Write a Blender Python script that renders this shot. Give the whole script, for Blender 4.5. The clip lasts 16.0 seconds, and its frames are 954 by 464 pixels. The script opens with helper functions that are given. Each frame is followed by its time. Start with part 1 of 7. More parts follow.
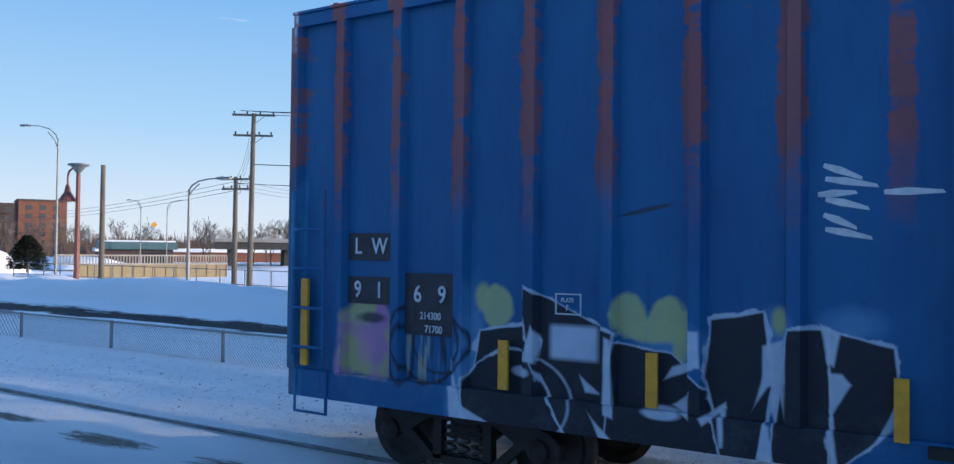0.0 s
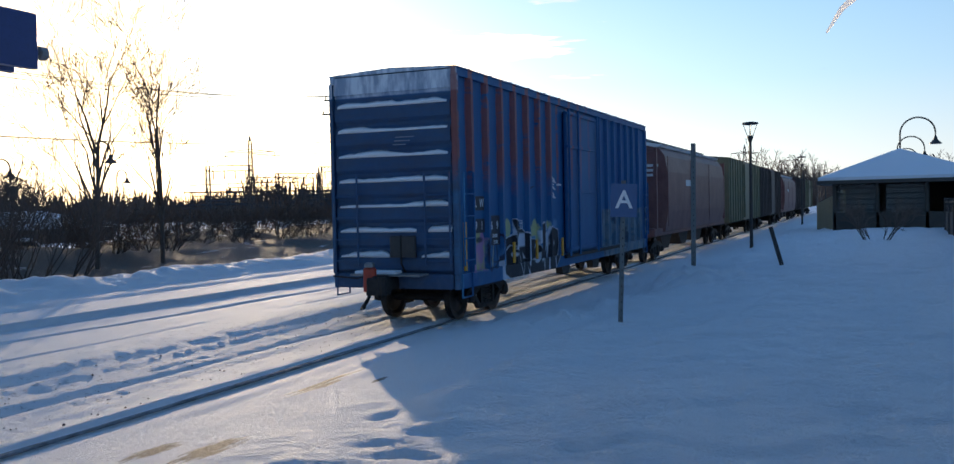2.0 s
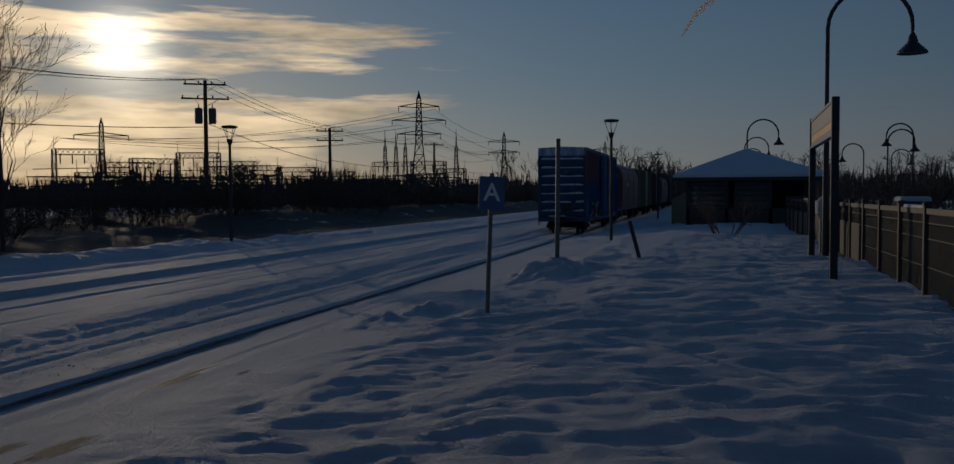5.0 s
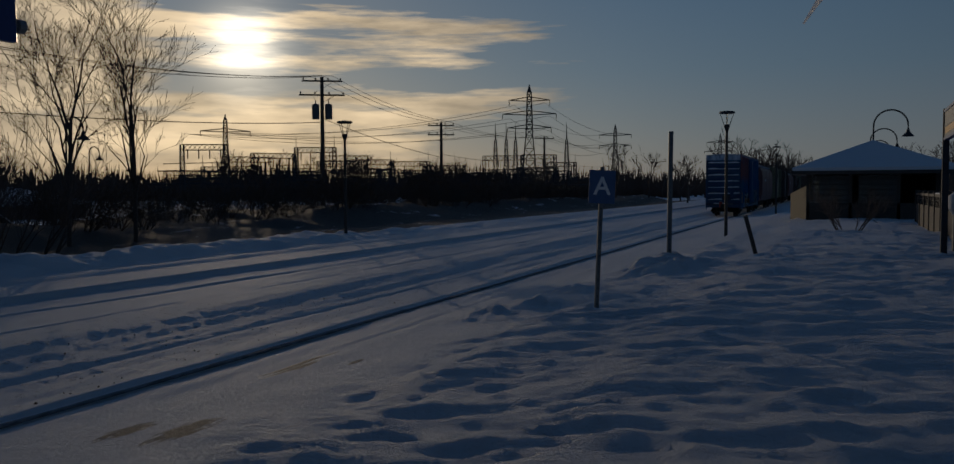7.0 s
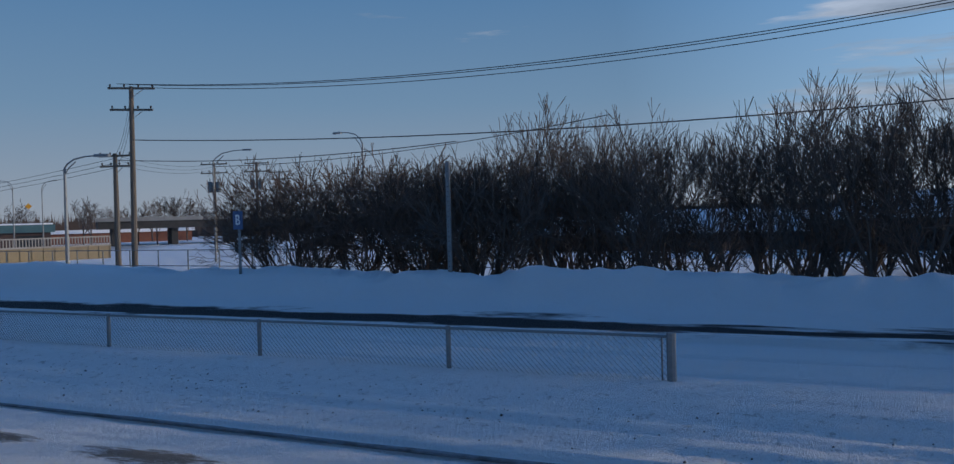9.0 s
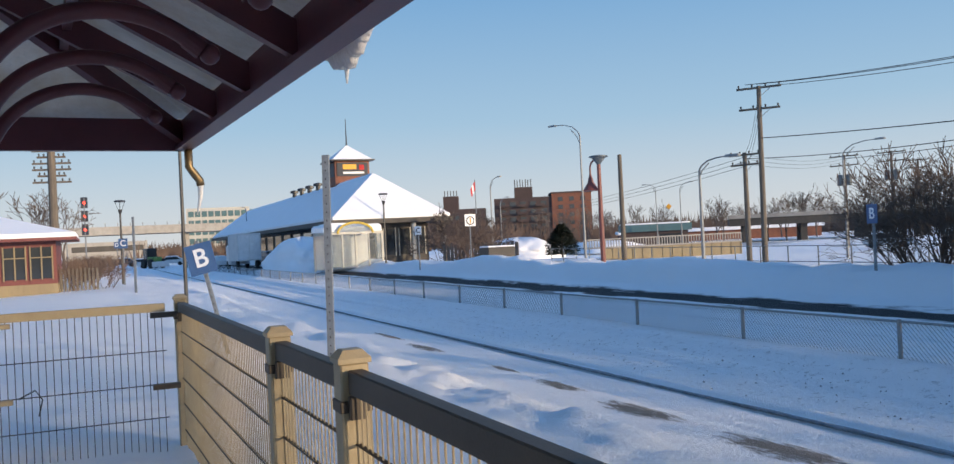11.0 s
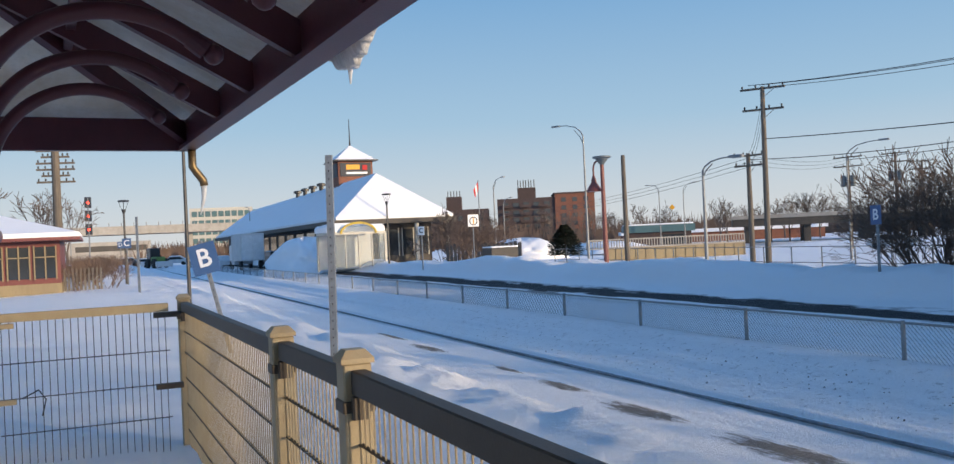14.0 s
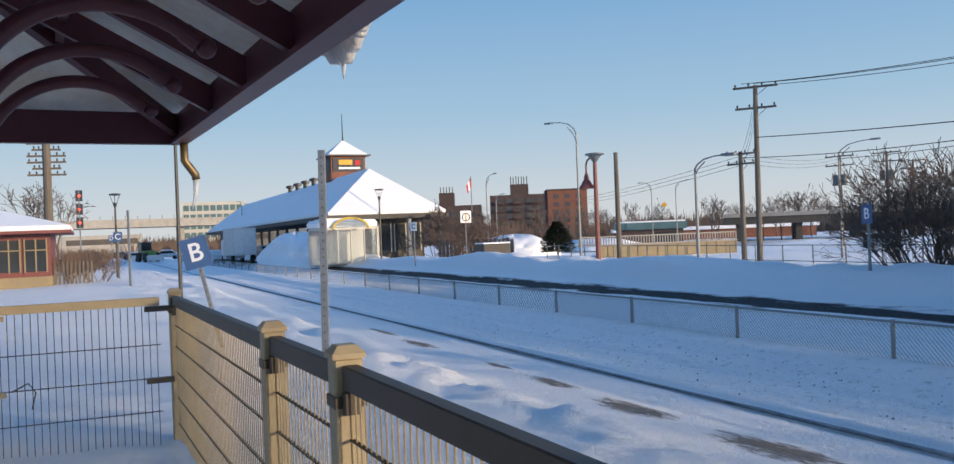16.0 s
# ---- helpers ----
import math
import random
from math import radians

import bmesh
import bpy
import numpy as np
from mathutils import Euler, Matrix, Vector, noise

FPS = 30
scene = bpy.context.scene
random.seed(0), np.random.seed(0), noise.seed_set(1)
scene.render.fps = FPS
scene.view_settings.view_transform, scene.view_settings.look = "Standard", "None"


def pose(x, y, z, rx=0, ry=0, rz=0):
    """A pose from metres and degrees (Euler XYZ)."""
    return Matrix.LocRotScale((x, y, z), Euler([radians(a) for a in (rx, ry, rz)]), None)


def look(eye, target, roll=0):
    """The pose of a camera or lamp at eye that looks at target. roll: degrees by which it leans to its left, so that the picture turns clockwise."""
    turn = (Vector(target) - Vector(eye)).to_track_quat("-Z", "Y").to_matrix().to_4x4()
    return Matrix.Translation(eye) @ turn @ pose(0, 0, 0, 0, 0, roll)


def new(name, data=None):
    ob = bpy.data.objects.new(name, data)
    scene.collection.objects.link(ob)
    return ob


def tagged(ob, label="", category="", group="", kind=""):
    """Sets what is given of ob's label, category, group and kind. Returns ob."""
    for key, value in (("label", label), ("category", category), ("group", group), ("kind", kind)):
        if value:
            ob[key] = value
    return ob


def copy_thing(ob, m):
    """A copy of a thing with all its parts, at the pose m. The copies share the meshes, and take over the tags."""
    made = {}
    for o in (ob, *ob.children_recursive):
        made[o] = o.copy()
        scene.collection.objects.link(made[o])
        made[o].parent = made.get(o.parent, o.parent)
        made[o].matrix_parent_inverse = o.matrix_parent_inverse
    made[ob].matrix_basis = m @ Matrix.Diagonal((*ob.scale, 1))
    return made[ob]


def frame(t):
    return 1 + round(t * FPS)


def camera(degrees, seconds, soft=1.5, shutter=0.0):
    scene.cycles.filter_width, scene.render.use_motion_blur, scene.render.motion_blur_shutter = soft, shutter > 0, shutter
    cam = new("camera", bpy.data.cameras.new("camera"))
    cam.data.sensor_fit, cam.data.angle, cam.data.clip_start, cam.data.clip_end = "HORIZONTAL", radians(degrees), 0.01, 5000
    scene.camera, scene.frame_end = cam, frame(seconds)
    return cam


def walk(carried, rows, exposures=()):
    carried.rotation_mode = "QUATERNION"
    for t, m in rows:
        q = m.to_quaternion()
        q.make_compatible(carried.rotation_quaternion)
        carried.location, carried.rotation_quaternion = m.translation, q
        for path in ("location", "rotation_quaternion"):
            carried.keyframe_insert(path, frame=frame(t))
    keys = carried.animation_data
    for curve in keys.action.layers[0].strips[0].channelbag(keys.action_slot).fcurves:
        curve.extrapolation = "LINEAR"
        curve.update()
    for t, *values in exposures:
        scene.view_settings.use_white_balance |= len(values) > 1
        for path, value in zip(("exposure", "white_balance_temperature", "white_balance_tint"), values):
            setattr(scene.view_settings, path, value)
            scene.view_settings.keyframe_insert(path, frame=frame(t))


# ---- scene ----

EYE = (0.0, 0.0, 2.3)
cam = camera(57.0, 16.0, soft=1.4)
PATH = [(0.00, 34.04, 1.23, -0.63, 0), (0.50, 2.20, 0.86, -0.80, 0), (1.00, -34.09, 0.72, -0.41, 0), (1.50, -54.85, -1.25, 0.32, 0.08),
        (2.00, -66.23, -1.77, 1.25, 0.10), (2.50, -69.63, -2.08, 1.18, 0.10), (3.00, -74.18, -2.16, 0.85, 0.08), (3.50, -75.07, -2.30, 0.20, 0.06),
        (4.00, -74.99, -2.36, 0.22, 0.06), (6.50, -74.61, -2.72, 0.60, 0.06), (7.00, -67.77, -2.83, 0.23, 0.065), (7.50, -49.13, -3.06, 0.43, 0.045),
        (8.00, -24.94, -2.84, 2.06, 0.0), (8.50, -0.13, -1.86, 1.98, 0), (9.00, 27.22, -0.90, 1.56, 0.03), (9.50, 49.34, -0.18, 1.77, 0.05),
        (10.00, 61.00, 0.10, 2.14, 0.02), (10.7, 66.2, 0.3, 2.6, 0.0), (12.50, 67.21, 0.48, 3.07, 0), (14.50, 66.65, 0.36, 2.54, 0), (16.00, 66.33, 0.14, 2.29, 0)]
EXPO = [(0.0, 0.68, 6300, 10), (0.5, 0.85, 6500, 10), (1.0, 1.05, 6100, 10), (1.5, 0.72, 6250, 10), (2.0, -0.1, 6750, 10), (2.5, -1.1, 6700, 10), (3.0, -1.8, 6650, 10), (3.5, -2.35, 6550, 10),
        (4.2, -2.85, 6350, 10), (6.5, -2.95, 6350, 10), (7.0, -3.0, 6350, 10), (7.5, -3.1, 6400, 10), (8.0, -2.85, 6150, 10), (8.5, -1.55, 6000, 10), (9.0, -0.7, 5850, 10), (9.5, 0.1, 6300, 10),
        (10.0, 0.36, 6700, 10), (12.5, 0.4, 6950, 10), (16.0, 0.38, 6950, 10)]
walk(cam, [(t, pose(EYE[0] + s * math.cos(radians(y)), EYE[1] + s * math.sin(radians(y)), EYE[2], 90 + p, r, y)) for t, y, p, r, s in PATH], EXPO)

# ---- light ----
SUN_AZ, SUN_EL = radians(-52.9), radians(8.7)
SUN_DIR = Vector((-math.sin(SUN_AZ) * math.cos(SUN_EL), math.cos(SUN_AZ) * math.cos(SUN_EL), math.sin(SUN_EL)))


def make_world():
    w = bpy.data.worlds.new("winter_sky")
    scene.world = w
    w.use_nodes = True
    nt = w.node_tree
    nt.nodes.clear()
    out = nt.nodes.new("ShaderNodeOutputWorld")
    bg = nt.nodes.new("ShaderNodeBackground")
    sky = nt.nodes.new("ShaderNodeTexSky")
    sky.sky_type, sky.sun_disc = "NISHITA", False
    sky.sun_elevation, sky.sun_rotation = SUN_EL, -SUN_AZ
    sky.air_density, sky.dust_density, sky.ozone_density = 1.0, 0.6, 2.5
    co = nt.nodes.new("ShaderNodeTexCoord")
    # closeness to the sun
    dot = nt.nodes.new("ShaderNodeVectorMath")
    dot.operation = "DOT_PRODUCT"
    dot.inputs[1].default_value = SUN_DIR
    nt.links.new(co.outputs["Generated"], dot.inputs[0])
    near = nt.nodes.new("ShaderNodeMapRange")
    near.inputs[1].default_value, near.inputs[2].default_value = 0.88, 1.0
    nt.links.new(dot.outputs["Value"], near.inputs[0])
    # flat streaks of cloud
    sc = nt.nodes.new("ShaderNodeMapping")
    sc.inputs["Scale"].default_value = (2.6, 2.6, 26.0)
    nt.links.new(co.outputs["Generated"], sc.inputs[0])
    no = nt.nodes.new("ShaderNodeTexNoise")
    no.inputs["Scale"].default_value, no.inputs["Detail"].default_value, no.inputs["Roughness"].default_value = 1.6, 7, 0.58
    nt.links.new(sc.outputs[0], no.inputs["Vector"])
    cov = nt.nodes.new("ShaderNodeMapRange")  # more cloud towards the sun
    cov.inputs[3].default_value, cov.inputs[4].default_value = -0.13, 0.085
    cov.inputs[1].default_value, cov.inputs[2].default_value = 0.86, 0.985
    nt.links.new(dot.outputs["Value"], cov.inputs[0])
    add = nt.nodes.new("ShaderNodeMath")
    add.operation = "ADD"
    bank = nt.nodes.new("ShaderNodeVectorMath")  # a bank of grey cloud north of the sun
    bank.operation = "DOT_PRODUCT"
    bank.inputs[1].default_value = (math.sin(radians(20)) * 0.98, math.cos(radians(20)) * 0.98, 0.2)
    nt.links.new(co.outputs["Generated"], bank.inputs[0])
    more = nt.nodes.new("ShaderNodeMapRange")
    more.inputs[1].default_value, more.inputs[2].default_value, more.inputs[4].default_value = 0.84, 0.97, 0.31
    nt.links.new(bank.outputs["Value"], more.inputs[0])
    both = nt.nodes.new("ShaderNodeMath")
    both.operation = "ADD"
    nt.links.new(cov.outputs[0], both.inputs[0])
    nt.links.new(more.outputs[0], both.inputs[1])
    nt.links.new(no.outputs["Fac"], add.inputs[0])
    nt.links.new(both.outputs[0], add.inputs[1])
    ramp = nt.nodes.new("ShaderNodeMapRange")
    ramp.inputs[1].default_value, ramp.inputs[2].default_value = 0.55, 0.67
    nt.links.new(add.outputs[0], ramp.inputs[0])
    cloud = nt.nodes.new("ShaderNodeMix")
    cloud.data_type = "RGBA"
    cloud.inputs["A"].default_value, cloud.inputs["B"].default_value = (5.0, 5.1, 5.4, 1), (58.0, 43.0, 25.0, 1)
    p2 = nt.nodes.new("ShaderNodeMath")
    p2.operation = "POWER"
    p2.inputs[1].default_value = 1.5
    nt.links.new(near.outputs[0], p2.inputs[0])
    nt.links.new(p2.outputs[0], cloud.inputs["Factor"])
    # pale winter haze by height above the horizon, away from the sun
    sep = nt.nodes.new("ShaderNodeSeparateXYZ")
    nt.links.new(co.outputs["Generated"], sep.inputs[0])
    grad = nt.nodes.new("ShaderNodeValToRGB")
    el = grad.color_ramp.elements
    el[0].position, el[0].color = 0.0, (4.6, 4.9, 5.3, 1)
    el[1].position, el[1].color = 1.0, (0.5, 1.4, 3.6, 1)
    for p, c in ((0.05, (3.9, 4.6, 5.4, 1)), (0.13, (2.5, 3.9, 5.4, 1)), (0.28, (1.25, 2.8, 5.0, 1)), (0.55, (0.75, 2.0, 4.4, 1))):
        e = el.new(p)
        e.color = c
    nt.links.new(sep.outputs[2], grad.inputs[0])
    away = nt.nodes.new("ShaderNodeMapRange")
    away.inputs[1].default_value, away.inputs[2].default_value = 0.97, 0.35
    away.inputs[3].default_value, away.inputs[4].default_value = 0.72, 0.94
    nt.links.new(dot.outputs["Value"], away.inputs[0])
    hazed = nt.nodes.new("ShaderNodeMix")
    hazed.data_type = "RGBA"
    nt.links.new(away.outputs[0], hazed.inputs["Factor"])
    nt.links.new(sky.outputs[0], hazed.inputs["A"])
    nt.links.new(grad.outputs[0], hazed.inputs["B"])
    mix = nt.nodes.new("ShaderNodeMix")
    mix.data_type = "RGBA"
    half = nt.nodes.new("ShaderNodeMath")
    half.operation = "MULTIPLY"
    half.inputs[1].default_value = 0.7
    nt.links.new(ramp.outputs[0], half.inputs[0])
    nt.links.new(half.outputs[0], mix.inputs["Factor"])
    lift = nt.nodes.new("ShaderNodeMapRange")
    lift.inputs[1].default_value, lift.inputs[2].default_value = 0.35, 0.92
    lift.inputs[3].default_value, lift.inputs[4].default_value = 1.0, 2.3
    nt.links.new(dot.outputs["Value"], lift.inputs[0])
    lifted = nt.nodes.new("ShaderNodeVectorMath")
    lifted.operation = "SCALE"
    nt.links.new(hazed.outputs["Result"], lifted.inputs[0])
    nt.links.new(lift.outputs[0], lifted.inputs["Scale"])
    nt.links.new(lifted.outputs[0], mix.inputs["A"])
    puff = nt.nodes.new("ShaderNodeTexNoise")
    puff.inputs["Scale"].default_value, puff.inputs["Detail"].default_value, puff.inputs["Roughness"].default_value = 3.4, 7, 0.6
    flat = nt.nodes.new("ShaderNodeMapping")
    flat.inputs["Scale"].default_value = (1.6, 1.6, 9.0)
    nt.links.new(co.outputs["Generated"], flat.inputs[0])
    nt.links.new(flat.outputs[0], puff.inputs["Vector"])
    body = nt.nodes.new("ShaderNodeMapRange")
    body.inputs[1].default_value, body.inputs[2].default_value = 0.36, 0.66
    body.inputs[3].default_value, body.inputs[4].default_value = 0.58, 1.6
    nt.links.new(puff.outputs["Fac"], body.inputs[0])
    shaded = nt.nodes.new("ShaderNodeVectorMath")
    shaded.operation = "SCALE"
    nt.links.new(cloud.outputs["Result"], shaded.inputs[0])
    nt.links.new(body.outputs[0], shaded.inputs["Scale"])
    nt.links.new(shaded.outputs[0], mix.inputs["B"])
    # glare of the sun behind thin cloud
    g = nt.nodes.new("ShaderNodeMath")
    g.operation = "POWER"
    g.inputs[1].default_value = 1500
    nt.links.new(dot.outputs["Value"], g.inputs[0])
    gs = nt.nodes.new("ShaderNodeVectorMath")
    gs.operation = "SCALE"
    gs.inputs[0].default_value = (95, 82, 62)
    veil = nt.nodes.new("ShaderNodeMapRange")  # cloud streaks thin the glare
    veil.inputs[1].default_value, veil.inputs[2].default_value = 0.38, 0.62
    veil.inputs[3].default_value, veil.inputs[4].default_value = 0.55, 1.7
    nt.links.new(no.outputs["Fac"], veil.inputs[0])
    dim = nt.nodes.new("ShaderNodeMath")
    dim.operation = "MULTIPLY"
    nt.links.new(g.outputs[0], dim.inputs[0])
    nt.links.new(veil.outputs[0], dim.inputs[1])
    nt.links.new(dim.outputs[0], gs.inputs["Scale"])
    tot = nt.nodes.new("ShaderNodeVectorMath")
    tot.operation = "ADD"
    nt.links.new(mix.outputs["Result"], tot.inputs[0])
    nt.links.new(gs.outputs[0], tot.inputs[1])
    nt.links.new(tot.outputs[0], bg.inputs[0])
    bg.inputs[1].default_value = 0.11
    nt.links.new(bg.outputs[0], out.inputs[0])


make_world()
sun = new("sun", bpy.data.lights.new("sun", "SUN"))
sun.data.energy, sun.data.angle, sun.data.color = 3.4, radians(0.6), (1.0, 0.78, 0.53)
sun.matrix_world = look(SUN_DIR * 300, (0, 0, 0))


# ---- materials ----
class Nodes:
    """Short way to write a node material."""

    def __init__(self, name, rough=0.6, metal=0.0):
        self.m = bpy.data.materials.new(name)
        self.m.use_nodes = True
        self.t = self.m.node_tree
        self.b = self.t.nodes["Principled BSDF"]
        self.b.inputs["Roughness"].default_value, self.b.inputs["Metallic"].default_value = rough, metal
        self.co = self.t.nodes.new("ShaderNodeTexCoord").outputs["Object"]

    def n(self, kind, **values):
        node = self.t.nodes.new("ShaderNode" + kind)
        for k, v in values.items():
            node.inputs[k.replace("_", " ")].default_value = v
        return node

    def link(self, a, b):
        self.t.links.new(a, b)

    def math(self, op, a, b=0.0):
        node = self.t.nodes.new("ShaderNodeMath")
        node.operation = op
        for i, v in enumerate((a, b)):
            if isinstance(v, (int, float)):
                node.inputs[i].default_value = v
            else:
                self.link(v, node.inputs[i])
        return node.outputs[0]

    def noise(self, scale, detail=4, rough=0.55, stretch=None, co=None):
        node = self.n("TexNoise", Scale=scale, Detail=detail, Roughness=rough)
        src = co or self.co
        if stretch:
            mp = self.n("Mapping", Scale=stretch)
            self.link(src, mp.inputs[0])
            src = mp.outputs[0]
        self.link(src, node.inputs["Vector"])
        return node.outputs["Fac"]

    def step(self, v, a, b):
        node = self.n("MapRange")
        node.inputs[1].default_value, node.inputs[2].default_value = a, b
        self.link(v, node.inputs[0])
        return node.outputs[0]

    def mix(self, f, a, b):
        node = self.t.nodes.new("ShaderNodeMix")
        node.data_type = "RGBA"
        for key, v in (("Factor", f), ("A", a), ("B", b)):
            if isinstance(v, (tuple, list)):
                node.inputs[key].default_value = (*v, 1)
            elif isinstance(v, (int, float)):
                node.inputs[key].default_value = v
            else:
                self.link(v, node.inputs[key])
        return node.outputs["Result"]

    def bump(self, h, strength=0.3, dist=0.02):
        node = self.n("Bump", Strength=strength, Distance=dist)
        self.link(h, node.inputs["Height"])
        self.link(node.outputs[0], self.b.inputs["Normal"])

    def xyz(self):
        node = self.n("SeparateXYZ")
        self.link(self.co, node.inputs[0])
        return node.outputs

    def colour(self, c):
        if isinstance(c, (tuple, list)):
            self.b.inputs["Base Color"].default_value = (*c, 1)
        else:
            self.link(c, self.b.inputs["Base Color"])
        return self.m


def plain(name, a, b=None, rough=0.6, metal=0.0, scale=6.0, bump=0.15, stretch=None):
    """Paint, wood, metal or stone: two tones in two scales of mottling and a fine relief."""
    k = Nodes(name, rough, metal)
    b = b or tuple(c * 0.72 for c in a)
    f = k.step(k.noise(scale, 6, 0.62, stretch), 0.35, 0.68)
    c = k.mix(f, a, b)
    fine = k.noise(scale * 14, 3, 0.6, stretch)
    c = k.mix(k.math("MULTIPLY", k.step(fine, 0.5, 0.75), 0.35), c, tuple(x * 0.6 for x in a))
    if bump:
        k.bump(fine, bump, 0.01)
    return k.colour(c)


def snow_material(name):
    k = Nodes(name, 0.75)
    k.b.inputs["Specular IOR Level"].default_value = 0.25
    f = k.noise(0.6, 5, 0.6)
    c = k.mix(f, (0.78, 0.80, 0.84), (0.87, 0.88, 0.90))
    h = k.math("ADD", k.noise(9, 6, 0.65), k.math("MULTIPLY", k.noise(70, 2, 0.5), 0.35))
    k.bump(h, 0.55, 0.03)
    return k.colour(c)


def ground_material():
    k = Nodes("snow_ground", 0.75)
    k.b.inputs["Specular IOR Level"].default_value = 0.25
    x, y, z = k.xyz()
    c = k.mix(k.noise(0.5, 5, 0.6), (0.88, 0.90, 0.93), (0.95, 0.955, 0.965))
    wob = k.noise(0.9, 6, 0.65, (0.35, 2.2, 1))
    # swept dark asphalt beside the far track
    edge = k.math("ADD", y, k.math("MULTIPLY", k.math("SUBTRACT", wob, 0.5), 2.2))
    wide = k.step(x, 25.0, -40.0)
    top = k.math("ADD", 15.8, k.math("MULTIPLY", wide, 1.0))
    band = k.math("MULTIPLY", k.step(edge, 15.15, 15.35), k.step(k.math("SUBTRACT", edge, top), 0.25, 0.0))
    band = k.math("MULTIPLY", band, k.step(k.math("ADD", x, k.math("MULTIPLY", wob, 12.0)), 13.0, 8.0))
    band = k.math("MULTIPLY", band, k.math("MULTIPLY", k.step(y, 15.0, 15.1), k.step(z, 0.34, 0.28)))
    band = k.math("MULTIPLY", band, k.step(x, -260.0, -250.0))
    c = k.mix(band, c, k.mix(k.noise(5, 5), (0.018, 0.018, 0.02), (0.05, 0.05, 0.055)))
    # bare brown patches on the swept platform edge
    tear = k.math("MULTIPLY", k.math("SUBTRACT", k.noise(6.0, 8, 0.75, (0.6, 1.9, 1)), 0.5), 6.0)
    for cx, cy, rx, ry in ((-19.5, 6.1, 0.9, 0.14), (-16.7, 5.96, 0.75, 0.16), (-13.1, 6.03, 0.45, 0.12), (-11.1, 5.97, 0.55, 0.17), (-8.9, 5.85, 0.62, 0.22), (-6.5, 5.9, 0.75, 0.26), (8.9, 5.95, 0.5, 0.07), (9.4, 5.4, 0.16, 0.05), (6.1, 5.2, 0.4, 0.16), (6.0, 5.76, 0.3, 0.1), (9.3, 6.1, 0.7, 0.07)):
        e = k.math("ADD", k.math("POWER", k.math("DIVIDE", k.math("SUBTRACT", x, cx), rx), 2.0), k.math("POWER", k.math("DIVIDE", k.math("SUBTRACT", y, cy), ry), 2.0))
        c = k.mix(k.math("MULTIPLY", k.step(k.math("ADD", e, tear), 1.6, 0.5), 0.92), c, k.mix(k.noise(9, 5), (0.09, 0.07, 0.05), (0.24, 0.20, 0.16)))
    # dry weeds on the berm under the hedge
    weed = k.math("MULTIPLY", k.math("MULTIPLY", k.step(k.math("ADD", y, wob), 22.6, 23.0), k.step(y, 43.0, 41.0)), k.math("MULTIPLY", k.step(x, -4.0, 3.0), k.step(x, 175.0, 160.0)))
    weed = k.math("MULTIPLY", weed, k.step(k.noise(0.7, 6, 0.7, (0.5, 1.2, 2)), 0.70, 0.60))
    c = k.mix(k.math("MULTIPLY", weed, 0.92), c, k.mix(k.noise(3, 6, 0.7), (0.035, 0.024, 0.016), (0.10, 0.068, 0.04)))
    # grit thrown between the rails
    grit = k.step(k.noise(7, 6, 0.8), 0.57, 0.62)
    grit = k.math("MULTIPLY", grit, k.math("MULTIPLY", k.step(y, 7.6, 8.1), k.step(y, 11.8, 10.0)))
    c = k.mix(k.math("MULTIPLY", grit, 0.4), c, (0.12, 0.115, 0.115))
    far = k.step(k.noise(0.02, 6, 0.6), 0.52, 0.6)
    far = k.math("MULTIPLY", far, k.math("ADD", k.step(y, 60, 90), k.step(y, -40, -70)))
    c = k.mix(k.math("MULTIPLY", far, 0.6), c, (0.12, 0.11, 0.10))
    # ploughed car park behind the departure platform
    lot = k.math("MULTIPLY", k.math("MULTIPLY", k.step(y, -7.2, -7.8), k.step(y, -60.0, -50.0)), k.math("MULTIPLY", k.step(x, 12.0, 16.0), k.step(x, 190.0, 160.0)))
    lot = k.math("MULTIPLY", lot, k.step(k.noise(0.16, 7, 0.65, (0.5, 1.6, 1)), 0.58, 0.50))
    c = k.mix(k.math("MULTIPLY", lot, 0.9), c, k.mix(k.noise(1.5, 5), (0.045, 0.045, 0.047), (0.12, 0.12, 0.125)))
    h = k.math("ADD", k.noise(6.5, 8, 0.74, (1.5, 0.7, 1)), k.math("MULTIPLY", k.noise(26, 5, 0.7, (1.3, 0.8, 1)), 0.6))
    k.bump(h, 1.0, 0.085)
    return k.colour(c)


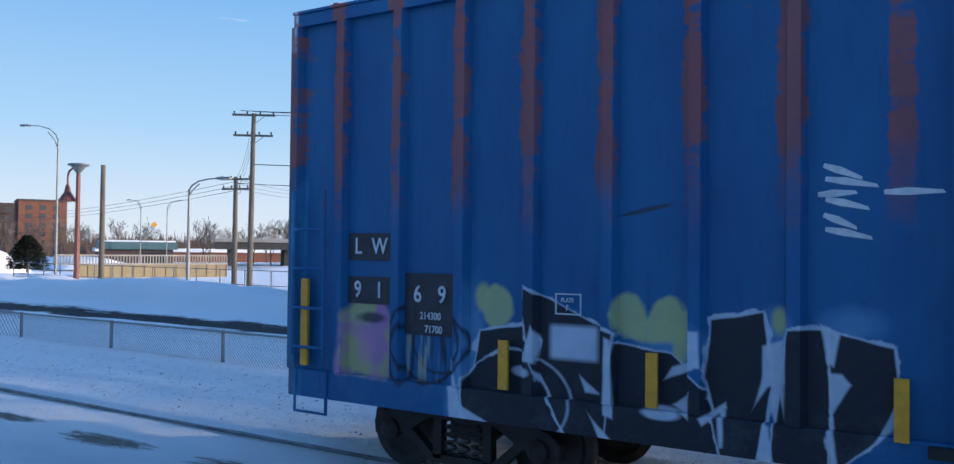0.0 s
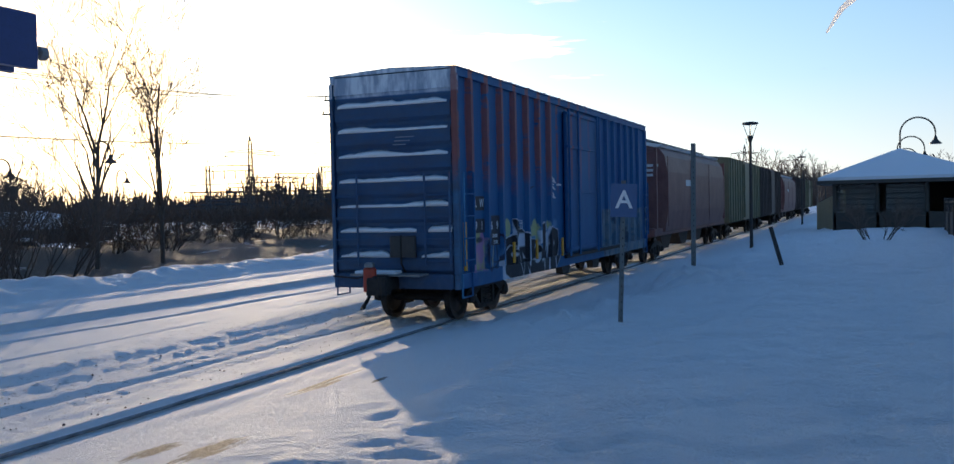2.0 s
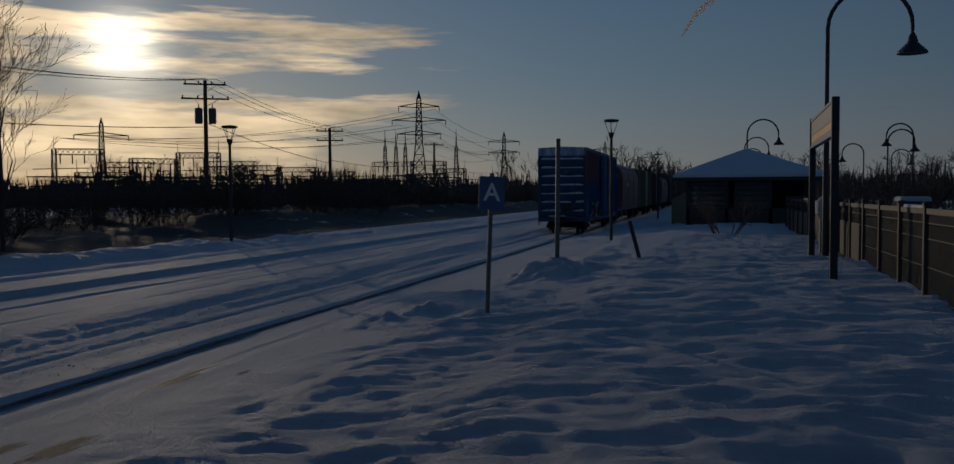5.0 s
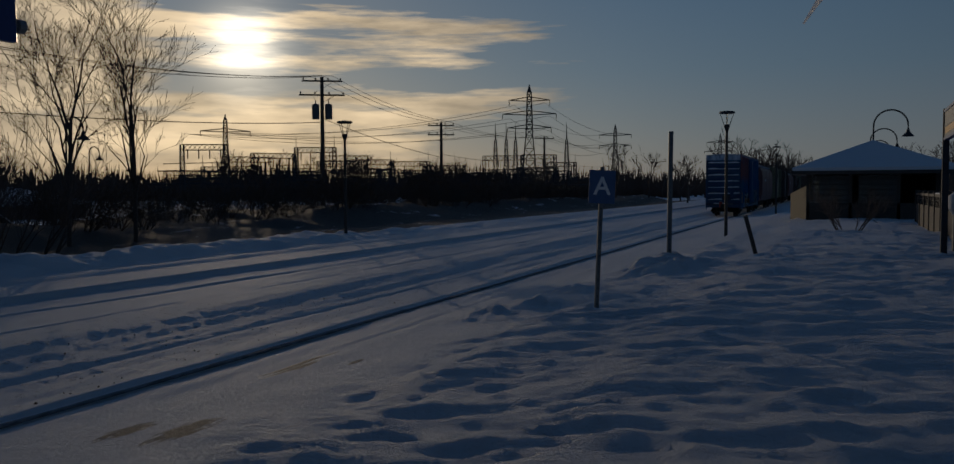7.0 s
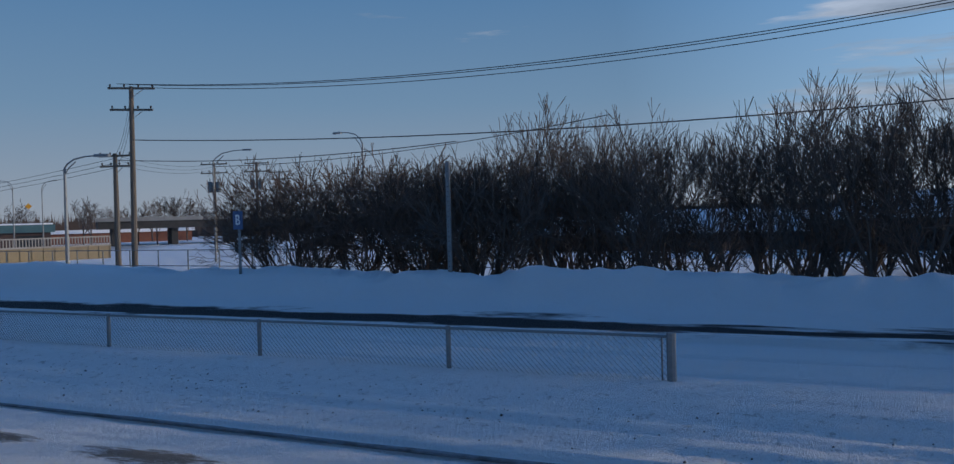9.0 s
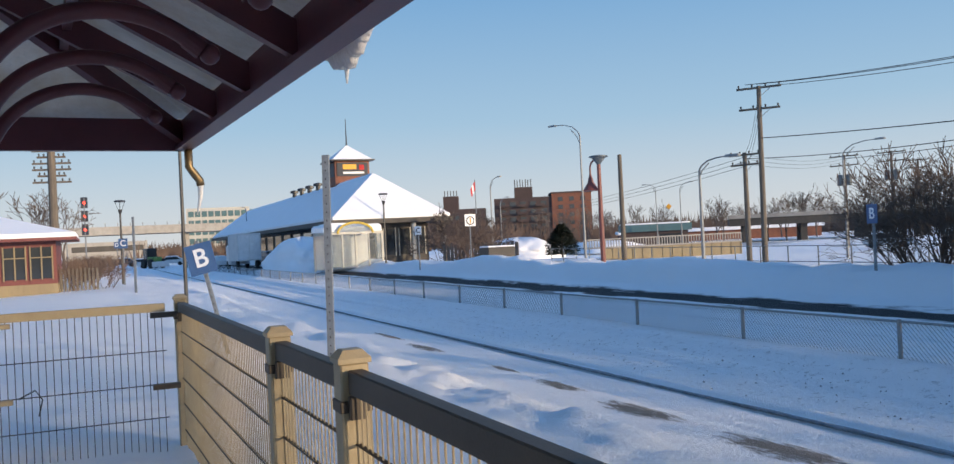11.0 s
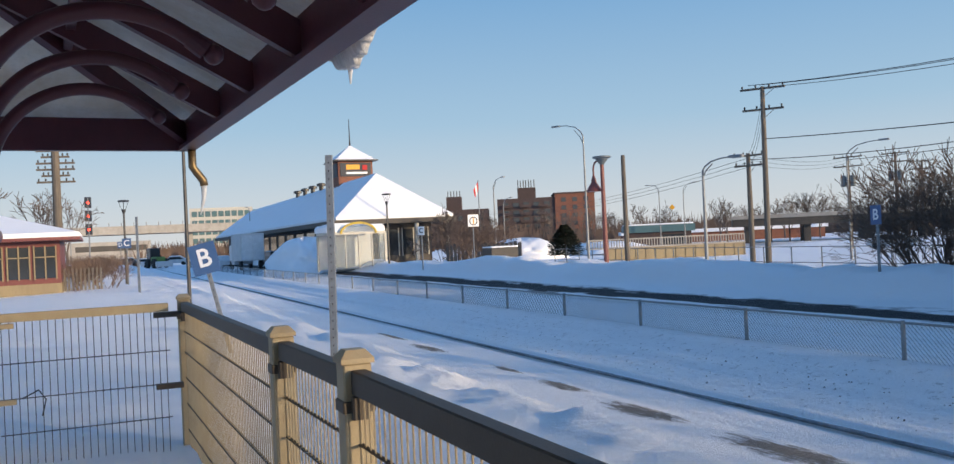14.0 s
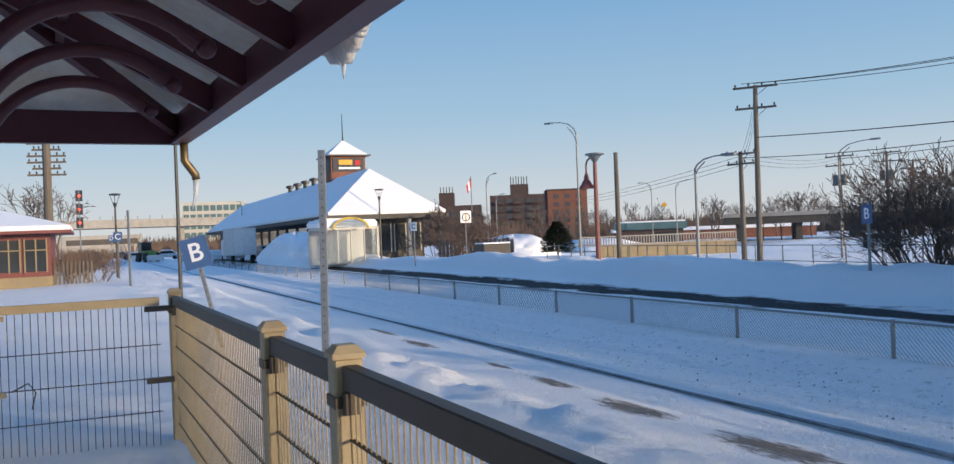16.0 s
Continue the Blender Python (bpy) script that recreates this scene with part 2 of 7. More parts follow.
def boxcar_material():
    """Blue paint, faded, with rust, a dark number panel and sprayed lettering low on the side."""
    k = Nodes("blue_car_paint", 0.58)
    k.b.inputs["Specular IOR Level"].default_value = 0.3
    x, y, z = k.xyz()
    side = k.step(y, -1.25, -1.3)
    blue = k.mix(k.step(k.noise(1.2, 6, 0.6, (1, 1, 0.35)), 0.35, 0.7), (0.008, 0.084, 0.235), (0.014, 0.125, 0.285))
    blue = k.mix(k.math("MULTIPLY", k.step(k.noise(14, 4, 0.6, (1, 1, 0.2)), 0.55, 0.8), 0.4), blue, (0.012, 0.04, 0.13))
    # pale chalky paint at the corner and the head of the end
    pale = k.step(k.noise(3.0, 5, 0.6, (1.5, 1.5, 0.4)), 0.42, 0.6)
    head = k.math("MULTIPLY", k.math("MULTIPLY", k.step(z, 4.44, 4.47), k.step(x, 0.09, 0.05)), k.math("ADD", k.math("MULTIPLY", pale, 0.6), 0.4))
    c = k.mix(head, blue, (0.70, 0.77, 0.84))
    corner = k.math("MULTIPLY", k.math("MULTIPLY", k.step(x, 0.21, 0.17), k.step(k.math("ADD", z, k.noise(3, 3)), 3.5, 3.35)), side)
    c = k.mix(k.math("MULTIPLY", corner, k.math("ADD", 0.25, k.math("MULTIPLY", pale, 0.6))), c, (0.05, 0.25, 0.46))
    # grey road film on the end sheets, laid on heavier to paint in backlit shade
    film_and_shade = k.math("MULTIPLY", k.step(x, 0.12, 0.07), k.math("ADD", 0.35, k.math("MULTIPLY", k.step(k.noise(2.2, 6, 0.65, (1, 0.5, 2.2)), 0.35, 0.7), 0.4)))
    c = k.mix(k.math("MULTIPLY", film_and_shade, k.step(z, 4.46, 4.42)), c, k.mix(k.noise(7, 5), (0.045, 0.055, 0.075), (0.085, 0.09, 0.105)))
    # rust runs by the posts, high on the rear half
    per = k.math("FRACT", k.math("ADD", k.math("DIVIDE", x, 0.777), 0.493))
    post = k.math("MULTIPLY", k.step(per, 0.18, 0.28), k.step(per, 0.56, 0.46))
    edge = k.math("MULTIPLY", k.step(x, 0.5, 0.1), k.step(z, 3.0, 3.3))
    rag = k.math("ADD", k.math("MULTIPLY", k.noise(1.3, 7, 0.7, (1.2, 1, 1.0)), 0.6), k.math("MULTIPLY", k.noise(2.2, 6, 0.7, (0.7, 1, 4.0)), 0.4))
    rag = k.math("ADD", rag, k.math("ADD", k.math("MULTIPLY", post, 0.22), k.math("MULTIPLY", edge, 0.13)))
    rn = k.step(rag, 0.615, 0.68)
    rust = k.math("MULTIPLY", k.math("MULTIPLY", rn, k.step(k.math("ADD", z, k.noise(2.0, 4)), 3.0, 3.7)), k.step(x, 9.5, 6.0))
    c = k.mix(k.math("MULTIPLY", k.math("MULTIPLY", rust, side), 0.78), c, k.mix(k.noise(9, 5), (0.33, 0.095, 0.06), (0.22, 0.06, 0.045)))
    # dark rub mark
    rub = k.math("ADD", k.math("POWER", k.math("DIVIDE", k.math("SUBTRACT", x, 4.15), 0.25), 2.0), k.math("POWER", k.math("DIVIDE", k.math("SUBTRACT", k.math("SUBTRACT", z, 2.66), k.math("MULTIPLY", k.math("SUBTRACT", x, 4.15), 0.2)), 0.022), 2.0))
    c = k.mix(k.math("MULTIPLY", k.math("MULTIPLY", k.step(rub, 1.2, 0.6), side), 0.7), c, (0.03, 0.025, 0.02))
    # sprayed piece: black letters with ragged pale outlines
    wob = k.math("MULTIPLY", k.math("SUBTRACT", k.noise(3.2, 3, 0.5), 0.5), 0.16)
    fray = k.math("ADD", 0.012, k.math("MULTIPLY", k.step(k.noise(3.4, 4, 0.6), 0.45, 0.70), 0.045))
    chalk = k.mix(k.noise(12, 5), (0.30, 0.42, 0.58), (0.62, 0.68, 0.74))
    ink = k.mix(k.step(k.noise(16, 4, 0.6, (1, 1, 0.5)), 0.62, 0.78), (0.004, 0.006, 0.014), (0.022, 0.022, 0.06))

    def oval(cx, cz, rx, rz, ragged=1.0):
        e = k.math("ADD", k.math("POWER", k.math("DIVIDE", k.math("SUBTRACT", x, cx), rx), 2.0), k.math("POWER", k.math("DIVIDE", k.math("SUBTRACT", z, cz), rz), 2.0))
        return k.math("MULTIPLY", k.math("SUBTRACT", 1.0, k.math("POWER", k.math("ADD", e, k.math("MULTIPLY", k.math("SUBTRACT", k.noise(5.5, 3), 0.5), 1.2 * ragged)), 0.5)), min(rx, rz))

    def shape(pts, unsteady=1.0):
        """Distance inside a convex outline, with an unsteady edge."""
        mx, mz = sum(q[0] for q in pts) / len(pts), sum(q[1] for q in pts) / len(pts)
        d = None
        for (x0, z0), (x1, z1) in zip(pts, pts[1:] + pts[:1]):
            n = math.hypot(x1 - x0, z1 - z0)
            nx, nz = (z0 - z1) / n, (x1 - x0) / n
            o = -(nx * x0 + nz * z0)
            if nx * mx + nz * mz + o < 0:
                nx, nz, o = -nx, -nz, -o
            e = k.math("ADD", k.math("MULTIPLY", x, nx), k.math("ADD", k.math("MULTIPLY", z, nz), o))
            d = e if d is None else k.math("MINIMUM", d, e)
        return k.math("ADD", d, k.math("MULTIPLY", wob, unsteady))

    def spray(c, d, col, amount=0.9, soft=0.008):
        return k.mix(k.math("MULTIPLY", k.math("MULTIPLY", k.step(d, -soft, soft), side), amount), c, col)
    true_x, x = x, k.math("ADD", x, 0.06)  # the painted piece sits a little nearer the end
    lime = k.mix(k.noise(8, 4), (0.46, 0.48, 0.16), (0.30, 0.38, 0.26))
    haze = k.mix(k.noise(6, 4), (0.05, 0.20, 0.42), (0.16, 0.32, 0.50))
    for q in ((2.48, 1.45, 0.12, 0.5), (4.44, 1.58, 0.30, 0.14), (5.30, 1.66, 0.13, 0.2), (5.85, 1.78, 0.2, 0.12), (2.36, 0.9, 0.16, 0.42)):
        c = spray(c, oval(*q), haze, 0.75, 0.05)
    for q in ((2.73, 1.78, 0.17, 0.20), (2.57, 1.86, 0.09, 0.14), (4.07, 1.76, 0.15, 0.19), (4.42, 1.74, 0.18, 0.19), (4.28, 1.64, 0.2, 0.10), (4.53, 1.52, 0.07, 0.14), (5.32, 1.78, 0.06, 0.10)):
        c = spray(c, oval(*q), lime, 0.88, 0.02)
    letters_in_black = ([(2.54, 1.55), (3.12, 1.63), (3.16, 1.2), (2.46, 1.1)], None, [(3.02, 1.97), (3.93, 1.6), (3.91, 0.7), (3.5, 0.7), (3.14, 1.28)],
                        [(3.95, 1.52), (4.44, 1.46), (4.9, 1.06), (4.9, 0.7), (3.88, 0.7), (3.9, 1.13)], [(4.78, 1.76), (5.19, 1.84), (5.25, 1.26), (5.16, 0.7), (4.88, 0.7), (4.74, 1.3)],
                        [(5.36, 1.71), (5.67, 1.73), (5.70, 0.7), (5.21, 0.7), (5.32, 1.27)], [(5.69, 1.72), (6.12, 1.62), (6.16, 1.31), (6.02, 0.95), (5.71, 0.7)])
    for pts in letters_in_black:
        d = shape(pts, 0.35) if pts else k.math("ADD", oval(2.96, 0.94, 0.59, 0.44, 0.2), k.math("MULTIPLY", wob, 0.3))
        c = spray(c, k.math("ADD", d, fray), chalk, 0.85)
        c = spray(c, d, ink, 0.97)
    pale_strokes = ([(3.14, 1.63), (3.05, 1.31), (3.17, 1.29), (3.22, 1.5)], [(3.87, 1.57), (3.92, 1.55), (3.95, 0.88), (3.86, 0.91)], [(2.20, 1.25), (2.30, 1.1), (2.40, 0.70), (2.24, 0.68)], [(2.30, 0.86), (2.84, 0.64), (2.28, 0.66)],
                    [(4.58, 1.67), (4.70, 1.67), (4.71, 1.38), (4.61, 1.37)], [(4.46, 1.05), (4.62, 1.17), (4.61, 0.96)], [(4.38, 1.25), (4.45, 1.36), (4.7, 1.44), (4.65, 1.36)],
                    [(3.74, 0.88), (3.98, 0.66), (3.85, 0.66)], [(3.6, 1.21), (3.79, 1.07), (3.65, 1.07)], [(2.41, 1.36), (2.53, 1.52), (2.51, 1.34)])
    pale_wedges = ([(5.19, 1.58), (5.35, 1.64), (5.36, 1.31), (5.19, 1.26)], [(5.19, 1.33), (5.25, 1.3), (5.13, 1.12)], [(5.29, 1.31), (5.36, 1.33), (5.35, 1.07)], [(5.62, 1.77), (5.76, 1.71), (5.71, 1.47), (5.67, 1.49)],
                   [(5.68, 1.41), (5.77, 1.41), (5.84, 1.34), (5.69, 1.08)], [(5.68, 1.08), (5.71, 1.09), (5.75, 0.74), (5.71, 0.73)], [(5.21, 0.98), (5.25, 0.98), (5.29, 0.70), (5.17, 0.70)],
                   [(6.14, 1.13), (6.11, 1.03), (5.97, 0.9)], [(4.7, 0.97), (4.9, 1.12), (4.91, 1.07), (4.73, 0.92)], [(4.85, 1.04), (4.9, 1.06), (4.9, 0.77), (4.87, 0.76)])
    for pts in pale_strokes + pale_wedges:
        c = spray(c, shape(pts, 0.18), chalk, 0.92, 0.012)
    for q in ((3.01, 1.20, 0.11, 0.05), (4.38, 0.98, 0.16, 0.055)):
        c = spray(c, oval(*q, 0.5), chalk, 0.92, 0.012)
    rim = k.math("SUBTRACT", 0.010, k.math("ABSOLUTE", oval(2.96, 0.94, 0.56, 0.42, 0.1)))
    c = spray(c, k.math("MINIMUM", rim, k.math("SUBTRACT", x, 3.1)), chalk, 0.7, 0.01)
    sq = k.math("MULTIPLY", k.math("MULTIPLY", k.step(x, 3.27, 3.33), k.step(x, 3.80, 3.74)), k.math("MULTIPLY", k.step(z, 1.32, 1.37), k.step(z, 1.67, 1.62)))
    c = k.mix(k.math("MULTIPLY", k.math("MULTIPLY", sq, side), 0.92), c, k.mix(k.noise(5, 4), (0.35, 0.47, 0.66), (0.58, 0.65, 0.73)))
    x = true_x
    # pink and green tag under the number
    tag = shape([(0.72, 1.0), (0.74, 1.62), (0.92, 1.80), (1.26, 1.80), (1.42, 1.6), (1.40, 0.98)])
    c = spray(c, tag, k.mix(k.step(k.math("ADD", k.noise(2.2, 3), k.math("MULTIPLY", z, 0.22)), 0.74, 0.86), (0.44, 0.22, 0.40), (0.44, 0.44, 0.17)), 0.78, 0.03)
    c = spray(c, oval(1.13, 1.60, 0.18, 0.055), (0.015, 0.02, 0.03), 0.85, 0.02)
    c = spray(c, oval(1.05, 1.30, 0.13, 0.17), (0.48, 0.22, 0.40), 0.5, 0.05)
    # thin black loops and drips below the number panel
    for q, w in (((1.86, 1.42, 0.42, 0.42), 0.018), ((2.02, 1.40, 0.34, 0.30), 0.014), ((1.56, 1.25, 0.12, 0.28), 0.015)):
        d = k.math("SUBTRACT", w, k.math("ABSOLUTE", oval(*q, 0.5)))
        c = spray(c, d, (0.012, 0.014, 0.03), 0.85, 0.012)
    dr = k.math("MULTIPLY", k.math("MULTIPLY", k.step(x, 1.55, 1.62), k.step(x, 2.18, 2.1)), k.math("MULTIPLY", k.step(z, 1.52, 1.46), k.step(z, 0.95, 1.1)))
    drip = k.noise(11, 3, 0.5, (1, 1, 0.08))
    c = k.mix(k.math("MULTIPLY", k.math("MULTIPLY", k.math("MULTIPLY", dr, k.step(drip, 0.50, 0.56)), side), 0.85), c, (0.014, 0.018, 0.03))
    c = k.mix(k.math("MULTIPLY", k.math("MULTIPLY", k.math("MULTIPLY", dr, k.step(drip, 0.40, 0.36)), side), 0.6), c, (0.40, 0.42, 0.24))
    t2 = k.math("MULTIPLY", k.math("MULTIPLY", k.step(x, 9.9, 10.1), k.step(x, 15.3, 15.1)), k.math("MULTIPLY", k.step(z, 2.12, 2.05), side))
    c = k.mix(k.math("MULTIPLY", t2, 0.45), c, k.mix(k.step(k.noise(2.4, 4), 0.45, 0.55), (0.10, 0.17, 0.17), (0.26, 0.29, 0.22)))
    e2 = k.math("MULTIPLY", t2, k.step(k.noise(3.0, 2, 0.5, (1, 1, 0.6)), 0.60, 0.63))
    c = k.mix(k.math("MULTIPLY", e2, 0.6), c, (0.03, 0.04, 0.07))
    salt = k.math("MULTIPLY", k.step(z, 1.5, 0.9), k.step(k.noise(4, 6, 0.7), 0.5, 0.75))
    c = k.mix(k.math("MULTIPLY", salt, 0.10), c, (0.35, 0.38, 0.42))
    k.bump(k.noise(3.0, 5, 0.6, (1, 1, 0.5)), 0.12, 0.02)
    return k.colour(c)


def vapour_material():
    """Thin ice cloud that lets the sun through."""
    k = Nodes("vapour", 1.0)
    tr = k.n("BsdfTranslucent", Color=(0.95, 0.93, 0.9, 1))
    out = k.t.nodes["Material Output"]
    di = k.n("BsdfDiffuse", Color=(0.95, 0.95, 0.95, 1))
    mx = k.n("MixShader", Fac=0.25)
    k.link(tr.outputs[0], mx.inputs[1])
    k.link(di.outputs[0], mx.inputs[2])
    k.link(mx.outputs[0], out.inputs["Surface"])
    return k.m


MAT = {
    "snow": snow_material("snow"),
    "vapour": vapour_material(),
    "grey_stencil": plain("worn_stencil", (0.25, 0.3, 0.36), (0.16, 0.2, 0.28), 0.6, scale=12),
    "ground": ground_material(),
    "blue_car": boxcar_material(),
    "maroon_car": plain("maroon_car_paint", (0.15, 0.055, 0.055), (0.22, 0.10, 0.09), 0.55, scale=1.2),
    "green_car": plain("olive_car_paint", (0.20, 0.19, 0.11), (0.15, 0.15, 0.10), 0.55, scale=1.0),
    "grey_car": plain("brown_car_paint", (0.07, 0.05, 0.045), (0.05, 0.04, 0.04), 0.6, scale=1.0),
    "dark_steel": plain("grimy_steel", (0.018, 0.017, 0.017), (0.035, 0.03, 0.028), 0.65, 0.3, 8),
    "rail": plain("frosted_rail_steel", (0.26, 0.28, 0.31), (0.10, 0.10, 0.105), 0.85, 0.0, 5),
    "wheel": plain("wheel_steel", (0.025, 0.024, 0.025), (0.05, 0.045, 0.04), 0.5, 0.5, 5),
    "red": plain("red_lamp_case", (0.45, 0.06, 0.03), None, 0.5),
    "yellow": plain("yellow_reflector", (0.75, 0.36, 0.02), (0.6, 0.28, 0.02), 0.45, scale=10),
    "white_paint": plain("white_stencil", (0.62, 0.66, 0.70), (0.45, 0.5, 0.55), 0.6, scale=12),
    "black_paint": plain("black_panel", (0.010, 0.012, 0.02), (0.02, 0.03, 0.05), 0.55),
    "sign_blue": plain("sign_blue", (0.008, 0.038, 0.17), (0.012, 0.046, 0.20), 0.35, scale=5, bump=0.03),
    "letter_blue": plain("letter_sign_blue", (0.055, 0.12, 0.26), (0.045, 0.10, 0.23), 0.45, bump=0.04),
    "letter": plain("sign_white", (0.80, 0.80, 0.80), (0.74, 0.75, 0.77), 0.4, bump=0.02),
    # grey paint; also darkens two galvanised posts that stand against the sun
    "grey_post": plain("grey_post_paint_and_shade", (0.14, 0.16, 0.165), (0.10, 0.12, 0.13), 0.5, scale=4),
    "galv": plain("galvanised_steel", (0.24, 0.255, 0.265), (0.18, 0.19, 0.20), 0.5, 0.25, 12),
    "tan": plain("tan_fence_paint", (0.34, 0.28, 0.18), (0.29, 0.23, 0.145), 0.5, scale=7, bump=0.08),
    "brown_rail": plain("brown_rail_paint", (0.045, 0.034, 0.026), (0.058, 0.044, 0.032), 0.55, scale=7, bump=0.08),
    "purple": plain("plum_steel_paint", (0.098, 0.023, 0.033), (0.070, 0.017, 0.026), 0.42, scale=4, bump=0.08),
    "soffit": plain("stained_white_deck", (0.72, 0.71, 0.67), (0.50, 0.42, 0.32), 0.6, scale=2.2),
    "brass": plain("brass_pipe", (0.22, 0.16, 0.08), (0.16, 0.11, 0.06), 0.42, 0.6, 9),
    "wood_pole": plain("weathered_pole_wood", (0.15, 0.125, 0.10), (0.09, 0.075, 0.06), 0.8, scale=3, stretch=(4, 4, 0.4)),
    "bark": plain("dark_bark", (0.135, 0.105, 0.088), (0.085, 0.068, 0.058), 0.85, scale=8),
    "bark_red": plain("reddish_twigs", (0.15, 0.10, 0.075), (0.10, 0.068, 0.052), 0.85, scale=8),
    "needle": plain("fir_needles", (0.02, 0.035, 0.022), (0.015, 0.025, 0.018), 0.8, scale=9),
    "wire": plain("black_wire", (0.012, 0.012, 0.013), None, 0.6, bump=0),
    "lamp_red": plain("dull_red_lamp_paint", (0.20, 0.06, 0.05), (0.15, 0.045, 0.04), 0.45),
    "lamp_dark": plain("dark_lamp_paint", (0.03, 0.03, 0.033), (0.05, 0.048, 0.045), 0.45),
    "brick": plain("red_brown_brick", (0.22, 0.085, 0.05), (0.16, 0.065, 0.045), 0.8, scale=1.5),
    # darker brick; on the apartment blocks it carries the shade of unlit walls
    "brick_dark_shade": plain("dark_shaded_brick", (0.075, 0.048, 0.045), (0.055, 0.04, 0.04), 0.8, scale=1.5),
    "concrete": plain("pale_concrete", (0.36, 0.34, 0.31), (0.28, 0.26, 0.23), 0.8, scale=0.8),
    "ochre_wall": plain("ochre_concrete", (0.30, 0.24, 0.14), (0.24, 0.19, 0.12), 0.8, scale=0.6, stretch=(1, 1, 0.3)),
    "cream": plain("cream_cladding", (0.50, 0.48, 0.42), (0.42, 0.40, 0.36), 0.6, scale=2),
    "white_wall": plain("white_panel", (0.56, 0.56, 0.56), (0.46, 0.47, 0.48), 0.6, scale=1),
    "station_dark": plain("dark_station_wall", (0.055, 0.05, 0.045), (0.08, 0.07, 0.06), 0.7, scale=1),
    "teal": plain("teal_metal", (0.08, 0.16, 0.17), (0.06, 0.12, 0.13), 0.5, scale=1),
    "fascia_yellow": plain("yellow_arch", (0.60, 0.42, 0.06), (0.5, 0.35, 0.06), 0.5),
    "grey_wood": plain("grey_timber", (0.16, 0.14, 0.12), (0.11, 0.10, 0.09), 0.8, scale=2, stretch=(3, 3, 0.4)),
    "rubber": plain("tyre_rubber", (0.015, 0.015, 0.015), None, 0.8),
    "car_white": plain("white_car_paint", (0.62, 0.63, 0.65), (0.5, 0.51, 0.53), 0.3, scale=2, bump=0),
    "car_dark": plain("dark_car_paint", (0.04, 0.045, 0.055), (0.06, 0.06, 0.07), 0.3, scale=2, bump=0),
    "green_vehicle": plain("green_machine_paint", (0.10, 0.22, 0.06), None, 0.5),
    "flag_red": plain("red_cloth", (0.50, 0.03, 0.03), None, 0.8),
    "steel_lattice": plain("dull_lattice_steel", (0.085, 0.085, 0.09), (0.06, 0.06, 0.065), 0.6, 0.4, 2),
    "green_band": plain("green_tape", (0.02, 0.25, 0.14), None, 0.6),
}


def glass_material():
    k = Nodes("dark_glass", 0.08)
    k.b.inputs["Specular IOR Level"].default_value = 0.8
    return k.colour(k.mix(k.noise(0.7, 3), (0.02, 0.025, 0.03), (0.05, 0.055, 0.06)))


def clear_glass():
    k = Nodes("clear_glass", 0.05)
    k.b.inputs["Transmission Weight"].default_value = 0.9
    k.b.inputs["IOR"].default_value = 1.1
    return k.colour(k.mix(k.noise(2, 3), (0.85, 0.88, 0.86), (0.70, 0.74, 0.72)))


def ice_material():
    k = Nodes("old_ice", 0.25)
    k.b.inputs["Transmission Weight"].default_value = 0.35
    k.b.inputs["IOR"].default_value = 1.31
    k.bump(k.noise(30, 4), 0.6, 0.02)
    return k.colour(k.mix(k.noise(8, 4), (0.80, 0.84, 0.88), (0.92, 0.93, 0.94)))


def glow(name, col, strength):
    k = Nodes(name, 0.4)
    k.b.inputs["Emission Color"].default_value = (*col, 1)
    k.b.inputs["Emission Strength"].default_value = strength
    return k.colour(col)


MAT["glass"], MAT["clear"], MAT["ice"] = glass_material(), clear_glass(), ice_material()
MAT["red_light"] = glow("red_signal_light", (1.0, 0.06, 0.03), 2.5)


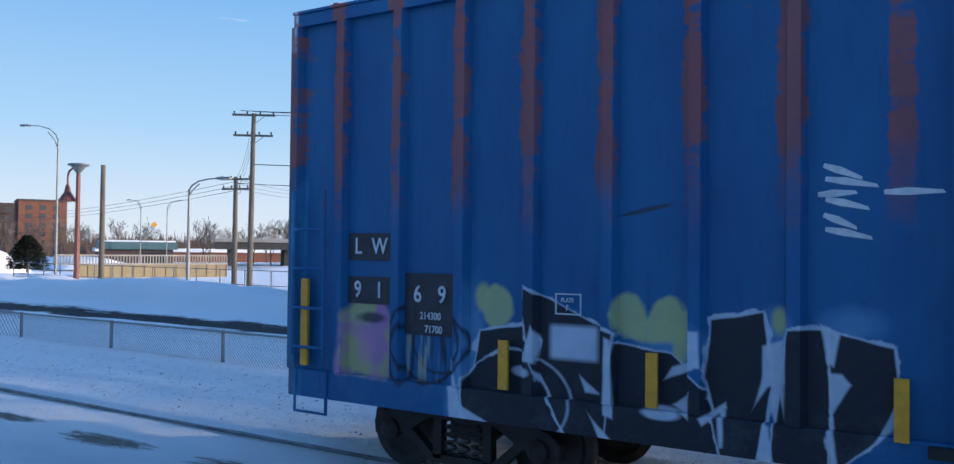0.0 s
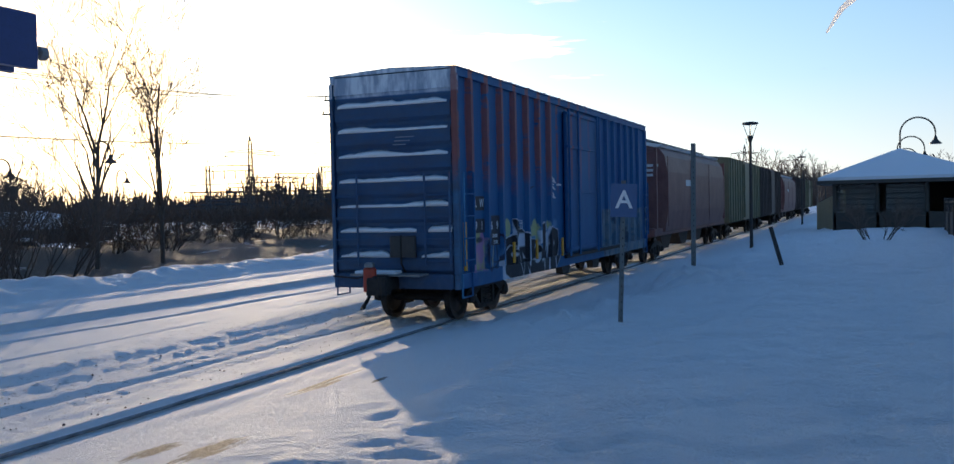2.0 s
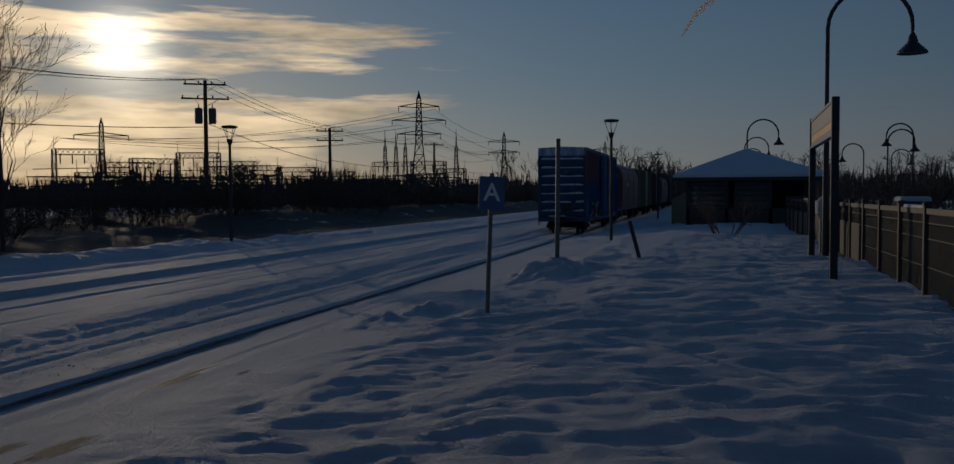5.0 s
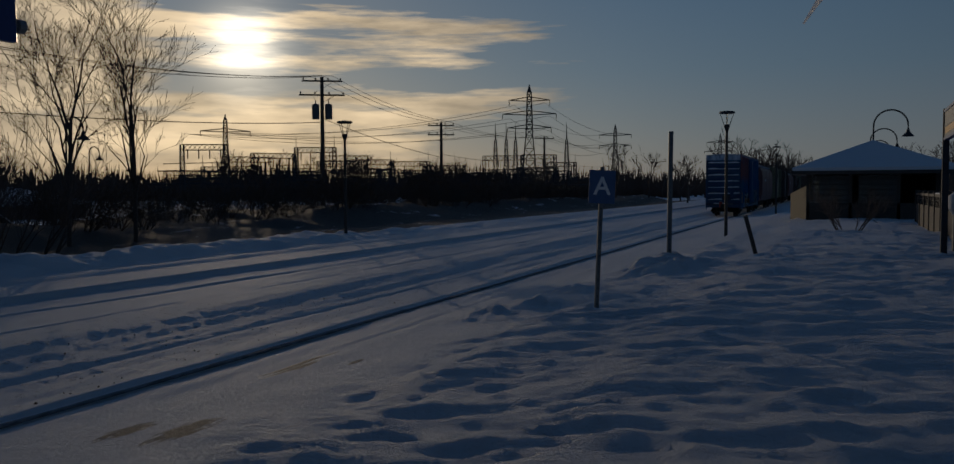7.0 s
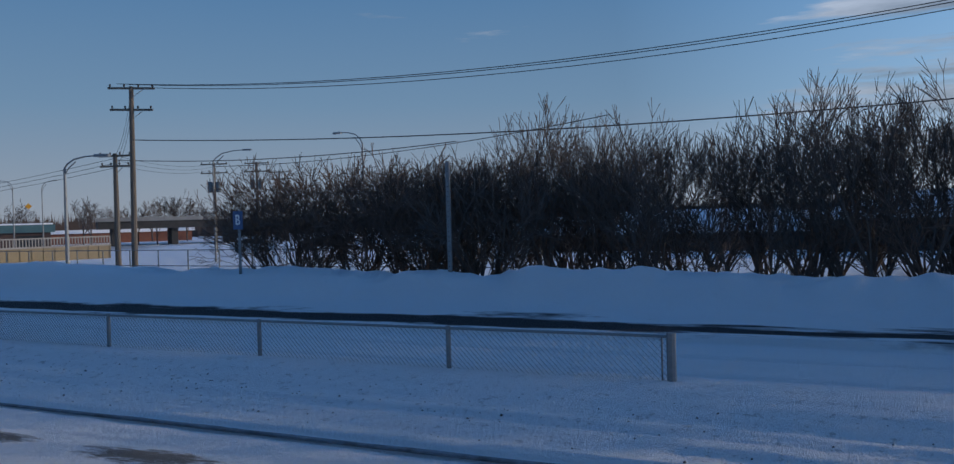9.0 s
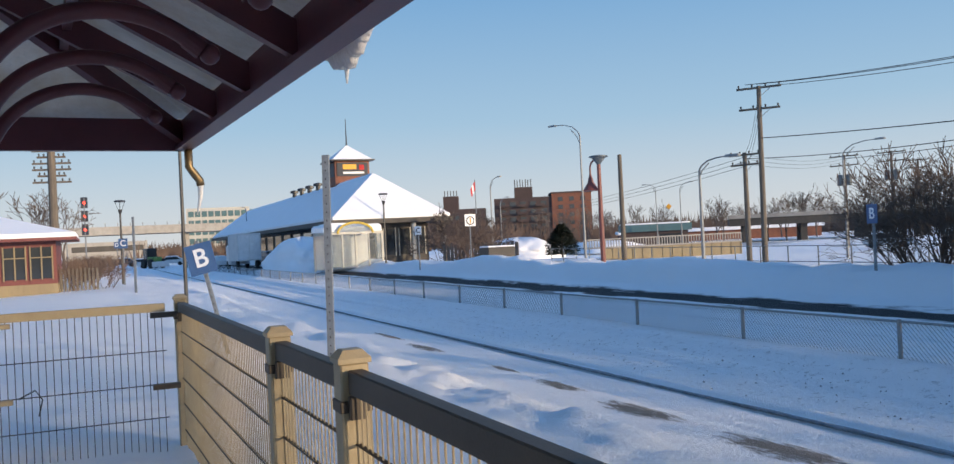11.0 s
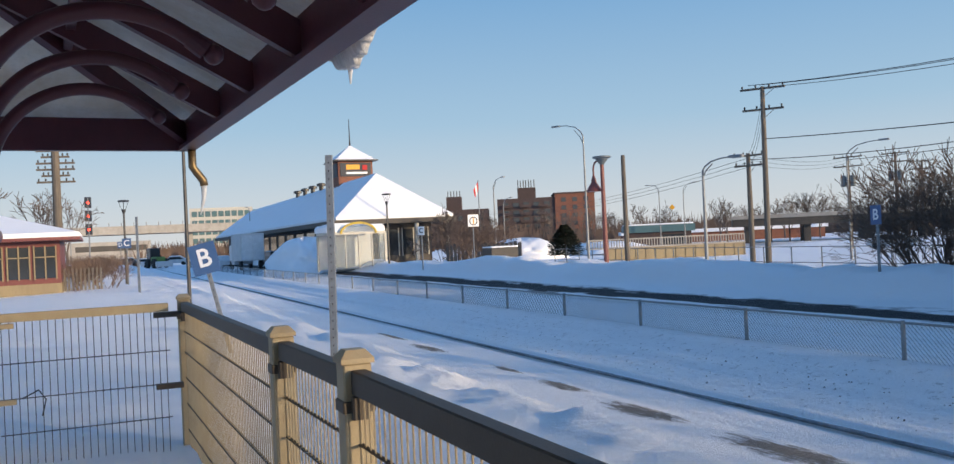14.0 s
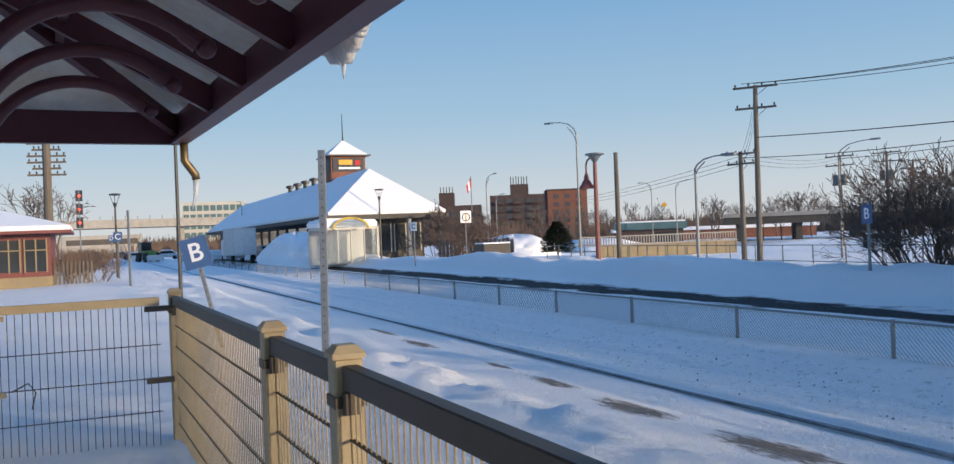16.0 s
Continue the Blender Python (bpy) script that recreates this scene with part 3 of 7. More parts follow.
# ---- mesh tools ----
class Mesh:
    """Gathers boxes, tubes, prisms and sheets into one mesh."""

    def __init__(self):
        self.v, self.f = [], []

    def add(self, verts, faces, m=None):
        k = len(self.v)
        self.v += [tuple(m @ Vector(p)) for p in verts] if m else [tuple(p) for p in verts]
        self.f += [tuple(i + k for i in f) for f in faces]
        return self

    def box(self, x0, y0, z0, x1, y1, z1, b=0.0, m=None):
        """A box; b: chamfer of its upright edges and top."""
        x0, x1, y0, y1, z0, z1 = min(x0, x1), max(x0, x1), min(y0, y1), max(y0, y1), min(z0, z1), max(z0, z1)
        b = min(b, (x1 - x0) * 0.4, (y1 - y0) * 0.4, (z1 - z0) * 0.4)
        if b <= 0:
            v = [(x, y, z) for z in (z0, z1) for x, y in ((x0, y0), (x1, y0), (x1, y1), (x0, y1))]
            return self.add(v, [(3, 2, 1, 0), (4, 5, 6, 7), (0, 1, 5, 4), (1, 2, 6, 5), (2, 3, 7, 6), (3, 0, 4, 7)], m)

        def ring(z, d):
            return [(x0 + b, y0 + d, z), (x1 - b, y0 + d, z), (x1 - d, y0 + b, z), (x1 - d, y1 - b, z), (x1 - b, y1 - d, z), (x0 + b, y1 - d, z), (x0 + d, y1 - b, z), (x0 + d, y0 + b, z)]
        v = ring(z0, 0) + ring(z1 - b, 0) + ring(z1, b * 0.99)
        f = [tuple(range(7, -1, -1)), tuple(range(16, 24))]
        for r in (0, 8):
            f += [(r + i, r + (i + 1) % 8, r + 8 + (i + 1) % 8, r + 8 + i) for i in range(8)]
        return self.add(v, f, m)

    def tube(self, pts, radii, n=8, cap=True, m=None):
        """A round bar along points; radii: one number or one for each point."""
        pts = [Vector(p) for p in pts]
        radii = [radii] * len(pts) if isinstance(radii, (int, float)) else radii
        v, f = [], []
        u = None
        for i, p in enumerate(pts):
            d = (pts[min(i + 1, len(pts) - 1)] - pts[max(i - 1, 0)]).normalized()
            if u is None:
                u = d.orthogonal().normalized()
            u = (u - d * u.dot(d)).normalized()
            w = d.cross(u)
            v += [p + (u * math.cos(a) + w * math.sin(a)) * radii[i] for a in (2 * math.pi * (j + 0.5) / n for j in range(n))]
        for i in range(len(pts) - 1):
            f += [(i * n + j, i * n + (j + 1) % n, i * n + n + (j + 1) % n, i * n + n + j) for j in range(n)]
        if cap:
            f += [tuple(range(n - 1, -1, -1)), tuple(range(len(v) - n, len(v)))]
        return self.add(v, f, m)

    def prism(self, outline, y0, y1, m=None):
        """An outline in x and z, pushed from y0 to y1."""
        n = len(outline)
        v = [(x, y0, z) for x, z in outline] + [(x, y1, z) for x, z in outline]
        f = [tuple(range(n)), tuple(range(2 * n - 1, n - 1, -1))] + [(i + n, (i + 1) % n + n, (i + 1) % n, i) for i in range(n)]
        return self.add(v, f, m)

    def lathe(self, rings, n=16, m=None):
        """Rings of (radius, z) round the z axis."""
        v = [(r * math.cos(a), r * math.sin(a), z) for r, z in rings for a in (2 * math.pi * j / n for j in range(n))]
        f = [(i * n + j, i * n + (j + 1) % n, i * n + n + (j + 1) % n, i * n + n + j) for i in range(len(rings) - 1) for j in range(n)]
        f += [tuple(range(n - 1, -1, -1)), tuple(range(len(v) - n, len(v)))]
        return self.add(v, f, m)

    def data(self, name, mat, smooth=False):
        me = bpy.data.meshes.new(name)
        me.from_pydata(self.v, [], self.f)
        me.materials.append(MAT[mat] if isinstance(mat, str) else mat)
        if smooth:
            me.shade_smooth()
        me.update()
        return me


def part(name, mesh, mat, parent, label="", smooth=False):
    ob = new(name, mesh.data(name, mat, smooth))
    ob.parent = parent
    return tagged(ob, label)


def thing(name, label, category, group="", m=None):
    ob = tagged(new(name), label, category, group)
    ob.matrix_world = m or Matrix()
    return ob


def solo(name, mesh, mat, label, category="", group="", kind="", m=None, smooth=False):
    ob = tagged(new(name, mesh.data(name, mat, smooth)), label, category, group, kind)
    if m:
        ob.matrix_world = m
    return ob


def text_mesh(s, size, depth=0.004, bold=0.012):
    """Letters as a flat mesh in the plane of x and z, facing -y, centred."""
    cu = bpy.data.curves.new("letters", "FONT")
    cu.body, cu.size, cu.align_x, cu.align_y, cu.extrude, cu.offset = s, size, "CENTER", "CENTER", depth, size * bold
    ob = bpy.data.objects.new("letters", cu)
    me = bpy.data.meshes.new_from_object(ob)
    out = Mesh()
    out.add([(v.co.x, -v.co.z, v.co.y) for v in me.vertices], [tuple(p.vertices) for p in me.polygons])
    bpy.data.objects.remove(ob)
    bpy.data.curves.remove(cu)
    bpy.data.meshes.remove(me)
    return out


def letters(s, size, mat, parent, m, name="lettering", label="", bold=0.012):
    me = text_mesh(s, size, 0.004, bold)
    me.v = [tuple(m @ Vector(p)) for p in me.v]
    return part(name, me, mat, parent, label)


# ---- ground, rails ----
def smooth(a, b, t):
    t = min(1.0, max(0.0, (t - a) / (b - a)))
    return t * t * (3 - 2 * t)


def lerp_rows(rows, t):
    for (a, u), (b, w) in zip(rows, rows[1:]):
        if t <= b:
            return u + (w - u) * smooth(a, b, t)
    return rows[-1][1]


CROSS = [(-60, 0.3), (-14, 0.45), (-6, 0.6), (-1.0, 0.66), (1.2, 0.60), (3.0, 0.42), (4.3, 0.24), (5.9, 0.15), (6.15, 0.12), (6.5, 0.0), (7.15, -0.02), (7.41, -0.04),
         (7.44, -0.11), (7.475, -0.11), (7.50, -0.02), (7.56, 0.0), (7.64, 0.04), (7.74, 0.05), (7.98, -0.01), (8.3, -0.03), (8.86, 0.0), (8.92, -0.03), (9.0, 0.0), (9.2, 0.04), (10.3, 0.22), (10.8, 0.22), (11.9, 0.03), (12.14, 0.03),
         (12.19, -0.06), (12.24, -0.015), (12.36, 0.02), (13.75, 0.02), (13.81, -0.06), (13.86, -0.015), (13.98, 0.03), (14.7, 0.05), (15.0, 0.05), (15.08, 0.2), (16.4, 0.22), (17.0, 0.35), (18.5, 1.0), (19.2, 1.0), (21.5, 0.1),
         (30, -0.4), (70, -0.6)]
CREST = [(-200, 0.9), (-70, 0.9), (-40, 0.95), (-20, 1.0), (-4, 0.96), (6, 0.82), (13, 0.62), (28, 0.52), (38, 0.36), (48, 0.22), (90, 0.12)]


def ground_height(x, y):
    z = lerp_rows(CROSS, y)
    if 16.2 < y < 22:  # the ploughed bank falls off along the line
        full = smooth(16.6, 18.5, y) * (1 - smooth(19.2, 21.5, y))
        z += (lerp_rows(CREST, x) - 1.0) * full
        z += full * 0.16 * noise.noise((x * 0.22, y * 0.3, 3.1)) + full * 0.20 * noise.noise((x * 0.8, y * 0.8, 7.7)) + full * 0.11 * noise.noise((x * 2.6, y * 2.6, 1.7))
        z += 0.25 * full * math.exp(-((x + 27) / 5) ** 2) + 0.3 * full * math.exp(-((x + 42) / 4) ** 2)
    if 25 < y < 42 and 12 < x < 176:  # weedy berm under the hedge
        z += smooth(13, 24, x) * smooth(175, 150, x) * smooth(25.5, 31.5, y) * smooth(42, 37, y) * (1.25 + 0.7 * noise.noise((x * 0.13, y * 0.25, 4.4)) + 0.25 * noise.noise((x * 0.6, y * 0.6, 6.6)))
    if y < 6.3 and abs(x) < 90:  # wind-cut drifts on the platform
        q = smooth(5.6, 3.4, y) * smooth(-14, -8, y)
        a = noise.noise((x * 0.42 + y * 0.1, y * 0.30 - x * 0.08, 0.5))
        b = 1 - 2.2 * abs(noise.noise((x * 1.2 + y * 0.3, y * 0.34 - x * 0.12, 2.5)))
        c = noise.noise((x * 2.2 + y * 0.6, y * 0.85 - x * 0.3, 9.5))
        e = noise.noise((x * 5.6 + y * 1.4, y * 1.5 - x * 0.8, 4.5))
        g = 1 - 2 * abs(noise.noise((x * 3.4 + y * 0.9, y * 1.1 - x * 0.4, 7.5)))
        rough = 0.55 + 0.75 * smooth(-3, 3, x)
        k = 1 - 2 * abs(noise.noise((x * 1.3 + y * 0.2, y * 0.75 - x * 0.1, 3.5)))
        z += q * rough * (0.07 * a + 0.03 * b + 0.020 * c + 0.036 * e + 0.024 * g + 0.016 * k)
        z += q * rough * (0.018 * noise.noise((x * 9.0 + y * 2.0, y * 5.0, 2.2)) + 0.03 * (1 - 2.5 * abs(noise.noise((x * 0.6 + y * 0.15, y * 0.22, 6.6)))))
        # foot of the drift, where the swept part of the platform ends
        z += 0.10 * math.exp(-((y - 3.7 - 0.5 * noise.noise((x * 0.3, 1.7, 4))) / 0.45) ** 2) * (0.6 + noise.noise((x * 0.8, 5, 1)))
        if x < -3:  # shovelled ridge along the swept strip
            r = noise.noise((x * 0.9, y * 0.9, 3.3)) + 0.6 * noise.noise((x * 2.0, y * 2.3, 5.3)) + 0.55 * noise.noise((x * 3.2, y * 4.0, 2.3))
            z += 0.05 * smooth(-3, -6, x) * smooth(4.6, 4.0, y) * smooth(1.5, 2.5, y) * (1 + r)
            z += 0.16 * smooth(-3, -6, x) * (1 + 0.7 * r) * math.exp(-((y - 4.35 - 0.3 * noise.noise((x * 0.35, 2.2, 1))) / 0.42) ** 2)
        z += 0.012 * noise.noise((x * 1.5, y * 3.5, 6.0))
        for cx, cy, w, h in ((13.5, 5.1, 0.55, 0.14), (14.3, 4.75, 0.35, 0.20), (14.8, 4.55, 0.25, 0.18), (20.0, 3.4, 1.1, 0.22), (17.0, 4.6, 0.8, 0.12)):  # shovelled lumps
            d = ((x - cx) ** 2 + (y - cy) ** 2) / (w * w)
            if d < 6:
                z += h * math.exp(-d) * (1 + 1.3 * noise.noise((x * 4.0, y * 4.0, 5.7)))
    if 6.6 < y < 15:
        z += 0.032 * noise.noise((x * 0.16, y * 3.4, 8.0)) + 0.016 * noise.noise((x * 0.3, y * 8.0, 3.0)) + 0.010 * noise.noise((x * 1.3, y * 2.2, 1.0))
        if 7.7 < y < 11.8:
            z += 0.008 * noise.noise((x * 2.2, y * 5.0, 6.1)) + 0.010 * noise.noise((x * 6.0, y * 9.0, 1.1))
    if y > 24 or y < -14 or abs(x) > 90:
        z += 0.25 * noise.noise((x * 0.03, y * 0.03, 2.0)) * (1 if abs(y) > 24 else 0.2)
    return z


def spaced(stops):
    """Coordinates from (start, step) stops; the last stop ends the row."""
    out = []
    for (a, s), (b, _) in zip(stops, stops[1:]):
        n = max(1, round((b - a) / s))
        out += [a + (b - a) * i / n for i in range(n)]
    return out + [stops[-1][0]]


def make_ground():
    xs = spaced([(-4000, 900), (-400, 60), (-160, 8), (-80, 2), (-40, 0.5), (-14, 0.13), (-2, 0.12), (2, 0.07), (13, 0.11), (24, 0.2), (34, 0.5), (70, 2), (160, 12), (400, 60), (1000, 900), (4000, 1)])
    ys = spaced([(-4000, 900), (-400, 60), (-100, 8), (-20, 1.0), (-7, 0.2), (-2.5, 0.075), (6.3, 0.08), (7.3, 0.03), (7.75, 0.08), (8.85, 0.04), (9.3, 0.10), (12.05, 0.04), (12.45, 0.14), (13.65, 0.04), (14.1, 0.12),
                 (14.9, 0.04), (15.2, 0.12), (19.6, 0.25), (23, 0.5), (31, 1.5), (60, 10), (200, 60), (1000, 900), (4000, 1)])
    nx = len(xs)
    v = [(x, y, ground_height(x, y)) for y in ys for x in xs]
    f = [(j * nx + i, j * nx + i + 1, j * nx + nx + i + 1, j * nx + nx + i) for j in range(len(ys) - 1) for i in range(nx - 1)]
    me = Mesh()
    me.v, me.f = v, f
    return solo("ground", me, "ground", "wind-drifted snow over platforms, tracks and verge", "snow ground", kind="structure", smooth=True)


make_ground()


def make_rails():
    for y, drop in ((7.52, 0.0), (8.96, 0.05), (12.25, 0.02), (13.87, 0.02)):
        me = Mesh()
        prof = [(-0.036, -0.03), (-0.036, -0.008), (-0.028, 0.0), (0.028, 0.0), (0.036, -0.008), (0.036, -0.03), (0.01, -0.045), (0.01, -0.12), (-0.01, -0.12), (-0.01, -0.045)]
        me.prism(prof, -260, 300, m=Matrix(((0, 1, 0, 0), (1, 0, 0, y), (0, 0, 1, -drop), (0, 0, 0, 1))))
        solo("rail", me, "rail", "frost-coated steel running rail sunk in packed snow", "rail", "running rails", "structure")


make_rails()


def scattered_ballast():
    """Dark stones thrown up on the snow between and beside the rails."""
    rng = random.Random(12)
    me = Mesh()
    for i in range(340):
        x, y = rng.uniform(-20, 16), rng.choice((rng.uniform(7.75, 8.8), rng.uniform(7.8, 9.9), rng.gauss(9.3, 0.25)))
        r = rng.uniform(0.006, 0.014) * (1.6 if rng.random() < 0.07 else 1.0)
        c = Vector((x, y, ground_height(x, y) + r * 0.3))
        v = [c + Vector((math.cos(a) * r * rng.uniform(0.7, 1.3), math.sin(a) * r * rng.uniform(0.7, 1.3), rng.uniform(-0.3, 0.3) * r)) for a in (0.0, 1.25, 2.5, 3.77, 5.0)]
        v += [c + Vector((rng.uniform(-0.3, 0.3) * r, rng.uniform(-0.3, 0.3) * r, r)), c - Vector((0, 0, r))]
        me.add(v, [(k, (k + 1) % 5, 5) for k in range(5)] + [((k + 1) % 5, k, 6) for k in range(5)])
    solo("ballast_stones", me, "dark_steel", "dark ballast stones scattered over the snow", "stones", kind="stuff")


scattered_ballast()

# ---- train ----
TRACK_Y = 8.24
TRAIN = [(0.0, -7.12), (0.5, -1.43), (1.0, 4.04), (1.5, 9.53), (2.0, 14.94), (2.5, 20.45), (3.0, 26.2), (3.5, 32.0), (4.0, 37.8), (5.0, 49.4), (6.5, 66.5), (8.0, 83.5), (10.0, 106), (12.0, 128), (14.0, 151), (16.0, 173)]
cars = []


def wheelset(parent, x):
    for side in (-1, 1):
        w = Mesh()
        y = side * 0.72
        rings = [(0.05, -0.06), (0.12, -0.07), (0.14, -0.03), (0.33, -0.02), (0.36, -0.065), (0.42, -0.065), (0.42, 0.05), (0.445, 0.052), (0.445, 0.075), (0.36, 0.075), (0.30, 0.03), (0.12, 0.05), (0.05, 0.05)]
        w.lathe([(r, z * -side * -1) for r, z in rings], 24, m=Matrix.Translation((x, y, 0.43)) @ Matrix.Rotation(radians(90 * side), 4, "X"))
        part("wheel", w, "wheel", parent)
    part("axle", Mesh().tube([(x, -0.8, 0.43), (x, 0.8, 0.43)], 0.08, 10), "dark_steel", parent)


def bogie(parent, xc):
    b = part("bogie", Mesh().box(xc - 0.2, -1.0, 0.42, xc + 0.2, 1.0, 0.78, 0.04), "dark_steel", parent, "grimy cast truck with coil springs")
    for side in (-1, 1):
        y = side * 1.0
        top = Mesh().prism([(xc - 1.12, 0.50), (xc - 1.0, 0.60), (xc - 0.45, 0.76), (xc + 0.45, 0.76), (xc + 1.0, 0.60), (xc + 1.12, 0.50), (xc + 1.10, 0.36), (xc + 0.70, 0.42), (xc + 0.40, 0.60), (xc - 0.40, 0.60), (xc - 0.70, 0.42), (xc - 1.10, 0.36)], y - 0.06, y + 0.06)
        sf = part("side_frame", top, "dark_steel", b)
        part("tension_bar", Mesh().prism([(xc - 0.75, 0.46), (xc - 0.42, 0.16), (xc + 0.42, 0.16), (xc + 0.75, 0.46), (xc + 0.62, 0.46), (xc + 0.36, 0.24), (xc - 0.36, 0.24), (xc - 0.62, 0.46)], y - 0.05, y + 0.05), "dark_steel", sf)
        for dx in (-0.30, 0.30):
            part("frame_column", Mesh().box(xc + dx - 0.05, y - 0.05, 0.2, xc + dx + 0.05, y + 0.05, 0.64), "dark_steel", sf)
        for dx in (-0.16, 0.0, 0.16):
            sp = [(xc + dx + 0.07 * math.cos(a * 0.9), y + 0.05 * math.sin(a * 0.9) * 0.4, 0.24 + a * 0.0115) for a in range(30)]
            part("spring", Mesh().tube(sp, 0.016, 5), "wheel", b)
        for dx in (-0.89, 0.89):
            part("bearing_cap", Mesh().lathe([(0.11, 0), (0.11, 0.1), (0.05, 0.14)], 12, m=Matrix.Translation((xc + dx, y, 0.43)) @ Matrix.Rotation(radians(90 if side < 0 else -90), 4, "X")), "dark_steel", b)
    for dx in (-0.89, 0.89):
        wheelset(parent, xc + dx)


def ladder(parent, p0, along, n, width, z0, dz, mat):
    """Rungs and stiles on an end or side."""
    a = Vector(along)
    p = Vector(p0)
    for s in (0, width):
        q = p + a * s
        part("stile", Mesh().tube([(q.x, q.y, z0 - 0.1), (q.x, q.y, z0 + dz * n)], 0.022, 6), mat, parent)
    for i in range(n):
        q0, q1 = p, p + a * width
        part("rung", Mesh().tube([(q0.x, q0.y, z0 + dz * i), (q1.x, q1.y, z0 + dz * i)], 0.016, 6), mat, parent)


def coupler(parent, x, s):
    c = part("coupler", Mesh().box(x, -0.11, 0.72, x + s * 0.55, 0.11, 0.96, 0.03).box(x + s * 0.5, -0.22, 0.66, x + s * 0.85, 0.18, 1.02, 0.06), "dark_steel", parent, "grimy knuckle coupler")
    part("knuckle", Mesh().tube([(x + s * 0.78, -0.16, 0.68), (x + s * 0.78, -0.16, 1.0)], 0.09, 10), "dark_steel", c)
    part("air_hose", Mesh().tube([(x + s * 0.25, 0.35, 0.75), (x + s * 0.45, 0.36, 0.52), (x + s * 0.75, 0.30, 0.40), (x + s * 1.0, 0.10, 0.46)], 0.035, 8), "rubber", c)
    part("cut_lever", Mesh().tube([(x + s * 0.15, 1.3, 0.95), (x + s * 0.22, 0.7, 0.92), (x + s * 0.55, 0.15, 1.06)], 0.018, 6), "dark_steel", c)


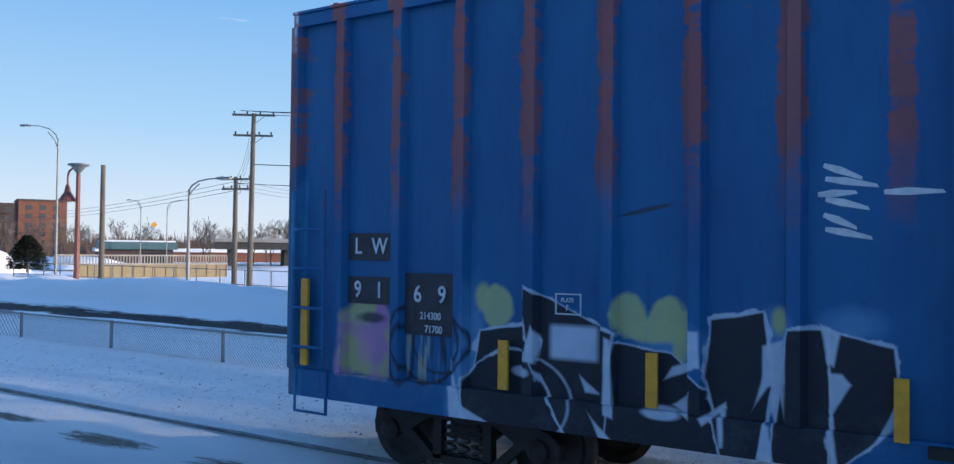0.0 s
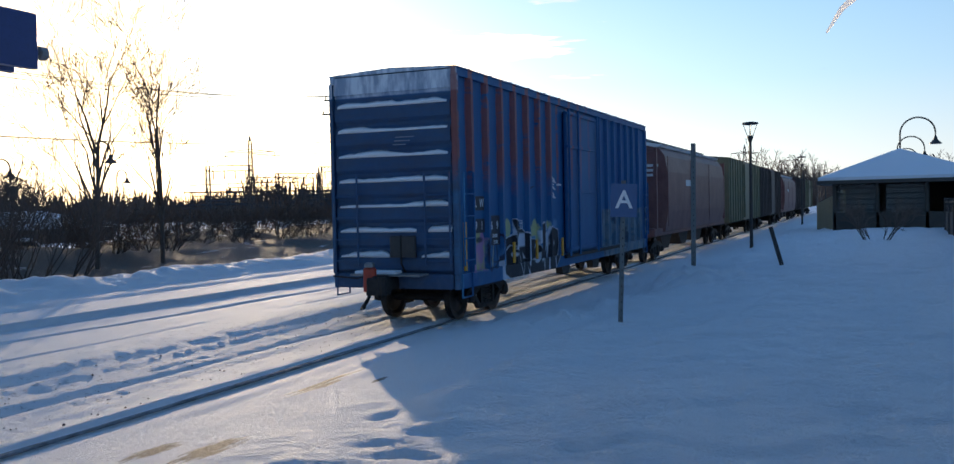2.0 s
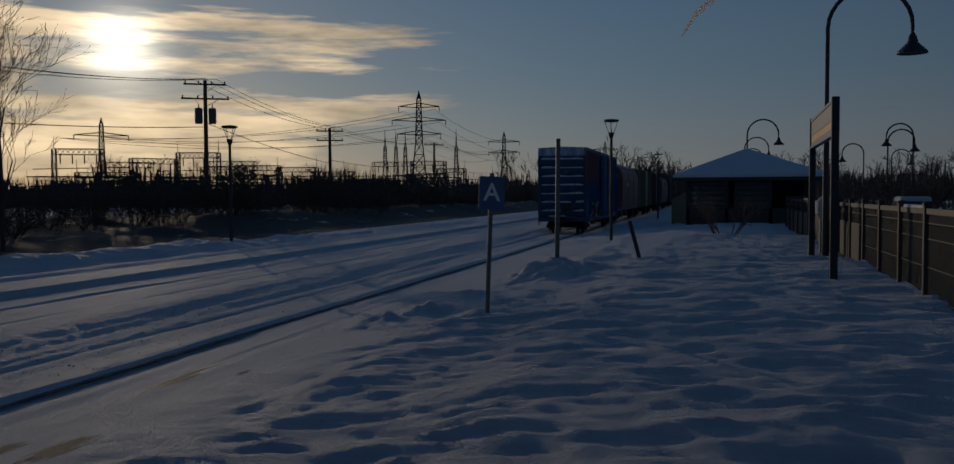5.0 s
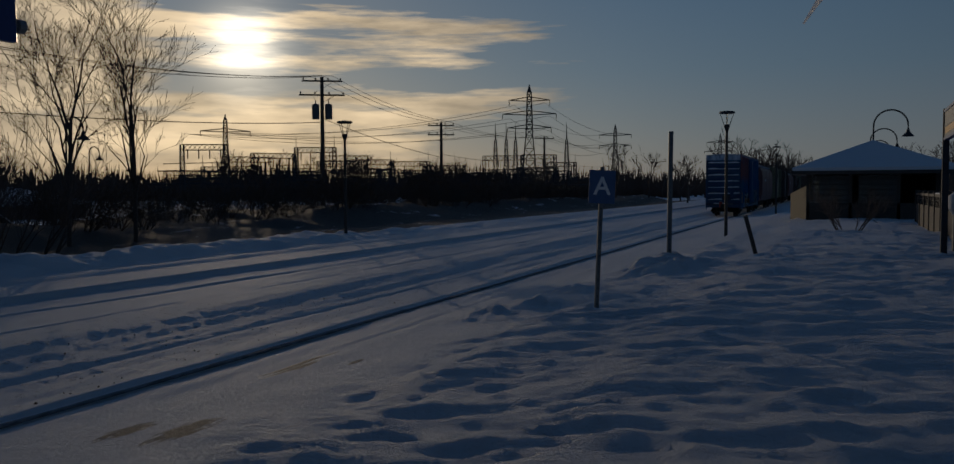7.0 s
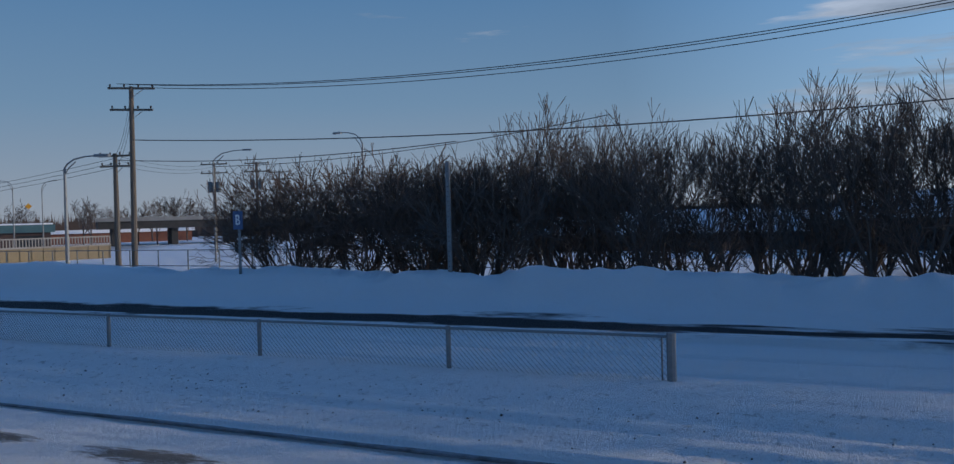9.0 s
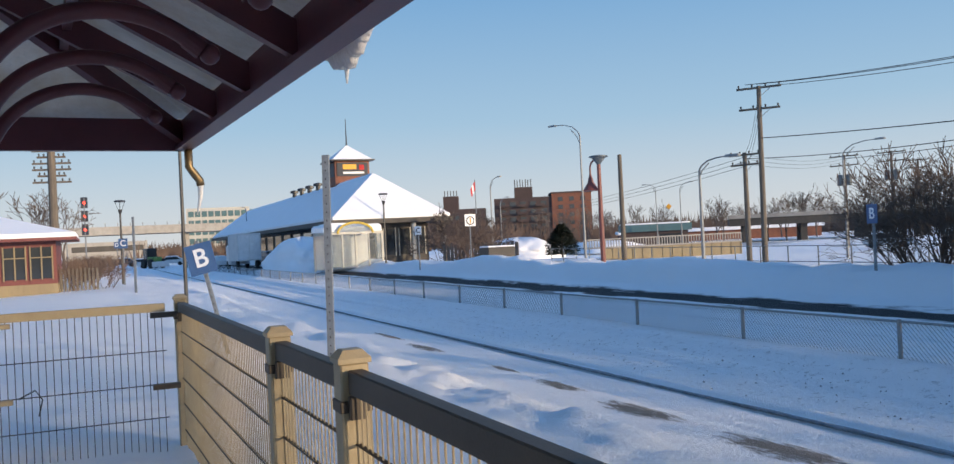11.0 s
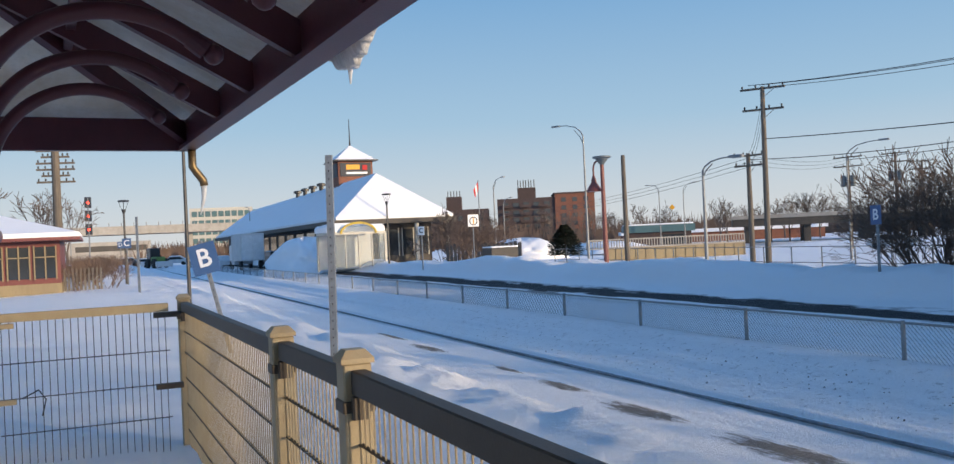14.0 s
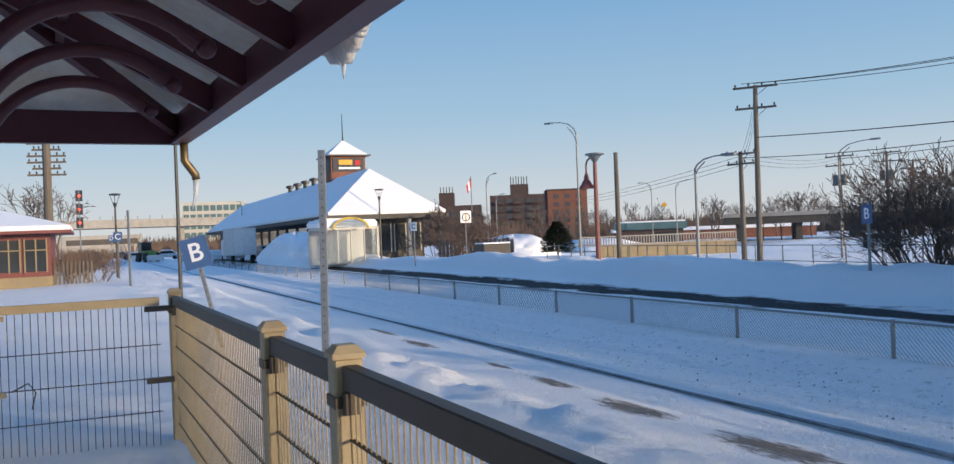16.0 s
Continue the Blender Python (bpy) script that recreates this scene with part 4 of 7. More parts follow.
def make_boxcar():
    L, W, H, S = 15.6, 1.36, 4.94, 0.84
    car = thing("boxcar", "blue ribbed steel boxcar with rust and sprayed lettering", "boxcar", "train")
    # shell
    part("body", Mesh().box(0.06, -W + 0.06, S + 0.1, L - 0.06, W - 0.06, H - 0.12), "blue_car", car)
    for y0, y1 in ((-W, -W + 0.06), (W - 0.06, W)):
        part("side_sill", Mesh().box(0.0, y0 - 0.02, S - 0.13, L, y1 + 0.02, S + 0.16, 0.01), "blue_car", car)
        part("top_chord", Mesh().box(0.0, y0 - 0.015, H - 0.20, L, y1 + 0.015, H - 0.06, 0.01), "blue_car", car)
    roof = Mesh().prism([(-W - 0.03, H - 0.06), (W + 0.03, H - 0.06), (W + 0.03, H - 0.03), (0, H + 0.035), (-W - 0.03, H - 0.03)], 0, L, m=Matrix(((0, 1, 0, 0), (1, 0, 0, 0), (0, 0, 1, 0), (0, 0, 0, 1))))
    r = part("roof", roof, "blue_car", car, "dull blue roof with a little snow")
    for i in range(14):
        x = 0.6 + i * 1.1
        seam = Mesh().prism([(-W - 0.03, H - 0.03), (W + 0.03, H - 0.03), (W + 0.03, H - 0.015), (0, H + 0.05), (-W - 0.03, H - 0.015)], x, x + 0.07, m=Matrix(((0, 1, 0, 0), (1, 0, 0, 0), (0, 0, 1, 0), (0, 0, 0, 1))))
        part("roof_seam", seam, "blue_car", r)
    posts = [0.72 + 0.777 * i for i in range(7)] + [9.75 + 0.787 * i for i in range(7)]
    for side in (-1, 1):
        for x in [0.045] + posts + [L - 0.045]:
            w = 0.085
            v = [(x - w, side * (W - 0.062), S + 0.16), (x - w * 0.6, side * (W + 0.035), S + 0.16), (x + w * 0.6, side * (W + 0.035), S + 0.16), (x + w, side * (W - 0.062), S + 0.16)]
            v += [(a, b, H - 0.2) for a, b, c in v]
            part("side_post", Mesh().add(v, [(0, 1, 5, 4), (1, 2, 6, 5), (2, 3, 7, 6), (0, 3, 2, 1), (4, 5, 6, 7)]), "blue_car", car)
        # sliding door
        y0, y1 = sorted((side * (W - 0.02), side * (W + 0.07)))
        d = part("door", Mesh().box(6.5, y0, S + 0.2, 9.2, y1, H - 0.3, 0.02), "blue_car", car, "blue sliding door with locking bars")
        for z in (S + 0.25, 2.1, 2.55, 3.7, H - 0.4):
            part("door_rail", Mesh().box(6.47, side * (W + 0.06), z, 9.23, side * (W + 0.11), z + 0.07), "blue_car", d)
        for x in (6.55, 7.35, 9.1):
            part("locking_bar", Mesh().tube([(x, side * (W + 0.12), S + 0.1), (x, side * (W + 0.12), H - 0.25)], 0.03, 8), "blue_car", d)
        part("door_track", Mesh().box(6.3, side * (W + 0.02), S + 0.06, 12.2, side * (W + 0.1), S + 0.14), "dark_steel", car)
    # corrugated ends
    for x, s in ((0.06, -1), (L - 0.06, 1)):
        n = 7
        for i in range(n):
            z0 = S + 0.17 + i * 0.488
            outl = [(-W + 0.08, z0), (W - 0.08, z0), (W - 0.08, z0 + 0.43), (-W + 0.08, z0 + 0.43)]
            v = [(x, y, z) for y, z in outl] + [(x + s * 0.075, y * 0.985, z0 + 0.07 + (z - z0) * 0.55) for y, z in outl]
            part("end_corrugation", Mesh().add(v, [(4, 5, 6, 7), (0, 1, 5, 4), (1, 2, 6, 5), (2, 3, 7, 6), (3, 0, 4, 7)]), "blue_car", car)
            if s < 0:
                for y0, y1 in (((-1.2, 1.2),) if i > 1 else ((-1.25, -0.75), (-0.5, 1.2)) if i else ((-1.22, -0.6), (0.1, 1.2))):
                    me = Mesh()
                    pts = 22
                    vv, ff = [], []
                    for j in range(pts + 1):
                        y = y0 + (y1 - y0) * j / pts
                        h = max(0.018, 0.040 + 0.055 * noise.noise((y * 1.1, i * 3.3, 0)) + 0.02 * noise.noise((y * 5, i * 2.1, 4))) * min(1, 8 * min(j, pts - j) / pts + 0.4)
                        vv += [(x, y, z0 + 0.38), (x - 0.085, y, z0 + 0.305), (x - 0.07, y, z0 + 0.325 + h), (x, y, z0 + 0.37 + h)]
                        if j:
                            k = 4 * j
                            ff += [(k - 4 + q, k + q, k + (q + 1) % 4, k - 4 + (q + 1) % 4) for q in range(4)]
                    part("snow_ledge", me.add(vv, ff), "snow", car, "drifted snow", smooth=True)
        part("end_sill", Mesh().box(x - 0.1, -W + 0.1, S - 0.12, x + 0.1, W - 0.1, S + 0.16, 0.02), "blue_car", car)
        part("end_head", Mesh().box(x - 0.03, -W + 0.05, H - 0.42, x + 0.03, W - 0.05, H - 0.08), "blue_car", car)
    # ladders, steps, brake gear on the rear end
    ladder(car, (0.02 - 0.14, -W + 0.10, 0), (0, 0.52, 0), 4, 1.0, 1.25, 0.42, "blue_car")
    ladder(car, (0.02 - 0.14, W - 0.62, 0), (0, 0.52, 0), 4, 1.0, 1.25, 0.42, "blue_car")
    ladder(car, (0.12, -W - 0.09, 0), (0.46, 0, 0), 4, 1.0, 1.25, 0.42, "blue_car")
    ladder(car, (L - 0.58, -W - 0.09, 0), (0.46, 0, 0), 4, 1.0, 1.25, 0.42, "blue_car")
    for x in (0.12, L - 0.58):
        for y in (-W - 0.03, W + 0.03):
            part("step", Mesh().tube([(x, y, 1.0), (x, y, 0.55), (x + 0.46, y, 0.55), (x + 0.46, y, 1.0)], 0.02, 6), "blue_car", car)
    part("crossover_step", Mesh().box(-0.42, -0.75, S + 0.14, -0.02, 0.75, S + 0.18), "galv", car, "grated step with snow on it")
    part("snow_patch", Mesh().box(-0.36, -0.2, S + 0.18, -0.05, 0.7, S + 0.24, 0.03), "snow", car)
    part("brake_box", Mesh().box(-0.10, -0.5, 1.32, 0.0, 0.06, 1.74, 0.03), "lamp_dark", car)
    part("brake_pipe", Mesh().tube([(-0.1, -0.2, 1.75), (-0.1, -0.2, 1.2), (0.1, -0.3, 0.8)], 0.02, 6), "dark_steel", car)
    part("brake_reservoir", Mesh().tube([(3.3, -0.3, 0.72), (4.4, -0.3, 0.72)], 0.2, 12), "dark_steel", car)
    part("brake_cylinder", Mesh().tube([(6.0, 0.1, 0.74), (6.7, 0.1, 0.74)], 0.16, 12), "dark_steel", car)
    part("centre_sill", Mesh().box(0.2, -0.2, 0.70, L - 0.2, 0.2, S + 0.1), "dark_steel", car)
    part("door_post_bracket", Mesh().prism([(6.2, 0.74), (6.9, 0.74), (6.75, 0.50), (6.3, 0.50)], -W + 0.02, -W + 0.2), "dark_steel", car)
    part("door_post_bracket", Mesh().prism([(8.9, 0.74), (9.6, 0.74), (9.5, 0.44), (9.0, 0.46)], -W + 0.02, -W + 0.2), "dark_steel", car)
    part("brake_rod", Mesh().tube([(3.2, -0.6, 0.6), (7.4, -0.7, 0.56), (8.4, -0.75, 0.48), (12.4, -0.6, 0.6)], 0.018, 6), "dark_steel", car)
    t = part("tail_device", Mesh().box(-0.82, 0.0, 0.72, -0.66, 0.24, 1.18, 0.04), "red", car, "red end-of-train marker box")
    part("marker_cap", Mesh().box(-0.81, 0.03, 1.18, -0.67, 0.21, 1.27, 0.03), "galv", t)
    coupler(car, 0.0, -1)
    coupler(car, L, 1)
    bogie(car, 2.1)
    bogie(car, L - 2.1)
    # reflectors and markings on the near side
    y = -W - 0.05
    for x, z0 in ((0.21, 0.95), (2.75, 0.93), (4.20, 0.92), (6.08, 0.88), (8.4, 1.0)):
        part("reflector", Mesh().box(x, y + 0.0, z0 + 0.1, x + 0.1, y + 0.012 + 0.02, z0 + 0.55 + (0.48 if x < 1 else 0)), "yellow", car)
    for x0, x1, z0, z1 in ((0.81, 1.39, 2.19, 2.47), (0.81, 1.39, 1.74, 2.02), (1.57, 2.23, 1.46, 2.07)):
        part("number_panel", Mesh().box(x0, -W + 0.045, z0, x1, -W + 0.07, z1), "black_paint", car)
    yl = -W + 0.038
    for s, x, z, h in (("L", 0.95, 2.33, 0.21), ("W", 1.24, 2.33, 0.21), ("9", 0.95, 1.88, 0.21), ("1", 1.24, 1.88, 0.21), ("6", 1.74, 1.86, 0.21), ("9", 2.04, 1.86, 0.21),
                       ("214300", 1.90, 1.65, 0.09), ("71700", 1.94, 1.52, 0.09), ("PLATE", 3.42, 1.87, 0.05), ("F", 3.42, 1.80, 0.065)):
        letters(s, h * 1.12, "white_paint", car, Matrix.Translation((x, yl, z)) @ Matrix.Diagonal((0.85, 1, 1, 1)))
    fr = Mesh()
    for a, b, c, d in ((3.29, 1.918, 3.55, 1.93), (3.29, 1.74, 3.55, 1.752), (3.29, 1.752, 3.302, 1.918), (3.538, 1.752, 3.55, 1.918)):
        fr.box(a, -W + 0.05, b, c, -W + 0.064, d)
    part("plate_frame", fr, "white_paint", car)
    for x, z, w, r in ((5.72, 2.92, 0.15, 22), (5.78, 2.84, 0.19, 10), (5.68, 2.76, 0.14, -2), (5.75, 2.68, 0.16, 14), (5.70, 2.55, 0.13, 24), (5.76, 2.46, 0.17, 12), (6.2, 2.76, 0.20, 1)):  # white strokes of paint by the door
        v = [(-w, -0.02), (-w * 0.3, -0.028), (w, -0.012), (w * 0.9, 0.012), (-w * 0.2, 0.03), (-w, 0.014)]
        part("paint_dash", Mesh().prism(v, 0, 0.012, m=Matrix.Translation((x, -W + 0.052, z)) @ Matrix.Rotation(radians(r), 4, "Y")), "white_paint", car)
    for i in range(3):  # small stencilled lines on the end
        part("stencil_bar", Mesh().box(-0.035, -0.5 + 0.09 * i, 3.62 - 0.07 * i, -0.028, -0.1 + 0.03 * i, 3.64 - 0.07 * i), "grey_stencil", car)
    return car, L


def make_hopper():
    L, W = 17.6, 1.55
    car = thing("hopper_car", "maroon covered hopper car with snow on the roof", "hopper car", "train")
    prof = [(-W * 0.93, 1.15), (-W, 1.9), (-W, 3.4), (-W * 0.93, 4.0), (-W * 0.8, 4.3), (0, 4.6), (W * 0.8, 4.3), (W * 0.93, 4.0), (W, 3.4), (W, 1.9), (W * 0.93, 1.15), (W * 0.55, 0.9), (-W * 0.55, 0.9)]
    swap = Matrix(((0, 1, 0, 0), (1, 0, 0, 0), (0, 0, 1, 0), (0, 0, 0, 1)))
    part("body", Mesh().prism(prof, 1.5, L - 1.5, m=swap), "maroon_car", car)
    part("underframe", Mesh().box(0.1, -1.35, 1.0, L - 0.1, 1.35, 1.28, 0.03), "maroon_car", car)
    for x in (0.25, L - 0.4):
        part("end_frame", Mesh().box(x, -1.4, 1.28, x + 0.15, -1.28, 4.2).box(x, 1.28, 1.28, x + 0.15, 1.4, 4.2).box(x, -1.4, 4.1, x + 0.15, 1.4, 4.25), "maroon_car", car)
    for x in (1.5, 6.3, 11.1, L - 1.6):
        for s in (-1, 1):
            part("side_seam", Mesh().box(x, s * W, 1.35, x + 0.1, s * (W + 0.02), 4.0), "maroon_car", car)
    for i in range(3):
        x = 3.4 + i * 3.8
        part("hopper_chute", Mesh().prism([(x, 1.0), (x + 2.6, 1.0), (x + 1.8, 0.35), (x + 0.8, 0.35)], -0.8, 0.8), "dark_steel", car)
    part("roof_snow", Mesh().prism([(-1.3, 4.45), (0, 4.70), (1.3, 4.45), (1.2, 4.36), (-1.2, 4.36)], 1.7, L - 1.7, m=swap), "snow", car, "thin crust of snow")
    part("running_board", Mesh().box(1.4, -0.5, 4.72, L - 1.4, -0.1, 4.76).box(1.4, 0.1, 4.72, L - 1.4, 0.5, 4.76), "galv", car)
    for i in range(3):
        part("marking_bar", Mesh().box(1.47, -1.2 + 0.1 * i, 3.6 - i * 0.18, 1.495, -0.4, 3.7 - i * 0.18), "white_paint", car)
    part("marking_bar", Mesh().box(5.2, -W - 0.012, 2.9, 6.3, -W - 0.002, 3.15), "white_paint", car)
    coupler(car, 0.0, -1)
    coupler(car, L, 1)
    bogie(car, 1.7)
    bogie(car, L - 1.7)
    return car, L


def make_plain_boxcar(mat, label, H=4.75):
    L, W, S = 15.8, 1.42, 1.0
    car = thing("boxcar", label, "boxcar", "train")
    part("body", Mesh().box(0.05, -W, S, L - 0.05, W, H - 0.1, 0.03), mat, car)
    part("roof", Mesh().prism([(-W - 0.04, H - 0.1), (W + 0.04, H - 0.1), (0, H + 0.05)], 0, L, m=Matrix(((0, 1, 0, 0), (1, 0, 0, 0), (0, 0, 1, 0), (0, 0, 0, 1)))), "galv", car)
    for i in range(15):
        x = 0.4 + i * 1.07
        if 6.3 < x < 9.4:
            continue
        part("side_post", Mesh().box(x - 0.06, -W - 0.07, S, x + 0.06, -W, H - 0.12), mat, car)
    d = part("door", Mesh().box(6.5, -W - 0.1, S + 0.15, 9.3, -W - 0.01, H - 0.25, 0.02), mat, car)
    for z in (1.9, 3.0, 3.9):
        part("door_rail", Mesh().box(6.5, -W - 0.14, z, 9.3, -W - 0.1, z + 0.07), mat, d)
    ladder(car, (-0.05, -W + 0.10, 0), (0, 0.5, 0), 7, 1.0, 1.25, 0.42, mat)
    part("centre_sill", Mesh().box(0.2, -0.2, 0.70, L - 0.2, 0.2, S), "dark_steel", car)
    coupler(car, 0.0, -1)
    coupler(car, L, 1)
    bogie(car, 2.1)
    bogie(car, L - 2.1)
    return car, L


at_x = 0.0
for made in (make_boxcar(), make_hopper(), make_plain_boxcar("green_car", "olive green boxcar with ribbed sides"), make_plain_boxcar("grey_car", "brown weathered boxcar with ribbed sides")):
    cars.append((made[0], at_x))
    at_x += made[1] + 1.3
for i in range(3):
    src = cars[(1, 3, 2)[i]][0]
    cars.append((copy_thing(src, Matrix()), at_x))
    at_x += (17.6, 15.8, 15.8)[i] + 1.3
for car, dx in cars:
    car.matrix_world = pose(TRAIN[0][1] + dx, TRACK_Y, 0)


def motions():
    for car, dx in cars:
        walk(car, [(t, pose(x + dx, TRACK_Y, 0)) for t, x in TRAIN])


# ---- platform signs and posts ----
def name_board(m, s=1.0, label="blue station name board on a grey square post", far=False):
    t = thing("station_sign", label, "station sign", "station name boards", m)
    zb = 2.39  # underside of the board over the foot
    h = 3.11 if not far else 2.9
    part("post", Mesh().box(-0.06, -0.06, -0.6, 0.06, 0.06, h, 0.008), "grey_post" if not far else "galv", t)
    b = part("board", Mesh().box(-0.64, -0.105, zb, 0.64, -0.06, zb + 0.27, 0.008).box(-0.64, 0.06, zb, 0.64, 0.105, zb + 0.27, 0.008), "sign_blue", t, "two blue enamel boards back to back")
    part("tab", Mesh().box(-0.19, -0.125, zb - 0.22, 0.19, -0.075, zb + 0.01).box(-0.19, 0.075, zb - 0.22, 0.19, 0.125, zb + 0.01), "sign_blue", t)
    head = part("head_plate", Mesh().box(-0.11, -0.12, zb + 0.25, 0.11, -0.07, zb + 0.40), "sign_blue", t)
    part("logo_patch", Mesh().box(-0.08, -0.124, zb + 0.30, 0.04, -0.12, zb + 0.36), "yellow", head)
    part("logo_patch", Mesh().box(0.05, -0.124, zb + 0.315, 0.08, -0.12, zb + 0.345), "flag_red", head)
    part("logo_bar", Mesh().box(-0.08, -0.124, zb + 0.27, 0.08, -0.12, zb + 0.283), "letter", head)
    part("scuffed_label", Mesh().box(0.05, -0.129, zb - 0.20, 0.13, -0.125, zb - 0.17), "letter", t)
    part("bolt_bar", Mesh().tube([(-0.74, 0.0, zb + 0.10), (0.74, 0.0, zb + 0.10)], 0.016, 8), "galv", t)
    for x in (-0.74, 0.74):
        part("bolt_cap", Mesh().tube([(x - 0.02, 0, zb + 0.10), (x + 0.02, 0, zb + 0.10)], 0.035, 10), "galv", t)
    letters("DORVAL", 0.188, "letter", b, Matrix.Translation((0.0, -0.11, zb + 0.135)) @ Matrix.Diagonal((0.88, 1, 1, 1)), label="white capital letters", bold=0.028)
    return t


name_board(pose(2.50, 3.70, 0.62, 0, 0, 0))
ob = bpy.data.objects["station_sign"]
part("tied_tape", Mesh().tube([(-0.06, -0.065, 0.45), (-0.1, -0.09, 0.35), (-0.08, -0.1, 0.22)], 0.012, 5), "green_band", ob, "strip of green tape")


def hole_post(parent, h, w=0.06, mat="galv"):
    """Perforated channel post."""
    me = Mesh().box(-w / 2, -0.015, -0.5, w / 2, 0.015, h)
    me.box(-w / 2, 0.015, -0.5, -w / 2 + 0.012, 0.04, h).box(w / 2 - 0.012, 0.015, -0.5, w / 2, 0.04, h)
    p = part("post", me, mat, parent)
    n = int(h / 0.12)
    ho = Mesh()
    for i in range(n):
        ho.box(-0.007, -0.017, 0.06 + i * 0.12, 0.007, -0.0145, 0.085 + i * 0.12)
    q = part("bolt_hole", ho, "dark_steel", p, "row of punched holes")
    tagged(q, kind="stuff")


def letter_sign(x, y, letter, z0, zs, rz=0, lean=0, size=0.46, tall=0.56, mat="galv", face="letter_blue"):
    m = Matrix.Translation((x, y, z0)) @ Matrix.Rotation(radians(rz), 4, "Z") @ Matrix.Rotation(radians(lean), 4, "Y")
    t = thing("platform_sign", "blue and white letter sign on a punched steel post" if face == "letter_blue" else "white and black letter sign on a punched steel post", "platform sign", "letter signs", m)
    hole_post(t, zs - z0 + tall / 2 + 0.05, 0.06, mat)
    c = zs - z0
    plate = part("plate", Mesh().box(-size / 2, -0.03, c - tall / 2, size / 2, -0.018, c + tall / 2, 0.0), face, t)
    letters(letter, size * 0.95, "letter" if face == "letter_blue" else "black_paint", plate, Matrix.Translation((0, -0.034, c)))
    return t


# galvanised post in darker grey, its backlit shade put into the colour
letter_sign(12.95, 3.28, "A", 0.36, 2.32, rz=-62, lean=2.3, size=0.40, tall=0.50, mat="grey_post")
letter_sign(-15.3, 1.98, "B", 0.4, 2.22, rz=68, lean=-13, size=0.46, tall=0.52)
letter_sign(-53.5, 1.35, "C", 0.5, 2.95, rz=70, size=0.5, tall=0.55)
letter_sign(-84, 1.6, "D", 0.4, 3.2, rz=70, size=0.5, tall=0.55)
letter_sign(-16.9, 18.55, "B", 0.7, 2.42, rz=-11, size=0.42, tall=0.5)
letter_sign(-49.5, 17.6, "C", 0.6, 2.9, rz=40, size=0.44, tall=0.5, face="letter")


def marker_post(x, y, z0, top, rz=0, lean=0, mat="galv"):
    m = Matrix.Translation((x, y, z0)) @ Matrix.Rotation(radians(rz), 4, "Z") @ Matrix.Rotation(radians(lean), 4, "Y")
    t = thing("marker_post", "tall galvanised post with punched holes standing in snow", "post", "marker posts", m)
    hole_post(t, top - z0, 0.10, mat)


# darker grey in place of galvanising paints the backlit side of this post
marker_post(20.2, 3.46, 0.33, 3.58, -70, 0.6, "grey_post")
marker_post(-12.5, 3.02, 0.3, 3.60, 60, 1.0)
marker_post(-42, 1.5, 0.6, 3.98, 60)
marker_post(-10.25, 18.5, 0.85, 3.69, 0)
marker_post(23.4, 1.78, 0.45, 1.62, 90, 15, "lamp_dark")


def cone_lamp(x, y, z0, top, label="dark platform lamp with a funnel head"):
    t = thing("platform_lamp", label, "lamp post", "funnel lamps", pose(x, y, z0))
    h = top - z0
    part("pole", Mesh().tube([(0, 0, -0.6), (0, 0, h - 0.75)], [0.07, 0.055], 10), "lamp_dark", t)
    for a in range(4):
        c, s = math.cos(a * math.pi / 2), math.sin(a * math.pi / 2)
        part("stay", Mesh().tube([(0.05 * c, 0.05 * s, h - 0.8), (0.13 * c, 0.13 * s, h - 0.5), (0.27 * c, 0.27 * s, h - 0.1)], 0.014, 5), "lamp_dark", t)
    part("cup", Mesh().lathe([(0.06, h - 0.8), (0.12, h - 0.62), (0.10, h - 0.55)], 12), "lamp_dark", t)
    part("cap", Mesh().lathe([(0.26, h - 0.12), (0.33, h - 0.09), (0.30, h - 0.03), (0.08, h)], 16), "lamp_dark", t)


cone_lamp(36.8, 4.07, 0.35, 5.39)
cone_lamp(69, 4.1, 0.35, 5.36)
cone_lamp(1.85, 18.5, 0.8, 5.0, "platform lamp that carries a small name board")
cone_lamp(31.4, 18.6, 0.4, 5.1)
cone_lamp(-31.9, 2.75, 0.4, 6.9)
cone_lamp(-55, 1.3, 0.4, 5.5)
cone_lamp(-59, 18.5, 0.6, 5.75)
cone_lamp(115, 4.2, 0.3, 5.3)
name_board(pose(1.95, 18.42, 0.76), far=True, label="small blue station name board on a lamp post")


